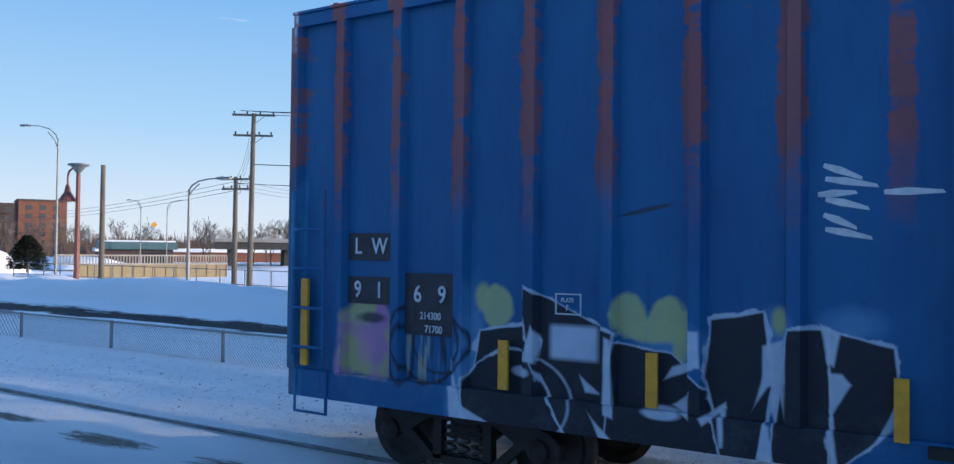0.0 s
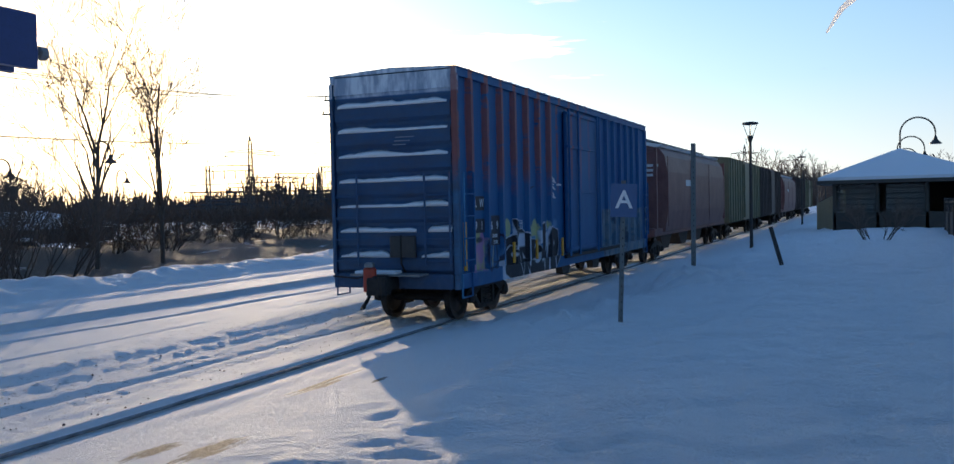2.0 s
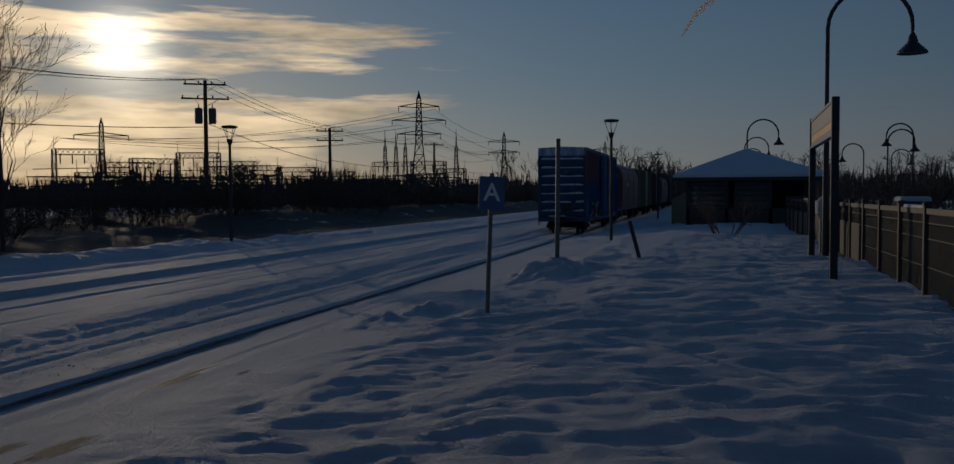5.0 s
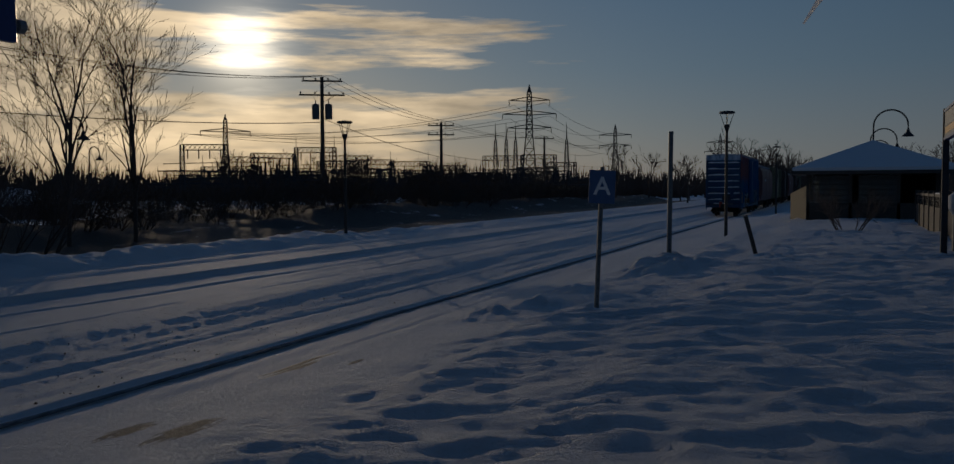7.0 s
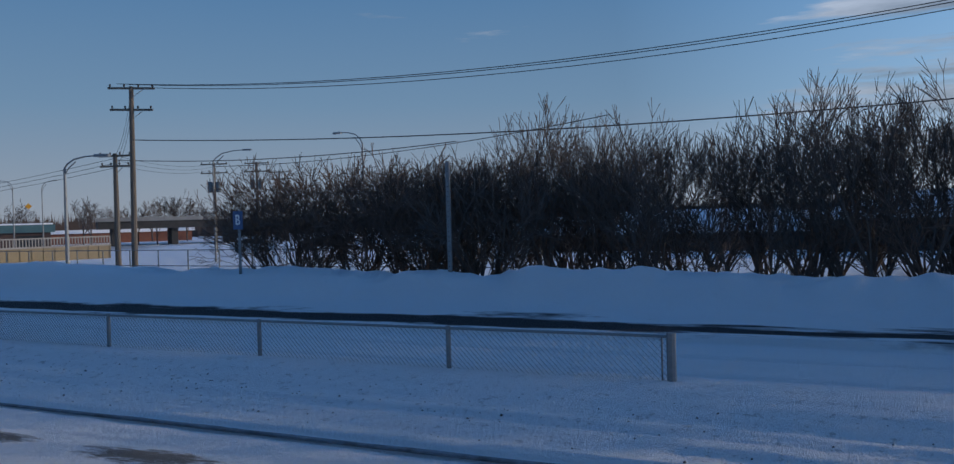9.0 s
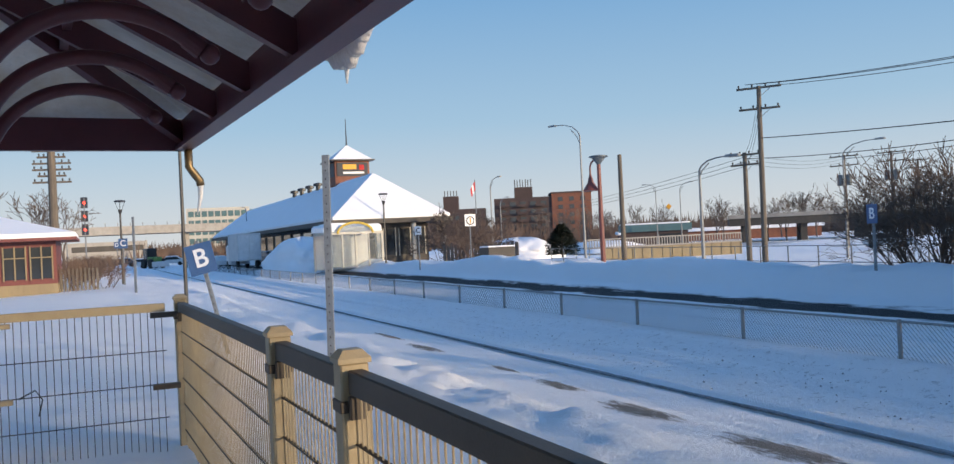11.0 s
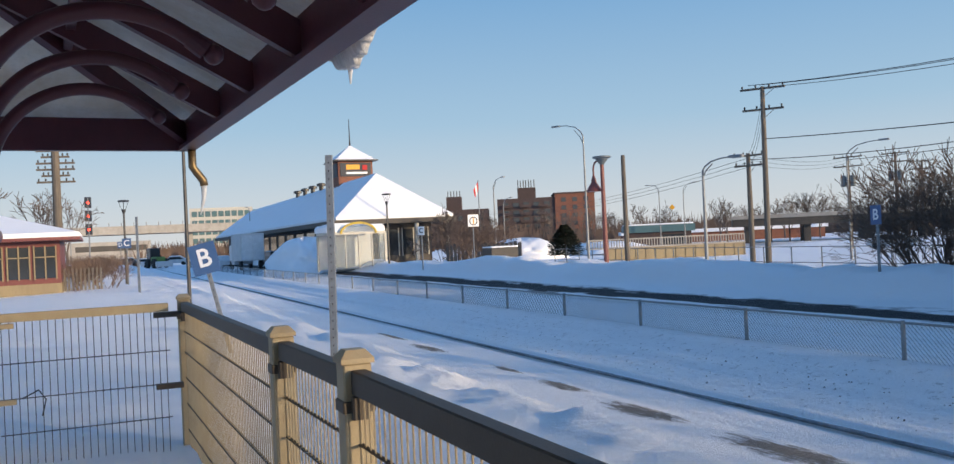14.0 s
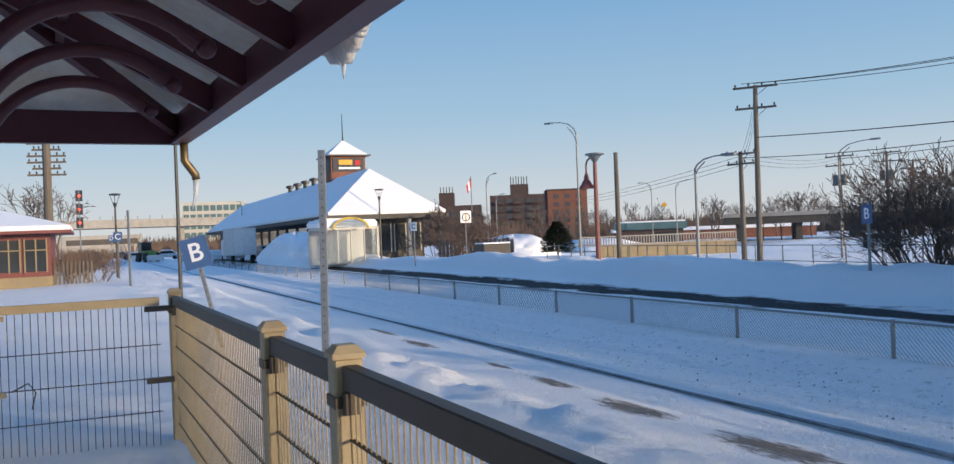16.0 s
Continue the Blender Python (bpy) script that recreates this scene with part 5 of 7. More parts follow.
def hook_lamp(x, y, z0, top, arm, rz, mat="lamp_dark", group="shepherd crook lamps", label="dark shepherd crook lamp post"):
    t = thing("crook_lamp", label, "lamp post", group, pose(x, y, z0, 0, 0, rz))
    h = top - z0
    r = arm / 2
    part("pole", Mesh().tube([(0, 0, -0.6), (0, 0, h * 0.55)], [0.09, 0.07], 10), mat, t)
    arc = [(0, 0, h * 0.55), (0, 0, h - r)] + [(r - r * math.cos(a), 0, h - r + r * math.sin(a)) for a in (math.pi * i / 14 for i in range(1, 14))] + [(arm, 0, h - r), (arm, 0, h - r - 0.25 * r)]
    part("crook", Mesh().tube(arc, [0.055] * (len(arc) - 2) + [0.045, 0.04], 8), mat, t)
    z = h - r - 0.25 * r
    part("bell", Mesh().lathe([(0.05, z + 0.05), (0.10, z - 0.05), (0.14, z - 0.2), (0.36, z - 0.42), (0.37, z - 0.46), (0.28, z - 0.45)], 16, m=Matrix.Translation((arm, 0, 0))), mat, t, "bell shaped shade")


hook_lamp(24.4, -2.86, 0.5, 7.5, 2.0, -90)
for x, y, top in ((62, -2.2, 7.2), (80, -2.6, 7.1), (98, -3.0, 7.0)):
    hook_lamp(x, y, 0.4, top, 2.0, -90)
for x, y, top, rz in ((66, -11.6, 6.6, -90), (66, -13.2, 7.0, 90), (80, -12.2, 6.4, 90), (92, -16.5, 6.4, -90)):
    hook_lamp(x, y, 0.3, top, 1.7, rz)
for x, y, top in ((36, 38.8, 6.3), (40, 52, 6.0), (60, 62, 6.2)):
    hook_lamp(x, y, -0.4, top, 1.2, 0)


def street_lamp(x, y, z0, top, arm, rz, mat="galv"):
    t = thing("street_lamp", "tall galvanised street lamp with a curved arm", "street lamp", "street lamps", pose(x, y, z0, 0, 0, rz))
    h = top - z0
    part("pole", Mesh().tube([(0, 0, -0.5), (0, 0, h * 0.9)], [0.095, 0.055], 10), mat, t)
    arc = [(0, 0, h * 0.9), (arm * 0.08, 0, h * 0.935), (arm * 0.3, 0, h * 0.975), (arm * 0.65, 0, h * 0.995), (arm, 0, h)]
    part("arm", Mesh().tube(arc, [0.045, 0.04, 0.037, 0.033, 0.03], 8), mat, t)
    part("brace", Mesh().tube([(0, 0, h * 0.84), (arm * 0.12, 0, h * 0.90), (arm * 0.35, 0, h * 0.955)], 0.03, 6), mat, t)
    part("luminaire", Mesh().box(arm - 0.1, -0.13, h - 0.06, arm + 0.6, 0.13, h + 0.06, 0.04), "galv", t)


street_lamp(-56, 32.8, 0.3, 10.4, 2.2, 205)
street_lamp(-33.3, 25.8, 0.3, 5.45, 1.5, 20)
street_lamp(-47, 49, -0.5, 7.8, 2.4, 20)
street_lamp(-32, 46.6, -0.5, 8.1, 2.0, 170)
street_lamp(-100, 70, -0.5, 8.5, 2.4, 180)
street_lamp(-100, 74, -0.5, 8.5, 2.4, 0)
street_lamp(-118, 55, 0, 8.0, 2.4, 0)
street_lamp(-130, 20, 0, 8.5, 2.6, 180)
street_lamp(-140, -4, 0, 10, 2.4, 0)
street_lamp(-175, -8, 0, 10, 2.4, 180)


def bell_lamp():
    t = thing("bell_lamp", "dull red platform lamp with a crook and hanging bell", "lamp post", "", pose(-39.2, 24.0, 0.3, 0, 0, 200))
    part("pole", Mesh().tube([(0, 0, -0.5), (0, 0, 5.5)], [0.14, 0.10], 10), "lamp_red", t)
    part("cap", Mesh().lathe([(0.1, 5.5), (0.35, 5.82), (0.5, 5.86), (0.48, 5.93), (0.1, 5.98)], 14), "grey_post", t)
    arc = [(0, 0, 4.9)] + [(0.29 - 0.29 * math.cos(a), 0, 5.3 + 0.42 * math.sin(a)) for a in (math.pi * i / 10 for i in range(0, 11))] + [(0.58, 0, 4.9)]
    part("crook", Mesh().tube(arc, 0.05, 7), "lamp_red", t)
    part("bell", Mesh().lathe([(0.05, 5.0), (0.12, 4.8), (0.16, 4.6), (0.42, 4.2), (0.40, 4.15)], 14, m=Matrix.Translation((0.58, 0, 0))), "lamp_red", t)


bell_lamp()
solo("bare_pole", Mesh().tube([(0, 0, -0.6), (0, 0, 6.0)], [0.15, 0.11], 10), "wood_pole", "plain dark wooden pole beside the platform", "pole", m=pose(-40.3, 26.0, 0.4))


def frame_sign():
    t = thing("frame_sign", "long information board on two dark blue legs", "platform sign", "", pose(18.0, -2.28, 0.4, 0, 0, -1.4))
    for x in (0.0, 5.2):
        part("leg", Mesh().box(x - 0.07, -0.07, -0.6, x + 0.07, 0.07, 3.72, 0.01), "black_paint", t)
    p = part("board", Mesh().box(0.07, -0.04, 3.03, 5.13, 0.04, 3.66), "grey_post", t)
    for z in (2.98, 3.62):
        part("board_rail", Mesh().box(0.05, -0.06, z, 5.15, 0.06, z + 0.06), "sign_blue", p)
    part("yellow_band", Mesh().box(0.3, 0.042, 3.12, 4.9, 0.046, 3.26), "yellow", p)
    part("band_face", Mesh().box(0.3, 0.042, 3.28, 4.9, 0.046, 3.58), "grey_post", p)


frame_sign()


def help_phone():
    t = thing("help_post", "white emergency phone post beside the fence", "help post", "", pose(24.9, -2.9, 0.5))
    part("column", Mesh().tube([(0, 0, -0.5), (0, 0, 1.1)], 0.14, 12), "grey_post", t)
    part("head", Mesh().lathe([(0.15, 1.1), (0.24, 1.25), (0.24, 1.55), (0.1, 1.7)], 14), "white_wall", t)


help_phone()


# ---- chain-link fence between the tracks ----
def chain_fence():
    t = thing("chain_fence", "low chain-link fence half buried between the tracks", "fence", "", pose(0, 10.75, 0.0))
    n = 36
    xs = [-2.84] + [-6.0 - 3.42 * i for i in range(n)]
    me = Mesh().tube([(0, 0, -0.2), (0, 0, 0.80)], [0.035, 0.035], 8).data("post", "galv")
    for i, x in enumerate(xs):
        p = new("post", me)
        p.parent, p.location = t, (x, 0, 0)
        if not i:
            p.scale = (1.7, 1.7, 1.02)
    for i in range(len(xs) - 1):
        part("top_rail", Mesh().tube([(xs[i], 0, 0.77), (xs[i + 1], 0, 0.77)], 0.019, 6), "galv", t)
    part("tension_bar", Mesh().tube([(xs[0] - 0.12, 0, 0.1), (xs[0] - 0.12, 0, 0.76)], 0.012, 5), "galv", t)
    # diamonds of thin wire, near ones finer
    for i in range(len(xs) - 1):
        a, b = xs[i + 1], xs[i]
        w = Mesh()
        step = 0.075 if i < 5 else (0.15 if i < 10 else 0.3)
        r = 0.004 if i < 5 else 0.006
        x = a - 0.7
        while x < b:
            for s in (1, -1):
                x0, x1 = x, x + 0.62
                q0, q1 = max(x0, a), min(x1, b)
                if q1 - q0 > 0.05:
                    z0, z1 = 0.15 + (q0 - x0), 0.15 + (q1 - x0)
                    if s < 0:
                        z0, z1 = 0.92 - z0, 0.92 - z1
                    w.v += [(q0, -r, z0), (q1, -r, z1), (q1, r, z1 + r), (q0, r, z0 + r)]
                    k = len(w.v) - 4
                    w.f.append((k, k + 1, k + 2, k + 3))
            x += step
        tagged(part("mesh_panel", w, "galv", t, "woven wire mesh"), kind="stuff")


chain_fence()


# ---- power line ----
def cross_arm(parent, z, w, mat="wood_pole", pins=4):
    a = part("cross_arm", Mesh().box(-w / 2, -0.06, z - 0.06, w / 2, 0.06, z + 0.06), mat, parent)
    for i in range(pins):
        x = -w / 2 + 0.12 + (w - 0.24) * i / (pins - 1)
        part("insulator", Mesh().lathe([(0.02, z + 0.06), (0.055, z + 0.12), (0.06, z + 0.2), (0.03, z + 0.24)], 8, m=Matrix.Translation((x, 0, 0))), "lamp_dark", a)


def utility_pole(x, y, z0, top, rz=0, arms=((-0.25, 2.4), (-1.0, 2.2)), cans=0, lean=0.0):
    t = thing("utility_pole", "weathered wooden utility pole with cross arms", "utility pole", "utility poles", pose(x, y, z0, 0, lean, rz))
    h = top - z0
    part("pole", Mesh().tube([(0, 0, -1), (0, 0, h * 0.5), (0, 0, h)], [0.19, 0.165, 0.13], 10), "wood_pole", t)
    for dz, w in arms:
        cross_arm(t, h + dz, w)
        part("brace", Mesh().tube([(w * 0.3, -0.07, h + dz), (0, -0.1, h + dz - 0.6)], 0.02, 5), "galv", t)
    for i in range(cans):
        s = (-1, 1)[i % 2]
        c = part("transformer", Mesh().lathe([(0.02, h - 3.2), (0.26, h - 3.18), (0.28, h - 3.05), (0.28, h - 2.15), (0.24, h - 2.05), (0.05, h - 2.0)], 14, m=Matrix.Translation((s * 0.48, -0.05, 0))), "grey_post", t, "grey transformer can")
        part("bushing", Mesh().tube([(s * 0.48, -0.05, h - 2.05), (s * 0.48, -0.05, h - 1.75)], 0.04, 6), "lamp_dark", c)
        part("lead", Mesh().tube([(s * 0.48, -0.05, h - 1.75), (s * 0.7, 0, h - 1.4), (s * 0.3, 0, h - 1.0)], 0.012, 4), "wire", c)
    return t


LINE = [(-41.2, 36.4, 10.5), (2.2, 36.0, 9.55), (19.6, 36.0, 9.0), (57.4, 36.0, 10.75), (79.0, 36.0, 8.8), (112, 36, 9.2), (150, 36, 9.5)]
utility_pole(*LINE[0][:2], -0.4, LINE[0][2], 35, ((-0.1, 2.6), (-1.35, 2.4)), lean=0.6)
utility_pole(*LINE[1][:2], -0.4, LINE[1][2], 80, ((-0.15, 2.0),))
utility_pole(*LINE[2][:2], -0.4, LINE[2][2], -8, ((-0.15, 1.6),), 1)
utility_pole(*LINE[3][:2], -0.4, LINE[3][2], -58, ((-0.3, 3.0), (-1.35, 3.4)), 2)
utility_pole(*LINE[4][:2], -0.4, LINE[4][2], -62, ((-0.3, 2.6), (-1.2, 2.6)))
utility_pole(*LINE[5][:2], -0.4, LINE[5][2], -68, ((-0.3, 2.6),))
utility_pole(-45.6, 39.0, -0.4, 7.0, 20, ((-0.15, 2.2), (-0.8, 2.0)))
utility_pole(-68, 71, -0.5, 9.0, 20, ((-0.15, 3.0), (-1.1, 3.0)), 2)
utility_pole(-70, 80, -0.5, 9.6, 20, ((-0.15, 3.0), (-1.1, 3.0)), 2)
utility_pole(-80, 96, -0.5, 9.6, 20, ((-0.15, 3.0), (-1.1, 3.0)))


def old_telegraph_pole(x, y):
    t = thing("telegraph_pole", "thick old telegraph pole with many short cross arms", "utility pole", "", pose(x, y, 0.2, 0, 0, 78))
    part("pole", Mesh().tube([(0, 0, -0.5), (0, 0, 9.2)], [0.3, 0.24], 10), "wood_pole", t)
    for i in range(6):
        cross_arm(t, 8.95 - i * 0.40, 2.3 if i % 3 != 1 else 1.7, pins=6)


old_telegraph_pole(-62, -2.45)


def wire(p, q, sag, r=0.018, group="overhead wires"):
    p, q = Vector(p), Vector(q)
    pts = [p.lerp(q, i / 16) - Vector((0, 0, sag * 4 * (i / 16) * (1 - i / 16))) for i in range(17)]
    solo("overhead_wire", Mesh().tube(pts, r, 4), "wire", "thin black overhead power wire", "wire", group)


for (x0, y0, z0), (x1, y1, z1) in zip(LINE, LINE[1:]):
    span = abs(x1 - x0)
    for dy, dz in ((-0.9, 0.05), (0.0, 0.12), (0.9, 0.05)):
        wire((x0, y0 + dy, z0 + dz), (x1, y1 + dy, z1 + dz), span * 0.024)
    wire((x0, y0, z0 - 3.1), (x1, y1, z1 - 3.4), span * 0.012, 0.026)
for dz in (0.0, -0.6, -1.2):
    wire((-45.6, 39, 6.9 + dz * 0.5), (-68, 71, 8.9 + dz * 0.5), 0.5, 0.012)
    wire((-45.6, 39, 6.7 + dz * 0.5), (-150, 66, 7.4 + dz * 0.5), 1.4, 0.014)
    wire((-41.2, 36.4, 9.6 + dz), (-45.6, 39, 6.9 + dz * 0.6), 0.5, 0.012)
wire((-45.6, 39, 6.6), (-20, 37, 6.0), 0.4, 0.022)
wire((-68, 71, 8.6), (-20, 60, 9.4), 0.8, 0.03)


# ---- trees ----
def grow(me, p, d, length, r, depth, rng, spread, up, twig_r, sides):
    """A limb and its branches."""
    n = 3 if depth >= 3 else (2 if depth >= 1 else 1)
    pts, rad = [p], [r]
    for i in range(n):
        d = (d + Vector((rng.uniform(-1, 1), rng.uniform(-1, 1), rng.uniform(-1, 1))) * 0.13 + Vector((0, 0, up * 0.06))).normalized()
        p = p + d * (length / n)
        pts.append(p)
        rad.append(max(twig_r, r * (1 - 0.45 * (i + 1) / n)))
    me.tube(pts, rad, sides if depth > 1 else 3, cap=False)
    if depth <= 0:
        return
    kids = rng.choice((2, 3, 3)) if depth > 1 else rng.choice((2, 3, 4))
    for i in range(kids):
        k = rng.randint(1, n) if i else n
        ax = d.orthogonal().normalized()
        ax.rotate(Matrix.Rotation(rng.uniform(0, 6.283), 3, d))
        nd = (d * math.cos(spread) + ax * math.sin(spread) * rng.uniform(0.6, 1.3) + Vector((0, 0, up * 0.25))).normalized()
        grow(me, pts[k], nd, length * rng.uniform(0.6, 0.82), max(twig_r, rad[k] * 0.64), depth - 1, rng, spread, up, twig_r, sides)


def bare_tree(seed, height, stems, depth, mat, label, spread=0.5, up=0.6, r0=0.09, twig_r=0.007, name="bare_tree", splay=0.3, first=0.36, limbs=(1.0, 0.85, 0.65)):
    rng = random.Random(seed)
    t = thing(name, label, "tree" if name != "bare_shrub" else "shrub", "bare trees" if name != "bare_shrub" else "bare shrubs")
    trunk, crown = Mesh(), Mesh()
    for s in range(stems):
        a = rng.uniform(0, 6.283)
        d = Vector((math.cos(a) * splay, math.sin(a) * splay, 1)).normalized() if stems > 1 else Vector((0.03, 0.02, 1)).normalized()
        base = Vector((math.cos(a), math.sin(a), 0)) * (0.12 * stems ** 0.5 if stems > 1 else 0) + Vector((0, 0, -0.3))
        l = height * first * rng.uniform(0.85, 1.1)
        top = base + d * l
        trunk.tube([base, base.lerp(top, 0.5) + Vector((rng.uniform(-.05, .05), rng.uniform(-.05, .05), 0)), top], [r0, r0 * 0.85, r0 * 0.7], 6, cap=False)
        for j, at in enumerate(limbs):
            ax = Vector((rng.uniform(-1, 1), rng.uniform(-1, 1), 0))
            nd = (d + ax * spread * (0.4 if j == 0 else 0.9)).normalized()
            grow(crown, base.lerp(top, at), nd, height * 0.27 * rng.uniform(0.8, 1.1), r0 * 0.6, depth, rng, spread, up, twig_r, 4)
    part("trunk", trunk, mat, t)
    part("crown", crown, mat, t)
    return t


def plant(kinds, spots, z_of, rng, smin=0.85, smax=1.15):
    first = set()
    for i, (x, y) in enumerate(spots):
        k = i if i < len(kinds) else rng.randrange(len(kinds))
        m = Matrix.Translation((x, y, z_of(x, y) - 0.1)) @ Matrix.Rotation(rng.uniform(0, 6.283), 4, "Z")
        s = rng.uniform(smin, smax)
        if k not in first:
            first.add(k)
            kinds[k].scale = (s, s, s)
            kinds[k].matrix_basis = m @ Matrix.Diagonal((s, s, s, 1))
        else:
            kinds[k].scale = (s, s, s)
            copy_thing(kinds[k], m)


def root_height(x, y):
    """Shrubs on the berm stand deep in weeds and drift."""
    return ground_height(x, y) - (0.7 * smooth(14, 19, x) if 22.5 < y < 42 else 0)


rng = random.Random(5)
sumac = [bare_tree(10 + i, 4.9, 2, 4, "bark", "bare leafless sumac tree with upright forked branches", 0.50, 0.75, 0.05, 0.0065, splay=0.42, first=0.34) for i in range(6)]
spots = [(x + rng.uniform(-0.5, 0.5), 23.0 + rng.uniform(-1.4, 3.4)) for x in list(np.arange(-15, 1, 0.30)) + list(np.arange(1, 17, 0.46))]
plant(sumac, [q for q in spots if q[0] > -4] + [(18.0, 24.6), (19.2, 26.2), (20.4, 24.9), (21.4, 26.8), (19.8, 28.0), (22.2, 25.6)], root_height, rng, 1.04, 1.15)
for q in [q for q in spots if q[0] <= -4]:
    s = rng.uniform(0.96, 1.12) if q[0] > -11 else rng.uniform(0.8, 0.95)
    src = sumac[rng.randrange(6)]
    src_scale, src.scale = src.scale.copy(), (s, s, s)
    copy_thing(src, Matrix.Translation((q[0], q[1], ground_height(*q) - 0.1)) @ Matrix.Rotation(rng.uniform(0, 6.283), 4, "Z"))
    src.scale = src_scale
low = [bare_tree(30 + i, 3.2, 5, 3, "bark_red" if i % 2 else "bark", "dense tangle of leafless brown shrub", 0.6, 0.35, 0.03, 0.008, "bare_shrub", 0.7, 0.4) for i in range(5)]
spots = [(x + rng.uniform(-0.6, 0.6), 21.6 + (9.5 * smooth(12, 24, x)) + rng.uniform(-0.5, 6.0)) for x in list(np.arange(-19, 18, 1.15)) + list(np.arange(18, 130, 1.05))]
spots += [(x + rng.uniform(-0.8, 0.8), 37 + rng.uniform(-2, 6)) for x in np.arange(18, 160, 2.6)]
plant(low, spots, root_height, rng, 0.8, 1.3)
mid = [bare_tree(50 + i, 4.6, 5, 4, "bark_red", "bare spreading shrub with a few dry seed heads", 0.62, 0.45, 0.045, 0.008, "bare_shrub", 0.65, 0.34) for i in range(2)]
plant(mid, [(-16.5, 22.6), (-15, 21.5), (-13, 23.5), (-11, 22), (-9.5, 23), (-8, 22.3), (-6.5, 23.2), (-18, 22.4), (-17.5, 21.8), (-15.8, 23.0), (-13.8, 21.9), (-14.2, 24.5), (-19.5, 23.5), (-12, 23), (-62, 24.5), (-60, 26.5), (-65, 27), (52, 31), (60, 33), (68, 32), (75, 34), (88, 35), (96, 33), (46, 34)], ground_height, rng, 0.9, 1.1)
birch = [bare_tree(70 + i, 9.4, 1, 5, "bark", "tall leafless tree with fine hanging twigs", 0.50, 0.30, 0.10, 0.007, splay=0.08, first=0.62, limbs=(1.0, 0.92, 0.8, 0.7, 0.6, 0.5, 0.42, 0.33)) for i in range(2)]
plant(birch, [(26.2, 28.2), (29.6, 28.0)], ground_height, rng, 0.98, 1.05)
near_wide = bare_tree(78, 7.2, 1, 6, "bark", "leafless spreading tree with a round crown", 0.6, 0.35, 0.12, 0.013, first=0.26)
near_wide.matrix_world = pose(23.2, 30.0, -0.5)
copy_thing(near_wide, pose(82, 39.5, -0.5, 0, 0, 70))
yard_tree = bare_tree(91, 5.0, 4, 5, "bark", "low leafless tree with a wide tangled crown", 0.6, 0.25, 0.09, 0.022, splay=0.65, first=0.34)
yard_tree.matrix_world = pose(-66, 26.4, 0.2)
wide = [bare_tree(80 + i, 7.6, 1, 4, "bark", "leafless spreading tree with a round crown", 0.55, 0.4, 0.13, 0.02, first=0.30) for i in range(2)]
plant(wide, [(40, 60), (-82, -4.2), (-98, -3.2), (-62, -9), (-75, -9), (-150, 88), (-170, 96), (-135, 80), (130, 20), (120, -30), (100, -26), (140, -10), (-120, 118), (-110, 104)] + [(-math.sin(a) * r, math.cos(a) * r) for a, r in ((radians(rng.uniform(32, 63)), rng.uniform(150, 260)) for _ in range(46))] + [(math.sin(a) * r, math.cos(a) * r) for a, r in ((radians(rng.uniform(76, 112)), rng.uniform(110, 230)) for _ in range(40))], ground_height, rng, 0.95, 1.35)
scrub = [(-x, 0.6 - rng.uniform(0, 2.4)) for x in np.arange(46.5, 100, 1.3)]
plant([copy_thing(low[1], Matrix()), copy_thing(low[3], Matrix())], scrub + [(34.5, -0.4), (35.3, -0.6)], ground_height, rng, 0.45, 0.75)


plant([copy_thing(low[0], Matrix()), copy_thing(low[2], Matrix())], [(62 + rng.uniform(-8, 22), -7.5 - rng.uniform(0, 9)) for _ in range(22)], ground_height, rng, 0.9, 1.3)


def far_woods():
    """Distant leafless woods as many thin upright strokes."""
    rng = random.Random(3)
    me = Mesh()
    for i in range(8200):
        a = radians(rng.uniform(-122, 88))
        if -30 < math.degrees(a) < -5:
            continue
        r = rng.uniform(230, 420)
        x, y = -math.sin(a) * r, math.cos(a) * r
        h = rng.uniform(5, 9) * (0.8 + 0.5 * noise.noise((a * 9, 1, 1))) * (1.55 if a < -0.6 else 1.0)
        w = rng.uniform(0.25, 0.7)
        tx, ty = math.cos(a), math.sin(a)
        for s in (-1, 0, 1):
            o = s * rng.uniform(0.6, 2.2)
            me.v += [(x - tx * w, y - ty * w, -1), (x + tx * w, y + ty * w, -1), (x + tx * o, y + ty * o, h * rng.uniform(0.7, 1))]
            k = len(me.v)
            me.f.append((k - 3, k - 2, k - 1))
    solo("far_woods", me, "bark_red", "distant belt of leafless woods", "woods", kind="stuff")


far_woods()
solo("contrail", Mesh().tube([(3000, 105, 520), (3000, 60, 590), (3000, 0, 640), (3000, -60, 720)], [3, 9, 12, 6], 8), "vapour", "short white condensation trail high in the sky", "contrail", kind="structure")


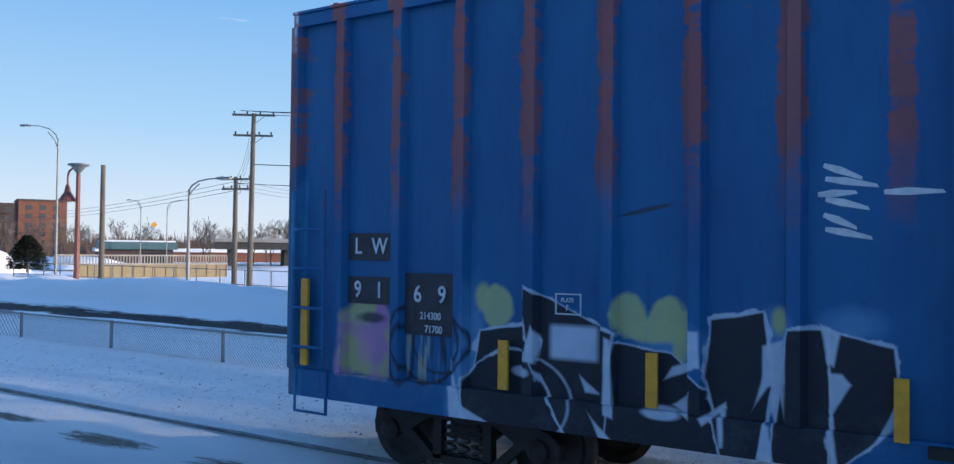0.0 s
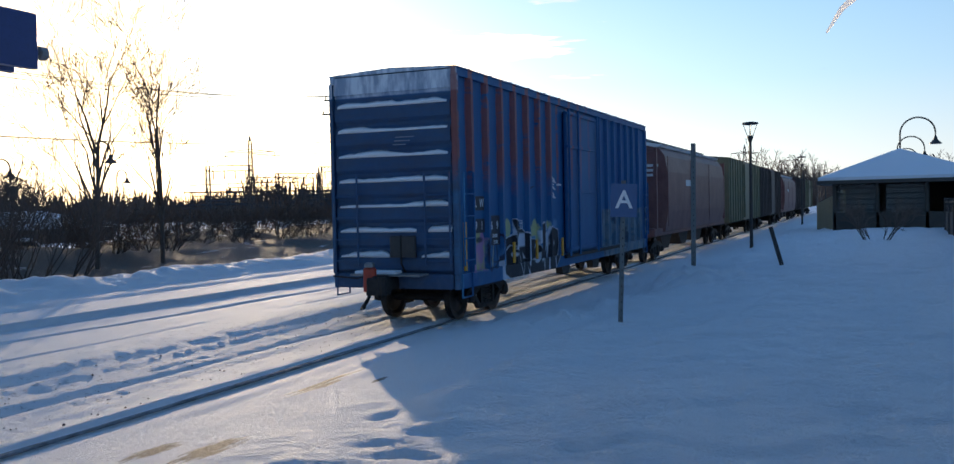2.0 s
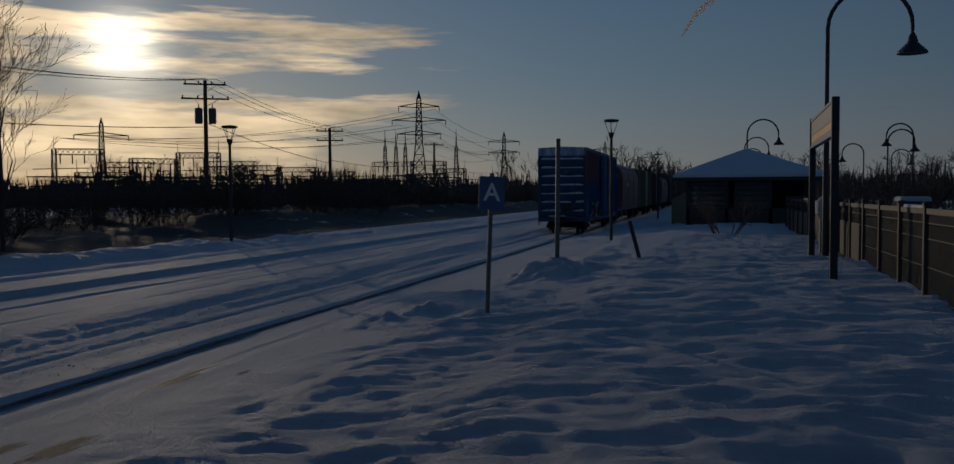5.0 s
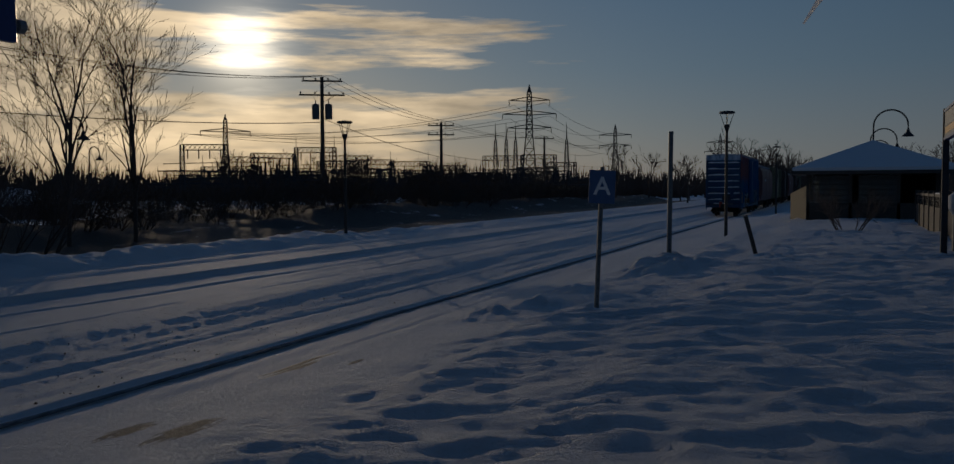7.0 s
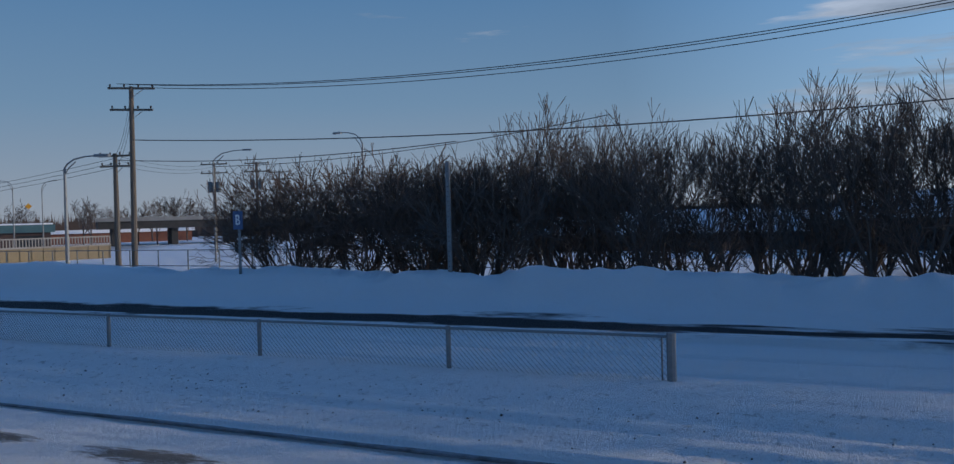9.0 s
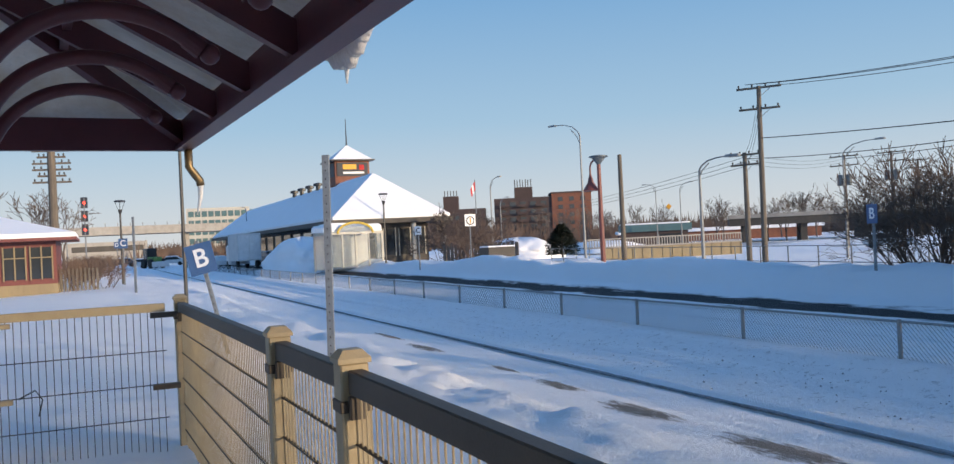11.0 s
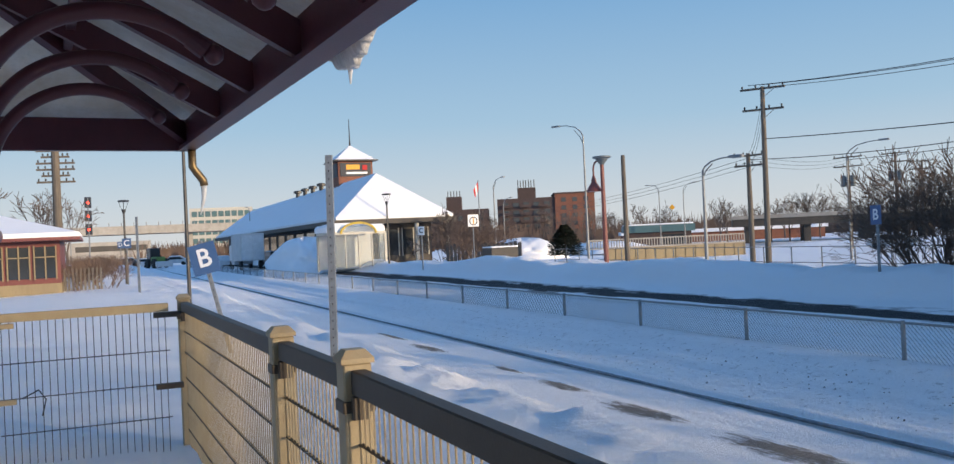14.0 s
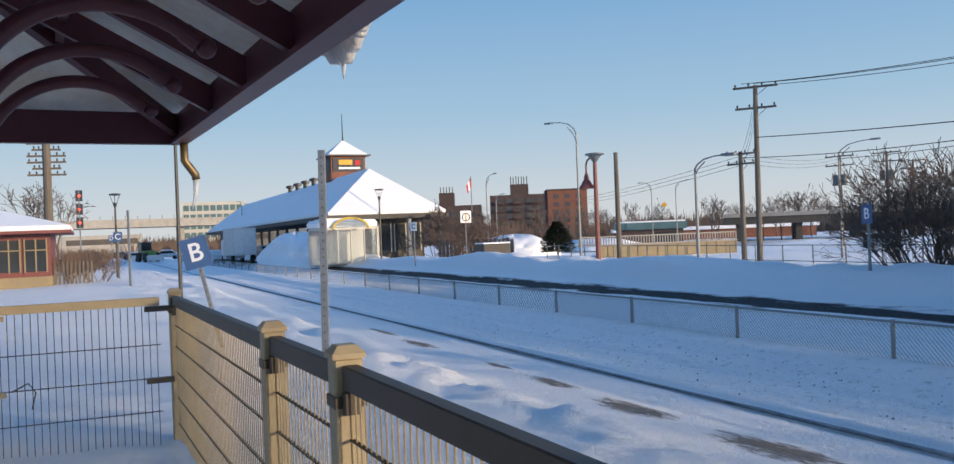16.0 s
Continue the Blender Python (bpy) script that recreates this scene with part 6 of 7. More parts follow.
def fir():
    t = thing("fir_tree", "small dark bushy evergreen in the snow", "evergreen", "", pose(-78, 43, 0.2))
    part("trunk", Mesh().tube([(0, 0, -0.3), (0, 0, 2.6)], [0.1, 0.03], 6), "bark", t)
    rng = random.Random(2)
    me = Mesh()
    for i in range(4200):
        z = rng.uniform(0.0, 3.0)
        rr = 1.75 * (1 - (z / 3.1) ** 2.2) * rng.uniform(0.35, 1.0)
        a = rng.uniform(0, 6.283)
        c = Vector((rr * math.cos(a), rr * math.sin(a), z))
        d = Vector((math.cos(a), math.sin(a), rng.uniform(-0.2, 0.5))) * 0.3
        s = Vector((-math.sin(a), math.cos(a), rng.uniform(-.4, .4))) * 0.12
        me.v += [c - s, c + s, c + d]
        me.f.append((len(me.v) - 3, len(me.v) - 2, len(me.v) - 1))
    part("needles", me, "needle", t)


fir()


# ---- tan fence and gate by the waiting shelter ----
def post_mesh(h):
    return Mesh().box(-0.05, -0.05, -0.4, 0.05, 0.05, h - 0.03, 0.006)


def near_fence():
    zt = 1.94
    t = thing("shelter_fence", "tan steel fence with wire panels and a dark top rail", "fence")
    spots = [(-8.0, 0.635), (-4.08, 0.743), (-2.96, 0.783), (-0.3, 0.84)]
    for x, y in spots:
        p = part("fence_post", Mesh().box(x - 0.05, y - 0.05, 0.2, x + 0.05, y + 0.05, zt - 0.045, 0.006), "tan", t)
        c = Mesh().add([(x + a * s, y + b * s, z) for s, z in ((0.058, zt - 0.045), (0.058, zt - 0.028), (0.034, zt)) for a, b in ((-1, -1), (1, -1), (1, 1), (-1, 1))],
                       [(3, 2, 1, 0), (8, 9, 10, 11)] + [(r + i, r + (i + 1) % 4, r + 4 + (i + 1) % 4, r + 4 + i) for r in (0, 4) for i in range(4)])
        part("post_cap", c, "tan", p)
        part("clamp", Mesh().box(x - 0.057, y - 0.057, zt - 0.21, x + 0.057, y + 0.057, zt - 0.17, 0.004), "brown_rail", p)
        part("clamp_bolt", Mesh().box(x + 0.055, y - 0.03, zt - 0.23, x + 0.085, y + 0.03, zt - 0.15, 0.006), "brown_rail", p)
    for (x0, y0), (x1, y1), mat in zip(spots, spots[1:], ("brown_rail", "brown_rail", "brown_rail")):
        d = Vector((x1 - x0, y1 - y0, 0))
        L, a = d.length, math.atan2(d.y, d.x)
        m = Matrix.Translation((x0, y0, 0)) @ Matrix.Rotation(a, 4, "Z")
        part("top_rail", Mesh().box(0.055, -0.028, zt - 0.145, L - 0.055, 0.028, zt - 0.065, 0.005, m=m), mat, t)
        n = int(L / 0.052)
        for i in range(1, n):
            x = L * i / n
            part("upright_wire", Mesh().tube([m @ Vector((x, 0, 0.55)), m @ Vector((x, 0, zt - 0.14))], 0.0035, 5), "tan", t)
        for z in (0.78, 1.0, 1.22, 1.44, 1.62):
            part("cross_wire", Mesh().tube([m @ Vector((0.05, 0.006, z)), m @ Vector((L - 0.05, 0.006, z))], 0.004, 5), "brown_rail", t)
            part("cross_wire", Mesh().tube([m @ Vector((0.05, -0.006, z)), m @ Vector((L - 0.05, -0.006, z))], 0.004, 5), "brown_rail", t)
    for x in (-2.33, -2.13):  # loops of a bent wire behind the near panel
        part("bent_wire", Mesh().tube([(x, 0.83, 1.1), (x + 0.01, 0.83, 1.55), (x + 0.06, 0.83, 1.64), (x + 0.11, 0.83, 1.62)], 0.007, 6), "brass", t)


near_fence()


def near_gate():
    zt = 1.94
    t = thing("wire_gate", "tan wire gate with snow behind it, closed", "gate")
    x = -7.85
    part("gate_post", Mesh().box(x - 0.05, -0.90, 0.2, x + 0.05, -0.80, zt - 0.02, 0.006), "tan", t)
    part("top_bar", Mesh().box(x - 0.025, -0.78, zt - 0.13, x + 0.025, 0.50, zt - 0.06, 0.005), "tan", t)
    for i in range(23):
        y = -0.75 + 1.22 * i / 22
        part("upright_wire", Mesh().tube([(x, y, 0.55), (x, y, zt - 0.12)], 0.0035, 5), "brown_rail", t)
    for z in (0.62, 0.92, 1.2, 1.48):
        part("cross_wire", Mesh().tube([(x - 0.006, -0.78, z), (x - 0.006, 0.5, z)], 0.0045, 5), "brown_rail", t)
    for z in (zt - 0.16, 1.18):
        part("hinge", Mesh().box(x - 0.03, 0.38, z - 0.02, x + 0.03, 0.60, z + 0.025, 0.006), "brown_rail", t)
        part("latch", Mesh().box(x - 0.03, -0.86, z - 0.02, x + 0.03, -0.66, z + 0.02, 0.006), "tan", t)
    part("twist_tie", Mesh().tube([(x + 0.01, -0.62, 1.2), (x + 0.03, -0.5, 1.26), (x + 0.02, -0.45, 1.18), (x + 0.02, -0.48, 1.05)], 0.006, 5), "wire", t)


near_gate()


# ---- canopy over the waiting place ----
def canopy():
    m = Matrix.Translation((-7.15, 0.695, 3.08)) @ Matrix.Rotation(radians(3.6), 4, "Z")  # x along the front edge, -y to the back
    t = thing("canopy", "plum painted steel canopy with arched braces and a stained deck", "canopy", m=m)
    L, D, R = 9.0, 3.2, 0.85
    part("front_fascia", Mesh().box(0, -0.07, 0.0, L, 0.0, 0.24, 0.01).box(0, -0.12, 0.0, L, -0.07, 0.03), "purple", t)
    part("back_fascia", Mesh().box(0, -D, 0.0, L, -D + 0.07, 0.24, 0.01), "purple", t)
    part("end_fascia", Mesh().box(0.0, -D + 0.07, 0.0, 0.07, -0.07, 0.24, 0.01), "purple", t)
    part("far_fascia", Mesh().box(L - 0.07, -D + 0.07, 0.0, L, -0.07, 0.24, 0.01), "purple", t)

    def beam(p, q, w, h, name="rafter"):
        p, q = Vector(p), Vector(q)
        d = (q - p).normalized()
        s = d.cross(Vector((0, 0, 1))).normalized() * w / 2
        u = Vector((0, 0, h))
        v = [p - s, p + s, p + s + u, p - s + u, q - s, q + s, q + s + u, q - s + u]
        part(name, Mesh().add(v, [(0, 1, 2, 3), (7, 6, 5, 4), (0, 4, 5, 1), (1, 5, 6, 2), (2, 6, 7, 3), (3, 7, 4, 0)]), "purple", t)
    mid = -D / 2
    beam((0.05, -0.05, 0.04), (1.6, mid, R), 0.07, 0.14, "hip_rafter")
    beam((0.05, -D + 0.05, 0.04), (1.6, mid, R), 0.07, 0.14, "hip_rafter")
    beam((1.6, mid, R), (L - 1.6, mid, R), 0.08, 0.16, "ridge_beam")
    for i in range(8):
        x = 1.47 + 0.93 * i
        f = min(1, x / 1.6)
        for y0, y1 in ((-0.06, -0.06 + (mid + 0.06) * f), (-D + 0.06, -D + 0.06 + (D / 2 - 0.06) * f)):
            beam((x, y0, 0.03), (x, y1, 0.03 + (R - 0.03) * f), 0.06, 0.17)
    for y in (-0.9, -D + 0.9):
        z = 0.05 + (R - 0.05) * (min(-y, D + y) / (D / 2)) - 0.02
        beam((0.6, y, z + 0.06), (L - 0.6, y, z + 0.06), 0.05, 0.07, "purlin")
    # deck
    v = [(-0.08, 0.06, 0.26), (L + 0.08, 0.06, 0.26), (L + 0.08, -D - 0.06, 0.26), (-0.08, -D - 0.06, 0.26), (1.6, mid, R + 0.2), (L - 1.6, mid, R + 0.2)]
    v += [(a, b, c + 0.05) for a, b, c in v]
    f = [(0, 4, 5, 1), (2, 5, 4, 3), (1, 5, 2), (3, 4, 0)]
    part("deck", Mesh().add(v, [tuple(reversed(q)) for q in f] + [tuple(i + 6 for i in q) for q in f]), "soffit", t, "stained white roof deck with rust")
    part("roof_snow", Mesh().add([(a, b, c + 0.06 + (0.10 if c < 0.5 else 0.16)) for a, b, c in v[:6]] + [(a, b, c + 0.055) for a, b, c in v[:6]], [(0, 4, 5, 1), (2, 5, 4, 3), (1, 5, 2), (3, 4, 0)] + [(6, 0, 1, 7), (7, 1, 2, 8), (8, 2, 3, 9), (9, 3, 0, 6)]), "snow", t)
    # arched tube braces with ball ends
    for i in range(4):
        x = 1.56 + 0.9 * i
        arc = [(x, -0.83 + 0.515 * math.sin(w), -0.325 + 0.515 * math.cos(w)) for w in (0.70 - 2.27 * j / 26 for j in range(27))] + [(x, -1.345, -0.62)]
        b = part("arch_brace", Mesh().tube(arc, 0.037, 14), "purple", t, smooth=True)
        part("collar", Mesh().tube([arc[1], (x, arc[0][1] + 0.025, arc[0][2] - 0.02)], 0.043, 14), "purple", b)
        part("ball_end", Mesh().lathe([(0.008, -0.044), (0.022, -0.038), (0.038, -0.022), (0.044, 0), (0.038, 0.022), (0.022, 0.038), (0.008, 0.044)], 16, m=Matrix.Translation((x, -0.445, 0.035))), "purple", b, smooth=True)
    part("bearer", Mesh().tube([(1.4, -1.345, -0.64), (4.7, -1.345, -0.64)], 0.05, 10), "purple", t)
    part("bearer_column", Mesh().tube([(4.6, -1.345, -2.6), (4.6, -1.345, -0.6)], 0.05, 10), "purple", t)
    for x in (4.6, 8.4):
        part("column", Mesh().tube([(x, -D + 0.5, -2.6), (x, -D + 0.5, 0.3)], 0.06, 10), "purple", t)
    # rain pipe at the corner
    part("rain_pipe", Mesh().tube([(0.10, -0.03, 0.02), (0.10, -0.03, -0.13), (0.10, -0.005, -0.165), (0.10, 0.045, -0.235), (0.10, 0.05, -0.275)], 0.031, 12), "brass", t, "short brass spout", smooth=True)
    part("icicle", Mesh().tube([(0.10, 0.05, -0.26), (0.10, 0.045, -0.37), (0.10, 0.015, -0.50)], [0.024, 0.017, 0.004], 6), "ice", t, smooth=True)
    rng = random.Random(4)
    me = Mesh()
    for i in range(26):
        x = 3.2 + i * 0.035
        h = 0.05 + 0.17 * math.exp(-((i - 7) / 8) ** 2) * rng.uniform(0.85, 1.05)
        me.tube([(x, 0.10, 0.22), (x, 0.12, 0.20 - h * 0.55), (x + rng.uniform(-.015, .015), 0.12, 0.2 - h)], [0.07, 0.06, 0.025], 7)
    me.tube([(3.44, 0.12, 0.02), (3.44, 0.12, -0.03), (3.435, 0.12, -0.08)], [0.018, 0.01, 0.003], 6)
    part("ice_fringe", me, "ice", t, "clump of hanging ice", smooth=True)


canopy()


# ---- buildings ----
def hip_roof(x0, y0, x1, y1, z0, rise, over, thick=0.35):
    """Hipped roof as a closed shape; the ridge runs the long way."""
    x0, y0, x1, y1 = x0 - over, y0 - over, x1 + over, y1 + over
    w = min(x1 - x0, y1 - y0) / 2
    if x1 - x0 >= y1 - y0:
        r = [(x0 + w, (y0 + y1) / 2), (x1 - w, (y0 + y1) / 2)]
        f = [(0, 1, 5, 4), (2, 3, 4, 5), (1, 2, 5), (3, 0, 4)]
    else:
        r = [((x0 + x1) / 2, y0 + w), ((x0 + x1) / 2, y1 - w)]
        f = [(1, 2, 5, 4), (3, 0, 4, 5), (0, 1, 4), (2, 3, 5)]
    v = [(x0, y0, z0 + thick), (x1, y0, z0 + thick), (x1, y1, z0 + thick), (x0, y1, z0 + thick)] + [(a, b, z0 + thick + rise) for a, b in r]
    v += [(x0, y0, z0), (x1, y0, z0), (x1, y1, z0), (x0, y1, z0)]
    f += [(6, 7, 1, 0), (7, 8, 2, 1), (8, 9, 3, 2), (9, 6, 0, 3), (9, 8, 7, 6)]
    return Mesh().add(v, f)


def station():
    t = thing("station_building", "long low station with a snow-covered hipped roof and brick tower", "station")
    part("wall", Mesh().box(-150, 19.5, 0.2, -72, 26.5, 4.3), "station_dark", t)
    part("fascia", Mesh().box(-152, 17.5, 3.9, -70.2, 28.2, 4.3), "station_dark", t)
    r = part("roof", hip_roof(-152, 17.7, -70.4, 28.0, 4.25, 4.0, 0.0, 0.3), "snow", t, "smooth snow on the roof")
    for i in range(5):
        x = -92 - i * 4.2
        part("roof_vent", Mesh().lathe([(0.25, 8.9), (0.25, 9.35), (0.5, 9.4), (0.5, 9.65), (0.2, 9.75)], 10, m=Matrix.Translation((x, 22.7, -0.5))), "lamp_dark", r)
    tw = part("tower", Mesh().box(-90.8, 22.4, 6.5, -87.2, 26.0, 10.9), "brick", t, "red brick clock tower")
    part("tower_eave", Mesh().box(-91.3, 21.9, 10.78, -86.7, 26.5, 10.9), "lamp_dark", tw)
    part("tower_roof", Mesh().add([(-91.1, 22.1, 10.9), (-86.9, 22.1, 10.9), (-86.9, 26.3, 10.9), (-91.1, 26.3, 10.9), (-89, 24.2, 12.6)], [(0, 1, 4), (1, 2, 4), (2, 3, 4), (3, 0, 4), (3, 2, 1, 0)]), "snow", tw)
    part("spire", Mesh().tube([(-89, 24.2, 12.4), (-89, 24.2, 13.2), (-89, 24.2, 15.3)], [0.1, 0.06, 0.03], 6), "lamp_dark", tw)
    part("sign_panel", Mesh().box(-87.19, 22.6, 9.2, -87.1, 25.8, 10.6).box(-90.6, 22.32, 9.2, -87.4, 22.4, 10.6), "black_paint", tw)
    part("logo_patch", Mesh().box(-87.09, 23.2, 9.9, -87.05, 24.6, 10.4), "yellow", tw)
    part("logo_patch", Mesh().box(-87.09, 24.9, 9.85, -87.05, 25.4, 10.35), "flag_red", tw)
    part("logo_bar", Mesh().box(-87.09, 23.2, 9.45, -87.05, 25.4, 9.65), "letter", tw)
    for i in range(5):
        y = 19.8 + i * 1.35
        w = part("window", Mesh().box(-72.0, y, 1.2, -71.93, y + 0.95, 3.4), "glass", t)
        part("frame", Mesh().box(-71.97, y - 0.08, 1.1, -71.9, y, 3.5).box(-71.97, y + 0.95, 1.1, -71.9, y + 1.03, 3.5), "cream", w)
    for i in range(14):
        x = -75.5 - i * 5.2
        part("bay", Mesh().box(x - 3.6, 19.4, 1.0, x, 19.5, 3.6), "glass", t)
    for y in (18.2, 21.4, 24.6, 27.4):
        part("column", Mesh().box(-70.9, y, 0.2, -70.6, y + 0.3, 4.0), "cream", t)


station()


def bus_shelter():
    t = thing("glass_shelter", "cream glazed platform shelter with a yellow arch", "shelter", m=pose(-60.5, 14.7, 0.4, 0, 0, 8))
    part("frame", Mesh().box(0, 0, 0, 0.12, 0.12, 2.7).box(0, 4.2, 0, 0.12, 4.32, 2.7).box(-2.6, 0, 0, -2.48, 0.12, 2.7).box(0, 0, 2.6, 0.12, 4.32, 2.75).box(-2.6, 0, 2.6, 0.12, 0.12, 2.75), "cream", t)
    for i in range(4):
        part("pane", Mesh().box(0.03, 0.15 + i * 1.02, 0.3, 0.08, 1.1 + i * 1.02, 2.55), "clear", t)
        part("mullion", Mesh().box(0.0, 1.1 + i * 1.02, 0.2, 0.12, 1.17 + i * 1.02, 2.6), "cream", t)
    part("back_wall", Mesh().box(-2.6, 0.15, 0.1, -2.5, 4.3, 3.2), "white_wall", t)
    arc = [(0.14, 2.15 + 1.35 * math.cos(a), 2.65 + 0.75 * math.sin(a)) for a in (math.pi * i / 14 for i in range(15))]
    part("arch", Mesh().tube(arc, 0.09, 6), "fascia_yellow", t, "yellow arched trim")
    v = [(0.05, 2.15 + 1.3 * math.cos(math.pi * i / 14), 2.65 + 0.7 * math.sin(math.pi * i / 14)) for i in range(15)]
    part("arch_glass", Mesh().add(v, [tuple(range(15))]), "clear", t)
    part("roof_snow", Mesh().box(-2.8, -0.1, 2.78, -0.1, 4.4, 3.3, 0.2), "snow", t)


bus_shelter()


def white_annex():
    t = thing("white_annex", "small white clapboard hut with snow on top", "hut", m=pose(-67.5, 16.0, 0.3))
    part("wall", Mesh().box(0, 0, 0, 3.4, 2.2, 3.3), "white_wall", t)
    for i in range(14):
        part("board_seam", Mesh().box(3.4, 0.05 + i * 0.155, 0.1, 3.43, 0.15 + i * 0.155, 3.2), "white_wall", t)
    part("roof", Mesh().box(-0.2, -0.2, 3.3, 3.6, 2.4, 3.6, 0.12), "snow", t)


white_annex()


def ticket_hut():
    t = thing("platform_hut", "old red and tan wooden platform hut with a snowy roof", "hut", m=pose(-45.0, -1.75, 0.4))
    part("wall", Mesh().box(-6, -7, 0, 0, 0, 2.9), "lamp_red", t)
    part("skirt", Mesh().box(-6.03, -7.03, 0, 0.03, 0.03, 0.75), "ochre_wall", t)
    part("roof", hip_roof(-6, -7, 0, 0, 2.85, 1.1, 0.85, 0.22), "snow", t)
    part("eave_board", Mesh().box(-6.9, -7.9, 2.72, 0.9, 0.9, 2.86), "lamp_red", t, "red eaves board")
    for i in range(6):
        y = -1.05 - i * 1.1
        w = part("window", Mesh().box(0.0, y, 1.0, 0.05, y + 0.85, 2.45), "glass", t)
        for yy in (y - 0.06, y + 0.40, y + 0.85):
            part("frame", Mesh().box(0.02, yy, 0.95, 0.09, yy + 0.06, 2.5), "ochre_wall", w)
        part("sill", Mesh().box(0.02, y - 0.06, 1.95, 0.09, y + 0.91, 2.0), "ochre_wall", w)
    f = thing("picket_fence", "weathered wooden fence beside the hut", "fence", m=pose(-47.5, 0.2, 0.4))
    for i in range(16):
        part("picket", Mesh().box(0.05 * i, 0.18 * i - 3.0, 0, 0.05 * i + 0.05, 0.18 * i - 2.9, 1.35), "grey_wood", f)
    part("fence_rail", Mesh().tube([(0.02, -3.0, 1.0), (0.8, 0.0, 1.0)], 0.04, 5), "grey_wood", f)


ticket_hut()


def snow_mound():
    me = Mesh()
    n, k = 56, 18
    for j in range(k):
        f = j / (k - 1)
        for i in range(n):
            a = 6.283 * i / n
            r = math.sqrt(max(0.0, 1 - f * f)) * 0.97 + 0.03
            w = 1 + 0.24 * noise.noise((math.cos(a) * 1.4, math.sin(a) * 1.4, f * 1.5)) + 0.07 * noise.noise((math.cos(a) * 5, math.sin(a) * 5, f * 5)) + 0.03 * noise.noise((math.cos(a) * 14, math.sin(a) * 14, f * 14))
            me.v.append((9 * r * w * math.cos(a), 2.6 * r * w * math.sin(a), -0.3 + 3.0 * f * (1 + 0.12 * noise.noise((math.cos(a) * 2, math.sin(a) * 2, f * 3)))))
    me.f = [(j * n + i, j * n + (i + 1) % n, j * n + n + (i + 1) % n, j * n + n + i) for j in range(k - 1) for i in range(n)]
    me.f.append(tuple(range((k - 1) * n, k * n)))
    ob = solo("snow_mound", me, "snow", "high ploughed heap of snow beside the platform", "snow mound", "snow mounds", m=pose(-74, 15.8, 0.3), smooth=True)
    for x, y, s, up in ((-95, 46.5, 0.72, 1.15), (-98, 60, 0.8, 0.6), (30, 60, 0.5, 0.5)):
        c = copy_thing(ob, pose(x, y, -0.2))
        c.scale = (s * 1.1, s * 2.4, s * up)


snow_mound()


def parked_car(x, y, rz, mat, z=0.1):
    t = thing("parked_car", "parked car with snow on the roof" if mat == "car_dark" else "pale parked car in the snowy lot", "car", "parked cars", pose(x, y, z, 0, 0, rz))
    part("body", Mesh().prism([(-2.2, 0.35), (-2.2, 0.85), (-1.3, 0.95), (-0.7, 1.45), (1.0, 1.48), (1.8, 0.95), (2.2, 0.9), (2.2, 0.35)], -0.85, 0.85), mat, t)
    part("window", Mesh().prism([(-1.15, 0.97), (-0.65, 1.38), (0.95, 1.4), (1.55, 0.97)], -0.87, 0.87), "glass", t)
    for a in (-1.4, 1.4):
        for b in (-0.8, 0.8):
            part("wheel", Mesh().tube([(a, b - 0.1, 0.32), (a, b + 0.1, 0.32)], 0.32, 12), "rubber", t)
    part("roof_snow", Mesh().box(-0.7, -0.75, 1.47, 1.0, 0.75, 1.58, 0.06), "snow", t)


for i, (x, y, rz, mat) in enumerate(((-150, 8, 80, "car_white"), (-152, 11, 80, "car_white"), (-128, 13, 5, "car_white"), (-120, 14.5, 8, "car_white"), (-165, 4, 80, "car_dark"), (-170, 7, 80, "car_white"),
                                    (-62, 70, 30, "car_white"), (-56, 74, 30, "car_dark"), (-98, 17.5, 10, "car_dark"), (24, 45, 20, "car_dark"), (30, 47, 20, "car_dark"), (33, 42, 10, "car_white"), (20, 50, 0, "car_dark"), (16, 47, 0, "car_white"))):
    parked_car(x, y, rz, mat, ground_height(x, y) - 0.02)


def box_truck():
    t = thing("box_truck", "white box truck seen from behind", "truck", m=pose(-92, 14.3, 0.2, 0, 0, 3))
    part("box", Mesh().box(-5, -1.2, 0.9, 0, 1.2, 3.7, 0.03), "white_wall", t)
    part("door", Mesh().box(0, -1.05, 1.0, 0.04, -0.03, 3.5).box(0, 0.03, 1.0, 0.04, 1.05, 3.5), "car_white", t)
    part("cab", Mesh().box(-7, -1.1, 0.5, -5.1, 1.1, 2.6, 0.2), "car_white", t)
    for a in (-6.2, -1.2):
        for b in (-1.0, 1.0):
            part("wheel", Mesh().tube([(a, b - 0.14, 0.45), (a, b + 0.14, 0.45)], 0.45, 12), "rubber", t)


box_truck()


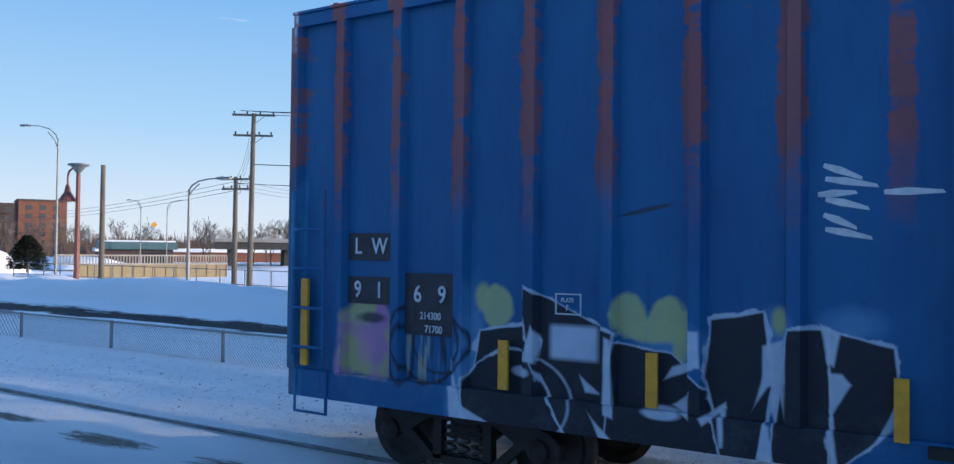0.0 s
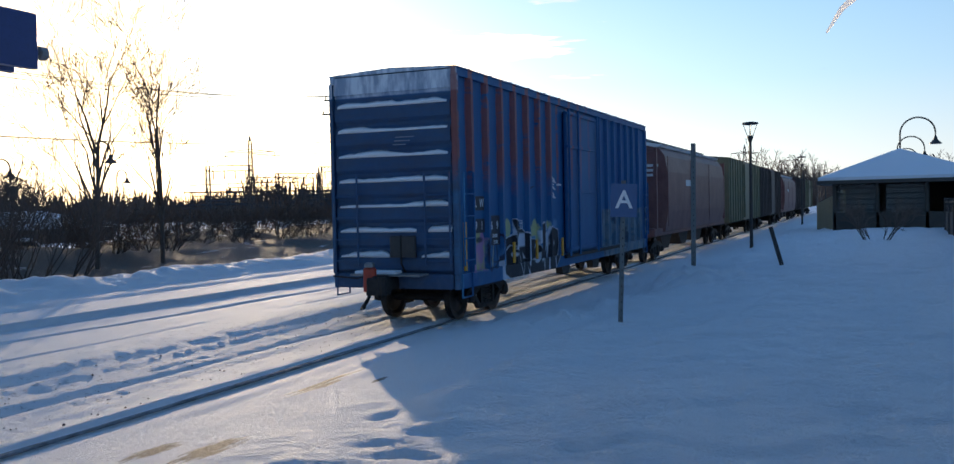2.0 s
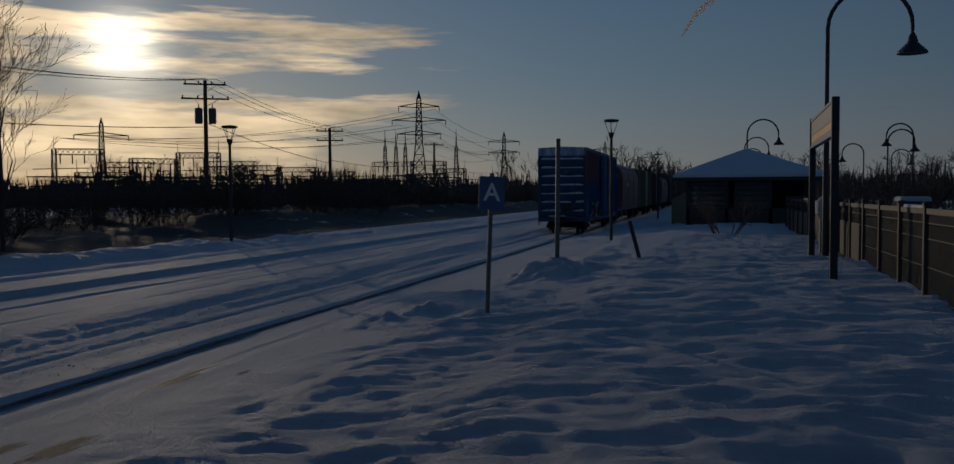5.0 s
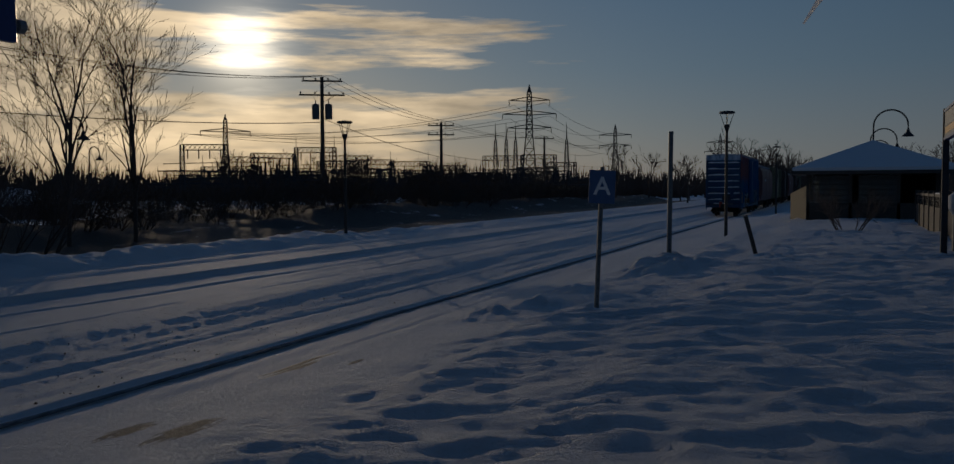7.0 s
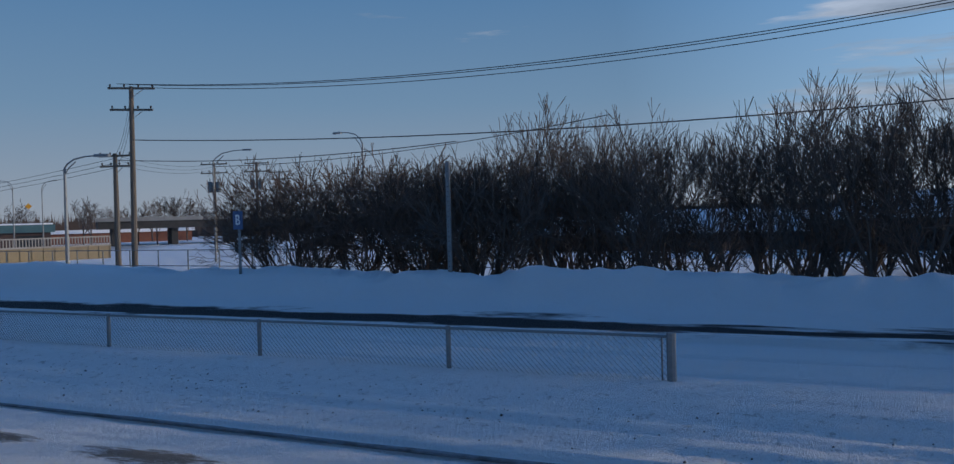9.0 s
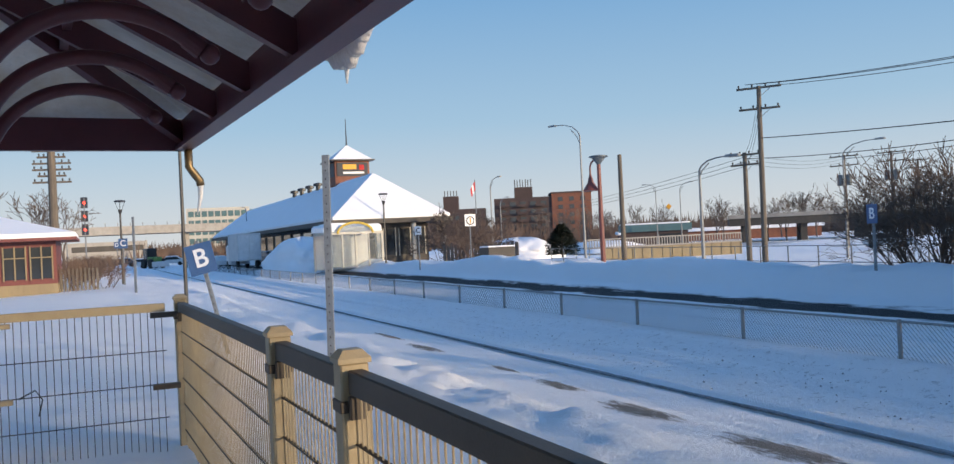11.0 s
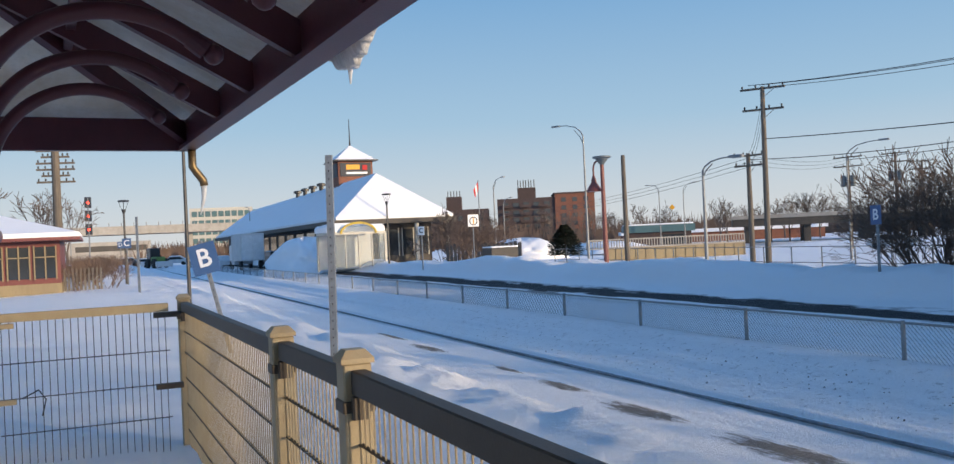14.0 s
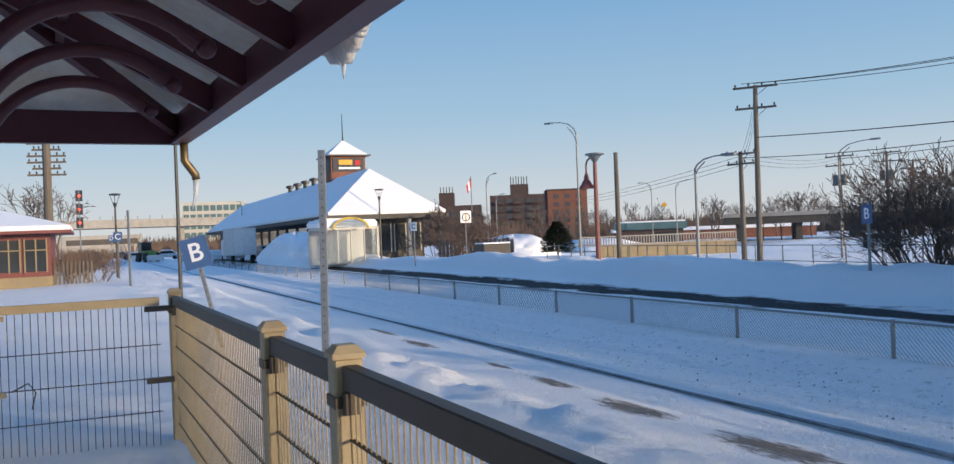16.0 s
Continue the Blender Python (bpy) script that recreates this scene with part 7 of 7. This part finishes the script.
def tractor():
    t = thing("loader", "green loader clearing snow in the lot", "vehicle", m=pose(-140, 7.6, 0.1, 0, 0, 20))
    part("hood", Mesh().box(-0.5, -0.7, 0.8, 1.6, 0.7, 1.7, 0.1), "green_vehicle", t)
    part("cab", Mesh().box(-1.8, -0.8, 0.9, -0.4, 0.8, 3.0, 0.1), "glass", t)
    part("bucket", Mesh().box(2.2, -1.2, 0.2, 2.9, 1.2, 1.0, 0.1), "white_wall", t)
    for a in (-1.2, 1.2):
        for b in (-0.9, 0.9):
            part("wheel", Mesh().tube([(a, b - 0.2, 0.7), (a, b + 0.2, 0.7)], 0.7, 12), "rubber", t)


tractor()


def blocks_of_windows(parent, x, y0, y1, z0, floors, fh, step, w, h, side=1):
    """Window panes proud of a wall that looks along +x."""
    n = int((y1 - y0) / step)
    for fl in range(floors):
        for i in range(n):
            y = y0 + (i + 0.5) * (y1 - y0) / n
            z = z0 + fl * fh
            part("window", Mesh().box(x, y - w / 2, z, x + 0.12, y + w / 2, z + h), "glass", parent)


def brick_block():
    m = pose(-263, 122.6, -2, 0, 0, -25)
    t = thing("apartment_block", "brown brick apartment block with balconies and roof aerials", "apartment block", "apartment blocks", m)
    part("wall", Mesh().box(-16, 17, 0, 0.5, 30, 17.6), "brick", t)
    # unlit front: its shade is put into the colour by the darker brick
    part("wall", Mesh().box(-18, -2, 0, 0, 17, 16.8), "brick_dark_shade", t)
    part("roof", Mesh().box(-16.3, 16.7, 17.6, 0.8, 30.3, 18.1), "brick_dark_shade", t)
    part("penthouse", Mesh().box(-12, 5, 16.8, -5, 11, 20.5), "brick_dark_shade", t)
    for i in range(7):
        part("aerial", Mesh().tube([(-6 - (i % 2) * 3, 5.2 + i * 0.9, 20.5), (-6 - (i % 2) * 3, 5.2 + i * 0.9, 23.2)], 0.16, 5), "lamp_dark", t)
    blocks_of_windows(t, 0.5, 18, 29, 2.0, 6, 2.6, 3.6, 1.5, 1.4)
    blocks_of_windows(t, 0.0, -1, 16, 1.5, 6, 2.5, 2.9, 1.9, 1.4)
    for fl in range(6):
        for i in range(3):
            part("balcony", Mesh().box(0, -0.5 + i * 6, 1.2 + fl * 2.5, 1.2, 2.6 + i * 6, 2.1 + fl * 2.5), "brick_dark_shade", t)
    m2 = thing("apartment_block", "low brick block in a shaded tone behind leafless trees", "apartment block", "apartment blocks", m)
    part("wall", Mesh().box(-14, -27, 0, 0, -5, 14.0), "brick_dark_shade", m2)
    part("penthouse", Mesh().box(-9, -19, 14.0, -3, -14, 18.5), "brick_dark_shade", m2)
    blocks_of_windows(m2, 0.0, -26, -6, 2.0, 4, 2.8, 3.0, 1.4, 1.4)
    for i in range(5):
        part("aerial", Mesh().tube([(-5, -18.5 + i, 18.5), (-5, -18.5 + i, 20.5)], 0.15, 5), "lamp_dark", m2)


brick_block()


def office_block():
    t = thing("office_block", "pale office block with bands of green glass", "office building", m=pose(-345, 34, -1, 0, 0, -6))
    part("wall", Mesh().box(-14, -3, 0, 0, 20, 19.5), "cream", t)
    for fl in range(5):
        for i in range(9):
            part("window", Mesh().box(0, -2.2 + i * 2.4, 2.6 + fl * 3.4, 0.15, -0.3 + i * 2.4, 4.7 + fl * 3.4), "teal", t)
    part("glass_wing", Mesh().box(-10, 20, 0, -0.5, 26, 18.5), "teal", t)


office_block()


def overpass():
    t = thing("overpass", "pale concrete road overpass with a parapet", "overpass", m=pose(-250, 0, 1.4))
    part("deck", Mesh().box(-6, -60, 6.2, 6, 62, 7.2), "concrete", t)
    part("parapet", Mesh().box(5.6, -60, 7.2, 6, 62, 8.3), "concrete", t)
    for i in range(40):
        part("rail_post", Mesh().box(5.7, -58 + i * 3, 8.3, 5.9, -57.8 + i * 3, 9.2), "galv", t)
    for y in (-45, -28, -11, 22, 38, 54):
        part("pier", Mesh().box(-3, y - 0.8, -3, 3, y + 0.8, 6.2), "concrete", t)
    part("abutment", Mesh().box(-5, -8, -3, 5.3, 12, 4.4), "concrete", t)
    part("wall_paint", Mesh().box(5.3, -6, 2.0, 5.36, 11, 3.4), "station_dark", t, "band of dark sprayed tags")


overpass()


def road_bridge():
    t = thing("retaining_wall", "ochre concrete wall with a pale railing on top", "wall")
    a, b = Vector((-76, 44.4, -0.25)), Vector((-71.8, 60.5, -0.25))
    d = b - a
    L, an = d.length, math.atan2(d.y, d.x)
    m = Matrix.Translation(a) @ Matrix.Rotation(an, 4, "Z")
    part("wall", Mesh().box(1.8, 0, -2.5, L, 0.5, 0.85, m=m), "ochre_wall", t)
    for i in range(15):
        x = 1.9 + i * (L - 2) / 14
        part("pilaster", Mesh().box(x - 0.05, -0.06, -2.5, x + 0.05, 0.0, 0.85, m=m), "ochre_wall", t)
    part("coping", Mesh().box(0, -0.1, 0.85, L, 0.6, 1.0, m=m), "concrete", t)
    for i in range(60):
        x = i * L / 59
        part("baluster", Mesh().box(x - 0.04, 0.1, 1.0, x + 0.04, 0.2, 1.75, m=m), "concrete", t)
    part("handrail", Mesh().box(0, 0.05, 1.7, L, 0.25, 1.82, m=m), "concrete", t)
    f = thing("wire_fence", "rusty wire fence along the yard edge", "fence", m=pose(-70, 37.5, 0.0))
    for i in range(24):
        part("post", Mesh().tube([(i * 2.4, -0.12 * i, -0.6), (i * 2.4, -0.12 * i, 1.0)], 0.04, 6), "grey_post", f)
    part("fence_rail", Mesh().tube([(0, 0, 0.98), (56, -2.8, 0.98)], 0.025, 5), "grey_post", f)
    part("fence_rail", Mesh().tube([(0, 0, 0.1), (56, -2.8, 0.1)], 0.025, 5), "grey_post", f)
    w = thing("timber_fence", "grey weathered timber fence in the snow", "fence", m=pose(-66, 25.5, 0.85, 0, 0, 24))
    for i in range(19):
        part("board", Mesh().box(0.42 * i, 0, -0.9, 0.42 * i + 0.33, 0.05, 1.0 + 0.05 * (i % 3)), "grey_wood", w)
    u = thing("utility_box", "dark metal cabinet in the snow bank", "cabinet", m=pose(-52, 22.6, 0.3))
    part("cabinet", Mesh().box(0, 0, 0, 1.4, 1.9, 1.35, 0.05), "station_dark", u)
    part("roof_snow", Mesh().box(0, 0, 1.35, 1.4, 1.9, 1.43, 0.05), "snow", u)
    h = thing("service_building", "low teal and brick building with a flat roof", "building", m=pose(-112, 72, -0.6, 0, 0, -30))
    part("wall", Mesh().box(0, 0, 0, 6, 9, 2.6), "brick_dark_shade", h)
    part("roof", Mesh().box(-0.5, -0.5, 2.6, 6.5, 9.5, 3.6), "teal", h)
    part("roof_snow", Mesh().box(-0.3, -0.3, 3.6, 6.3, 9.3, 3.8, 0.1), "snow", h)
    part("window", Mesh().box(6, 5, 0.8, 6.06, 8, 2.2), "glass", h)
    s = thing("shed", "long low shed with a snow-covered roof", "shed", m=pose(-165, 105, -1, 0, 0, -30))
    part("wall", Mesh().box(0, 0, 0, 12, 40, 2.4), "brick", s)
    part("roof", Mesh().box(-0.5, -0.5, 2.4, 12.5, 40.5, 3.1), "snow", s)
    o = thing("highway_bridge", "dark low highway bridge on piers", "bridge", m=pose(-128, 92, -2.3, 0, 0, -38))
    part("deck", Mesh().box(0, 10, 4.4, 9, 44, 5.6), "station_dark", o)
    part("parapet", Mesh().box(-0.3, 10, 5.6, 0, 44, 6.2).box(9, 10, 5.6, 9.3, 44, 6.2), "concrete", o)
    for i in range(4):
        part("pier", Mesh().box(1, 12 + i * 9, 0, 8, 13 + i * 9, 4.4), "station_dark", o)


road_bridge()


def road_sign(x, y, z, mat, size=0.6, name="road_sign", label="yellow diamond road sign"):
    t = thing(name, label, "road sign", m=pose(x, y, 0.0))
    part("post", Mesh().tube([(0, 0, -0.5), (0, 0, z + size / 2)], 0.035, 6), "galv", t)
    return t


t = road_sign(-51, 21.6, 3.4, "letter", 0.9, "transit_sign", "white square sign with a black arrow ring")
part("plate", Mesh().box(0.04, -0.36, 3.05, 0.08, 0.36, 3.8), "letter", t)
part("ring", Mesh().tube([(0.10, 0.25 * math.cos(a), 3.4 + 0.25 * math.sin(a)) for a in (6.283 * i / 16 for i in range(17))], 0.03, 5), "black_paint", t)
part("arrow", Mesh().box(0.09, -0.03, 3.2, 0.12, 0.03, 3.6), "yellow", t)
t = road_sign(-150, 108, 6.8, "yellow", 0.8)
part("plate", Mesh().box(-0.42, -0.02, -0.42, 0.42, 0.02, 0.42, m=Matrix.Translation((0.1, 0, 6.8)) @ Matrix.Rotation(radians(60), 4, "Z") @ Matrix.Rotation(radians(45), 4, "Y")), "yellow", t)


def flag_pole():
    t = thing("flag_pole", "flag pole with a drooping red and white flag", "flag pole", m=pose(-82, 35.5, 0.2))
    part("pole", Mesh().tube([(0, 0, 0), (0, 0, 8.0)], 0.05, 6), "galv", t)
    for i, mat in enumerate(("flag_red", "letter", "flag_red")):
        part("cloth", Mesh().add([(0.05 * i, -0.2 * i, 7.9 - 0.3 * i), (0.06 * i, -0.2 * i - 0.2, 7.6 - 0.3 * i), (0.16, -0.16 * i - 0.16, 6.75 - 0.28 * i), (0.04, -0.16 * i, 7.0 - 0.28 * i)], [(0, 1, 2, 3)]), mat, t)
    street_lamp(-86, 39, 0, 8.6, 2.2, 0)


flag_pole()


def rail_signal():
    t = thing("rail_signal", "rail signal mast with three lit red lamps", "rail signal", m=pose(-150, -1.6, 0))
    part("mast", Mesh().tube([(0, 0, -0.5), (0, 0, 11.5)], 0.12, 8), "galv", t)
    for z in (10.7, 8.6, 6.5):
        h = part("signal_head", Mesh().box(-0.1, -0.5, z - 0.8, 0.1, 0.5, z + 0.9, 0.15), "black_paint", t)
        part("red_lens", Mesh().lathe([(0.05, 0.0), (0.20, 0.0), (0.18, 0.12), (0.05, 0.16)], 14, m=Matrix.Translation((0.1, 0, z)) @ Matrix.Rotation(radians(90), 4, "Y")), "red_light", h)


rail_signal()


# ---- departure side: shelter, fence, substation ----
def waiting_shelter():
    t = thing("waiting_shelter", "dark timber waiting shelter with a snowy hipped roof", "shelter", m=pose(48.0, -1.78, 0.4))
    part("wall", Mesh().box(6.0, -3.0, 0, 6.2, 3.0, 2.7).box(0.4, 2.8, 0, 6.0, 3.0, 2.7).box(0.4, -3.0, 0, 6.0, -2.8, 2.7), "station_dark", t)
    wing = Mesh().prism([(0, -0.4), (4.4, -0.4), (4.4, 1.55), (0, 2.25)], 0, 0.08, m=Matrix.Translation((0.1, 2.55, 0)) @ Matrix.Rotation(radians(19.5), 4, "Z"))
    part("end_panel", wing, "ochre_wall", t, "ochre wing panel catching the sun")
    part("low_wall", Mesh().box(0, -3.1, 0, 0.15, 3.1, 1.1), "station_dark", t)
    for y in (-3.1, -1.2, 1.0, 3.0):
        part("column", Mesh().box(0.0, y, 0, 0.15, y + 0.15, 2.7), "station_dark", t)
    for y in (-1.1, 1.15):
        w = part("window", Mesh().box(0.06, y - 0.0, 1.1, 0.1, y + 1.8, 2.5), "clear", t)
        for i in range(5):
            part("slat", Mesh().box(0.02, y, 1.2 + i * 0.27, 0.14, y + 1.8, 1.25 + i * 0.27), "station_dark", w)
    part("eave_board", Mesh().box(-0.8, -3.9, 2.55, 7.0, 3.85, 2.72), "station_dark", t)
    part("roof", hip_roof(0, -3.1, 6.2, 3.05, 2.72, 1.5, 0.75, 0.16), "snow", t)


waiting_shelter()


def platform_fence():
    t = thing("platform_fence", "dark metal wire fence along the platform edge", "fence", m=pose(0, -3.35, 0.35))
    for i in range(16):
        x = 13.4 + i * 2.0
        p = part("post", Mesh().box(x - 0.06, -0.06, -0.3, x + 0.06, 0.06, 1.74, 0.01), "lamp_dark", t)
        part("post_cap", Mesh().box(x - 0.07, -0.07, 1.74, x + 0.07, 0.07, 1.80, 0.02), "lamp_dark", p)
        if i == 15:
            break
        part("top_rail", Mesh().box(x + 0.06, -0.035, 1.60, x + 1.94, 0.035, 1.69), "lamp_dark", t)
        bars = Mesh()
        for j in range(1, 36):
            q = x + 0.06 + j * 1.88 / 36
            bars.box(q - 0.005, -0.005, 0.1, q + 0.005, 0.005, 1.6)
        for z in (0.3, 0.75, 1.2, 1.45):
            bars.box(x + 0.06, -0.012, z, x + 1.94, 0.012, z + 0.014)
        tagged(part("wire_panel", bars, "lamp_dark", t, "welded wire panel"), kind="stuff")
    part("kick_panel", Mesh().box(22.0, -0.02, 0.0, 43.3, 0.02, 1.2), "station_dark", t, "dark sheet panel")
    for x0, x1 in ((15.6, 17.1), (25.6, 27.2), (33.5, 35.2)):
        part("snow_cap", Mesh().box(x0, -0.035, 1.692, x1, 0.035, 1.74, 0.02), "snow", t)
    b = thing("parked_car", "snow-covered parked car behind the fence", "car", m=pose(55, -11, 0.3))
    part("body", Mesh().prism([(-2.2, 0.3), (-2.2, 0.9), (-1.0, 1.5), (1.0, 1.5), (2.2, 0.9), (2.2, 0.3)], -0.85, 0.85), "car_dark", b)
    part("roof_snow", Mesh().box(-1.1, -0.8, 1.48, 1.1, 0.8, 1.75, 0.15), "snow", b)


platform_fence()


def lattice(me, p0, w0, p1, w1, n, r):
    """Four-legged lattice between two heights."""
    p0, p1 = Vector(p0), Vector(p1)
    cor = ((-1, -1), (1, -1), (1, 1), (-1, 1))

    def at(f, c):
        p, w = p0.lerp(p1, f), w0 + (w1 - w0) * f
        return Vector((p.x + c[0] * w / 2, p.y + c[1] * w / 2, p.z))
    for c in cor:
        me.tube([at(0, c), at(1, c)], r, 4, cap=False)
    for i in range(n):
        a, b = i / n, (i + 1) / n
        for j in range(4):
            c, d = cor[j], cor[(j + 1) % 4]
            me.tube([at(a, c), at(b, d)], r * 0.6, 3, cap=False)
            me.tube([at(a, d), at(b, c)], r * 0.6, 3, cap=False)
            me.tube([at(b, c), at(b, d)], r * 0.6, 3, cap=False)


def pylon(x, y, h, rz, arms, r=0.16):
    t = thing("pylon", "dark steel lattice transmission tower", "pylon", "pylons", pose(x, y, -0.5, 0, 0, rz))
    b = Mesh()
    lattice(b, (0, 0, 0), h * 0.17, (0, 0, h * 0.55), h * 0.06, 5, r)
    lattice(b, (0, 0, h * 0.55), h * 0.06, (0, 0, h * 0.93), h * 0.035, 6, r)
    part("tower", b, "steel_lattice", t)
    part("peak", Mesh().tube([(0, 0, h * 0.93), (0, 0, h)], [h * 0.02, 0.06], 4), "steel_lattice", t)
    for f, w in arms:
        a = Mesh()
        for s in (-1, 1):
            a.tube([(0, 0, h * f + h * 0.03), (s * w, 0, h * f)], r * 0.8, 4).tube([(0, 0, h * f - h * 0.01), (s * w, 0, h * f)], r * 0.8, 4)
        arm = part("cross_arm", a, "steel_lattice", t)
        for s in (-1, 1):
            part("insulator", Mesh().tube([(s * w, 0, h * f), (s * w, 0, h * f - 1.4)], 0.12, 5), "lamp_dark", arm)


pylon(232, 79, 31.6, 108, ((0.62, 6.0), (0.74, 7.4), (0.86, 5.6)))
pylon(195, 153, 23.2, 128, ((0.80, 6.5),))
pylon(330, 78, 27, 103, ((0.7, 6), (0.85, 6)))
pylon(420, 50, 28, 97, ((0.7, 7), (0.85, 6)))
for dz, w in ((18.4, 6), (22.0, 7.4), (25.6, 5.6)):
    for s in (-1, 1):
        wire((232 + s * w * 0.34, 79 + s * w * 0.9, dz), (195 - 8, 153 + s * 6, 17), 3.0, 0.05)
        wire((232 + s * w * 0.34, 79 + s * w * 0.9, dz), (330, 78 + s * 6, dz - 3), 3.0, 0.05)


def substation():
    rng = random.Random(8)
    k = 0
    rows = [(50.6, 185), (53.2, 190), (54.8, 200), (57.4, 190), (59.4, 195), (61.0, 200), (63.4, 210), (69.5, 225), (71.8, 230), (73.2, 232)]
    rows += [(49.8 + 1.35 * i + rng.uniform(-0.4, 0.4), rng.uniform(175, 235)) for i in range(18)]
    for a0, d in rows:
        a = radians(a0)
        x, y = math.sin(a) * d, math.cos(a) * d
        t = thing("switchyard_gantry", "dark steel switchyard gantry with bus bars", "gantry", "switchyard gantries", pose(x, y, -0.5, 0, 0, 180 - a0 + 14 * (k % 3 - 1)))
        h, w = (rng.uniform(9.0, 12.0), rng.uniform(7.5, 10)) if k < 10 else (rng.uniform(6.0, 9.0), rng.uniform(8, 13))
        for s in (-1, 1):
            c = Mesh()
            lattice(c, (s * w / 2, 0, 0), 1.0, (s * w / 2, 0, h), 0.7, 6, 0.075)
            part("column", c, "steel_lattice", t)
            if k % 3 == 0:
                part("mast", Mesh().tube([(s * w / 2, 0, h), (s * w / 2, 0, h + 2.5)], [0.08, 0.03], 4), "steel_lattice", t)
        g = Mesh()
        for zz in (h, h - 1.1):
            for yy in (-0.5, 0.5):
                g.tube([(-w / 2, yy, zz), (w / 2, yy, zz)], 0.085, 4)
        for i in range(9):
            x0 = -w / 2 + w * i / 9
            g.tube([(x0, -0.5, h), (x0 + w / 9, -0.5, h - 1.1)], 0.07, 3).tube([(x0, -0.5, h - 1.1), (x0 + w / 9, -0.5, h)], 0.07, 3)
        part("girder", g, "steel_lattice", t)
        part("bus_bar", Mesh().tube([(-w, 2, h * 0.55), (w, 2, h * 0.55)], 0.12, 4).tube([(-w, 2, h * 0.7), (w, -2, h * 0.68)], 0.08, 4), "steel_lattice", t)
        for i in range(4):
            part("insulator", Mesh().tube([(-w / 2 + w * (i + 0.5) / 4, 0, h - 1.1), (-w / 2 + w * (i + 0.5) / 4, 0, h - 2.8)], 0.13, 5), "lamp_dark", t)
        k += 1
    for a0 in (69.0, 69.7, 70.3, 73.6):
        a = radians(a0)
        t = thing("lightning_mast", "slim lattice lightning mast", "mast", "lightning masts", pose(math.sin(a) * 205, math.cos(a) * 205, -0.5))
        c = Mesh()
        lattice(c, (0, 0, 0), 1.5, (0, 0, 14), 0.5, 9, 0.07)
        part("mast", c.tube([(0, 0, 14), (0, 0, 18)], [0.2, 0.04], 4), "steel_lattice", t)


substation()


def yard_behind_hedge():
    """Snowed-in lot, long low roofs and the road bank seen through the hedge."""
    for x, y, w, d, h in ((16, 62, 46, 12, 2.4), (-18, 68, 24, 8, 1.5), (58, 74, 26, 10, 1.6)):
        t = thing("low_shed", "long low shed under deep snow behind the hedge", "shed", "low sheds", pose(x, y, -0.8))
        part("wall", Mesh().box(-w / 2, 0, 0, w / 2, d, h), "station_dark", t)
        part("roof", hip_roof(-w / 2, 0, w / 2, d, h, 1.5, 0.4, 0.35), "snow", t)
    t = thing("road_bank", "raised road with a dark guard rail", "road", m=pose(0, 110, -1))
    part("bank", Mesh().prism([(-70, 0), (75, 0), (70, 3.2), (-65, 3.2)], 0, 14), "snow", t)
    part("guard_rail", Mesh().box(-64, -0.2, 3.7, 70, 0, 4.1), "station_dark", t)


yard_behind_hedge()
motions()
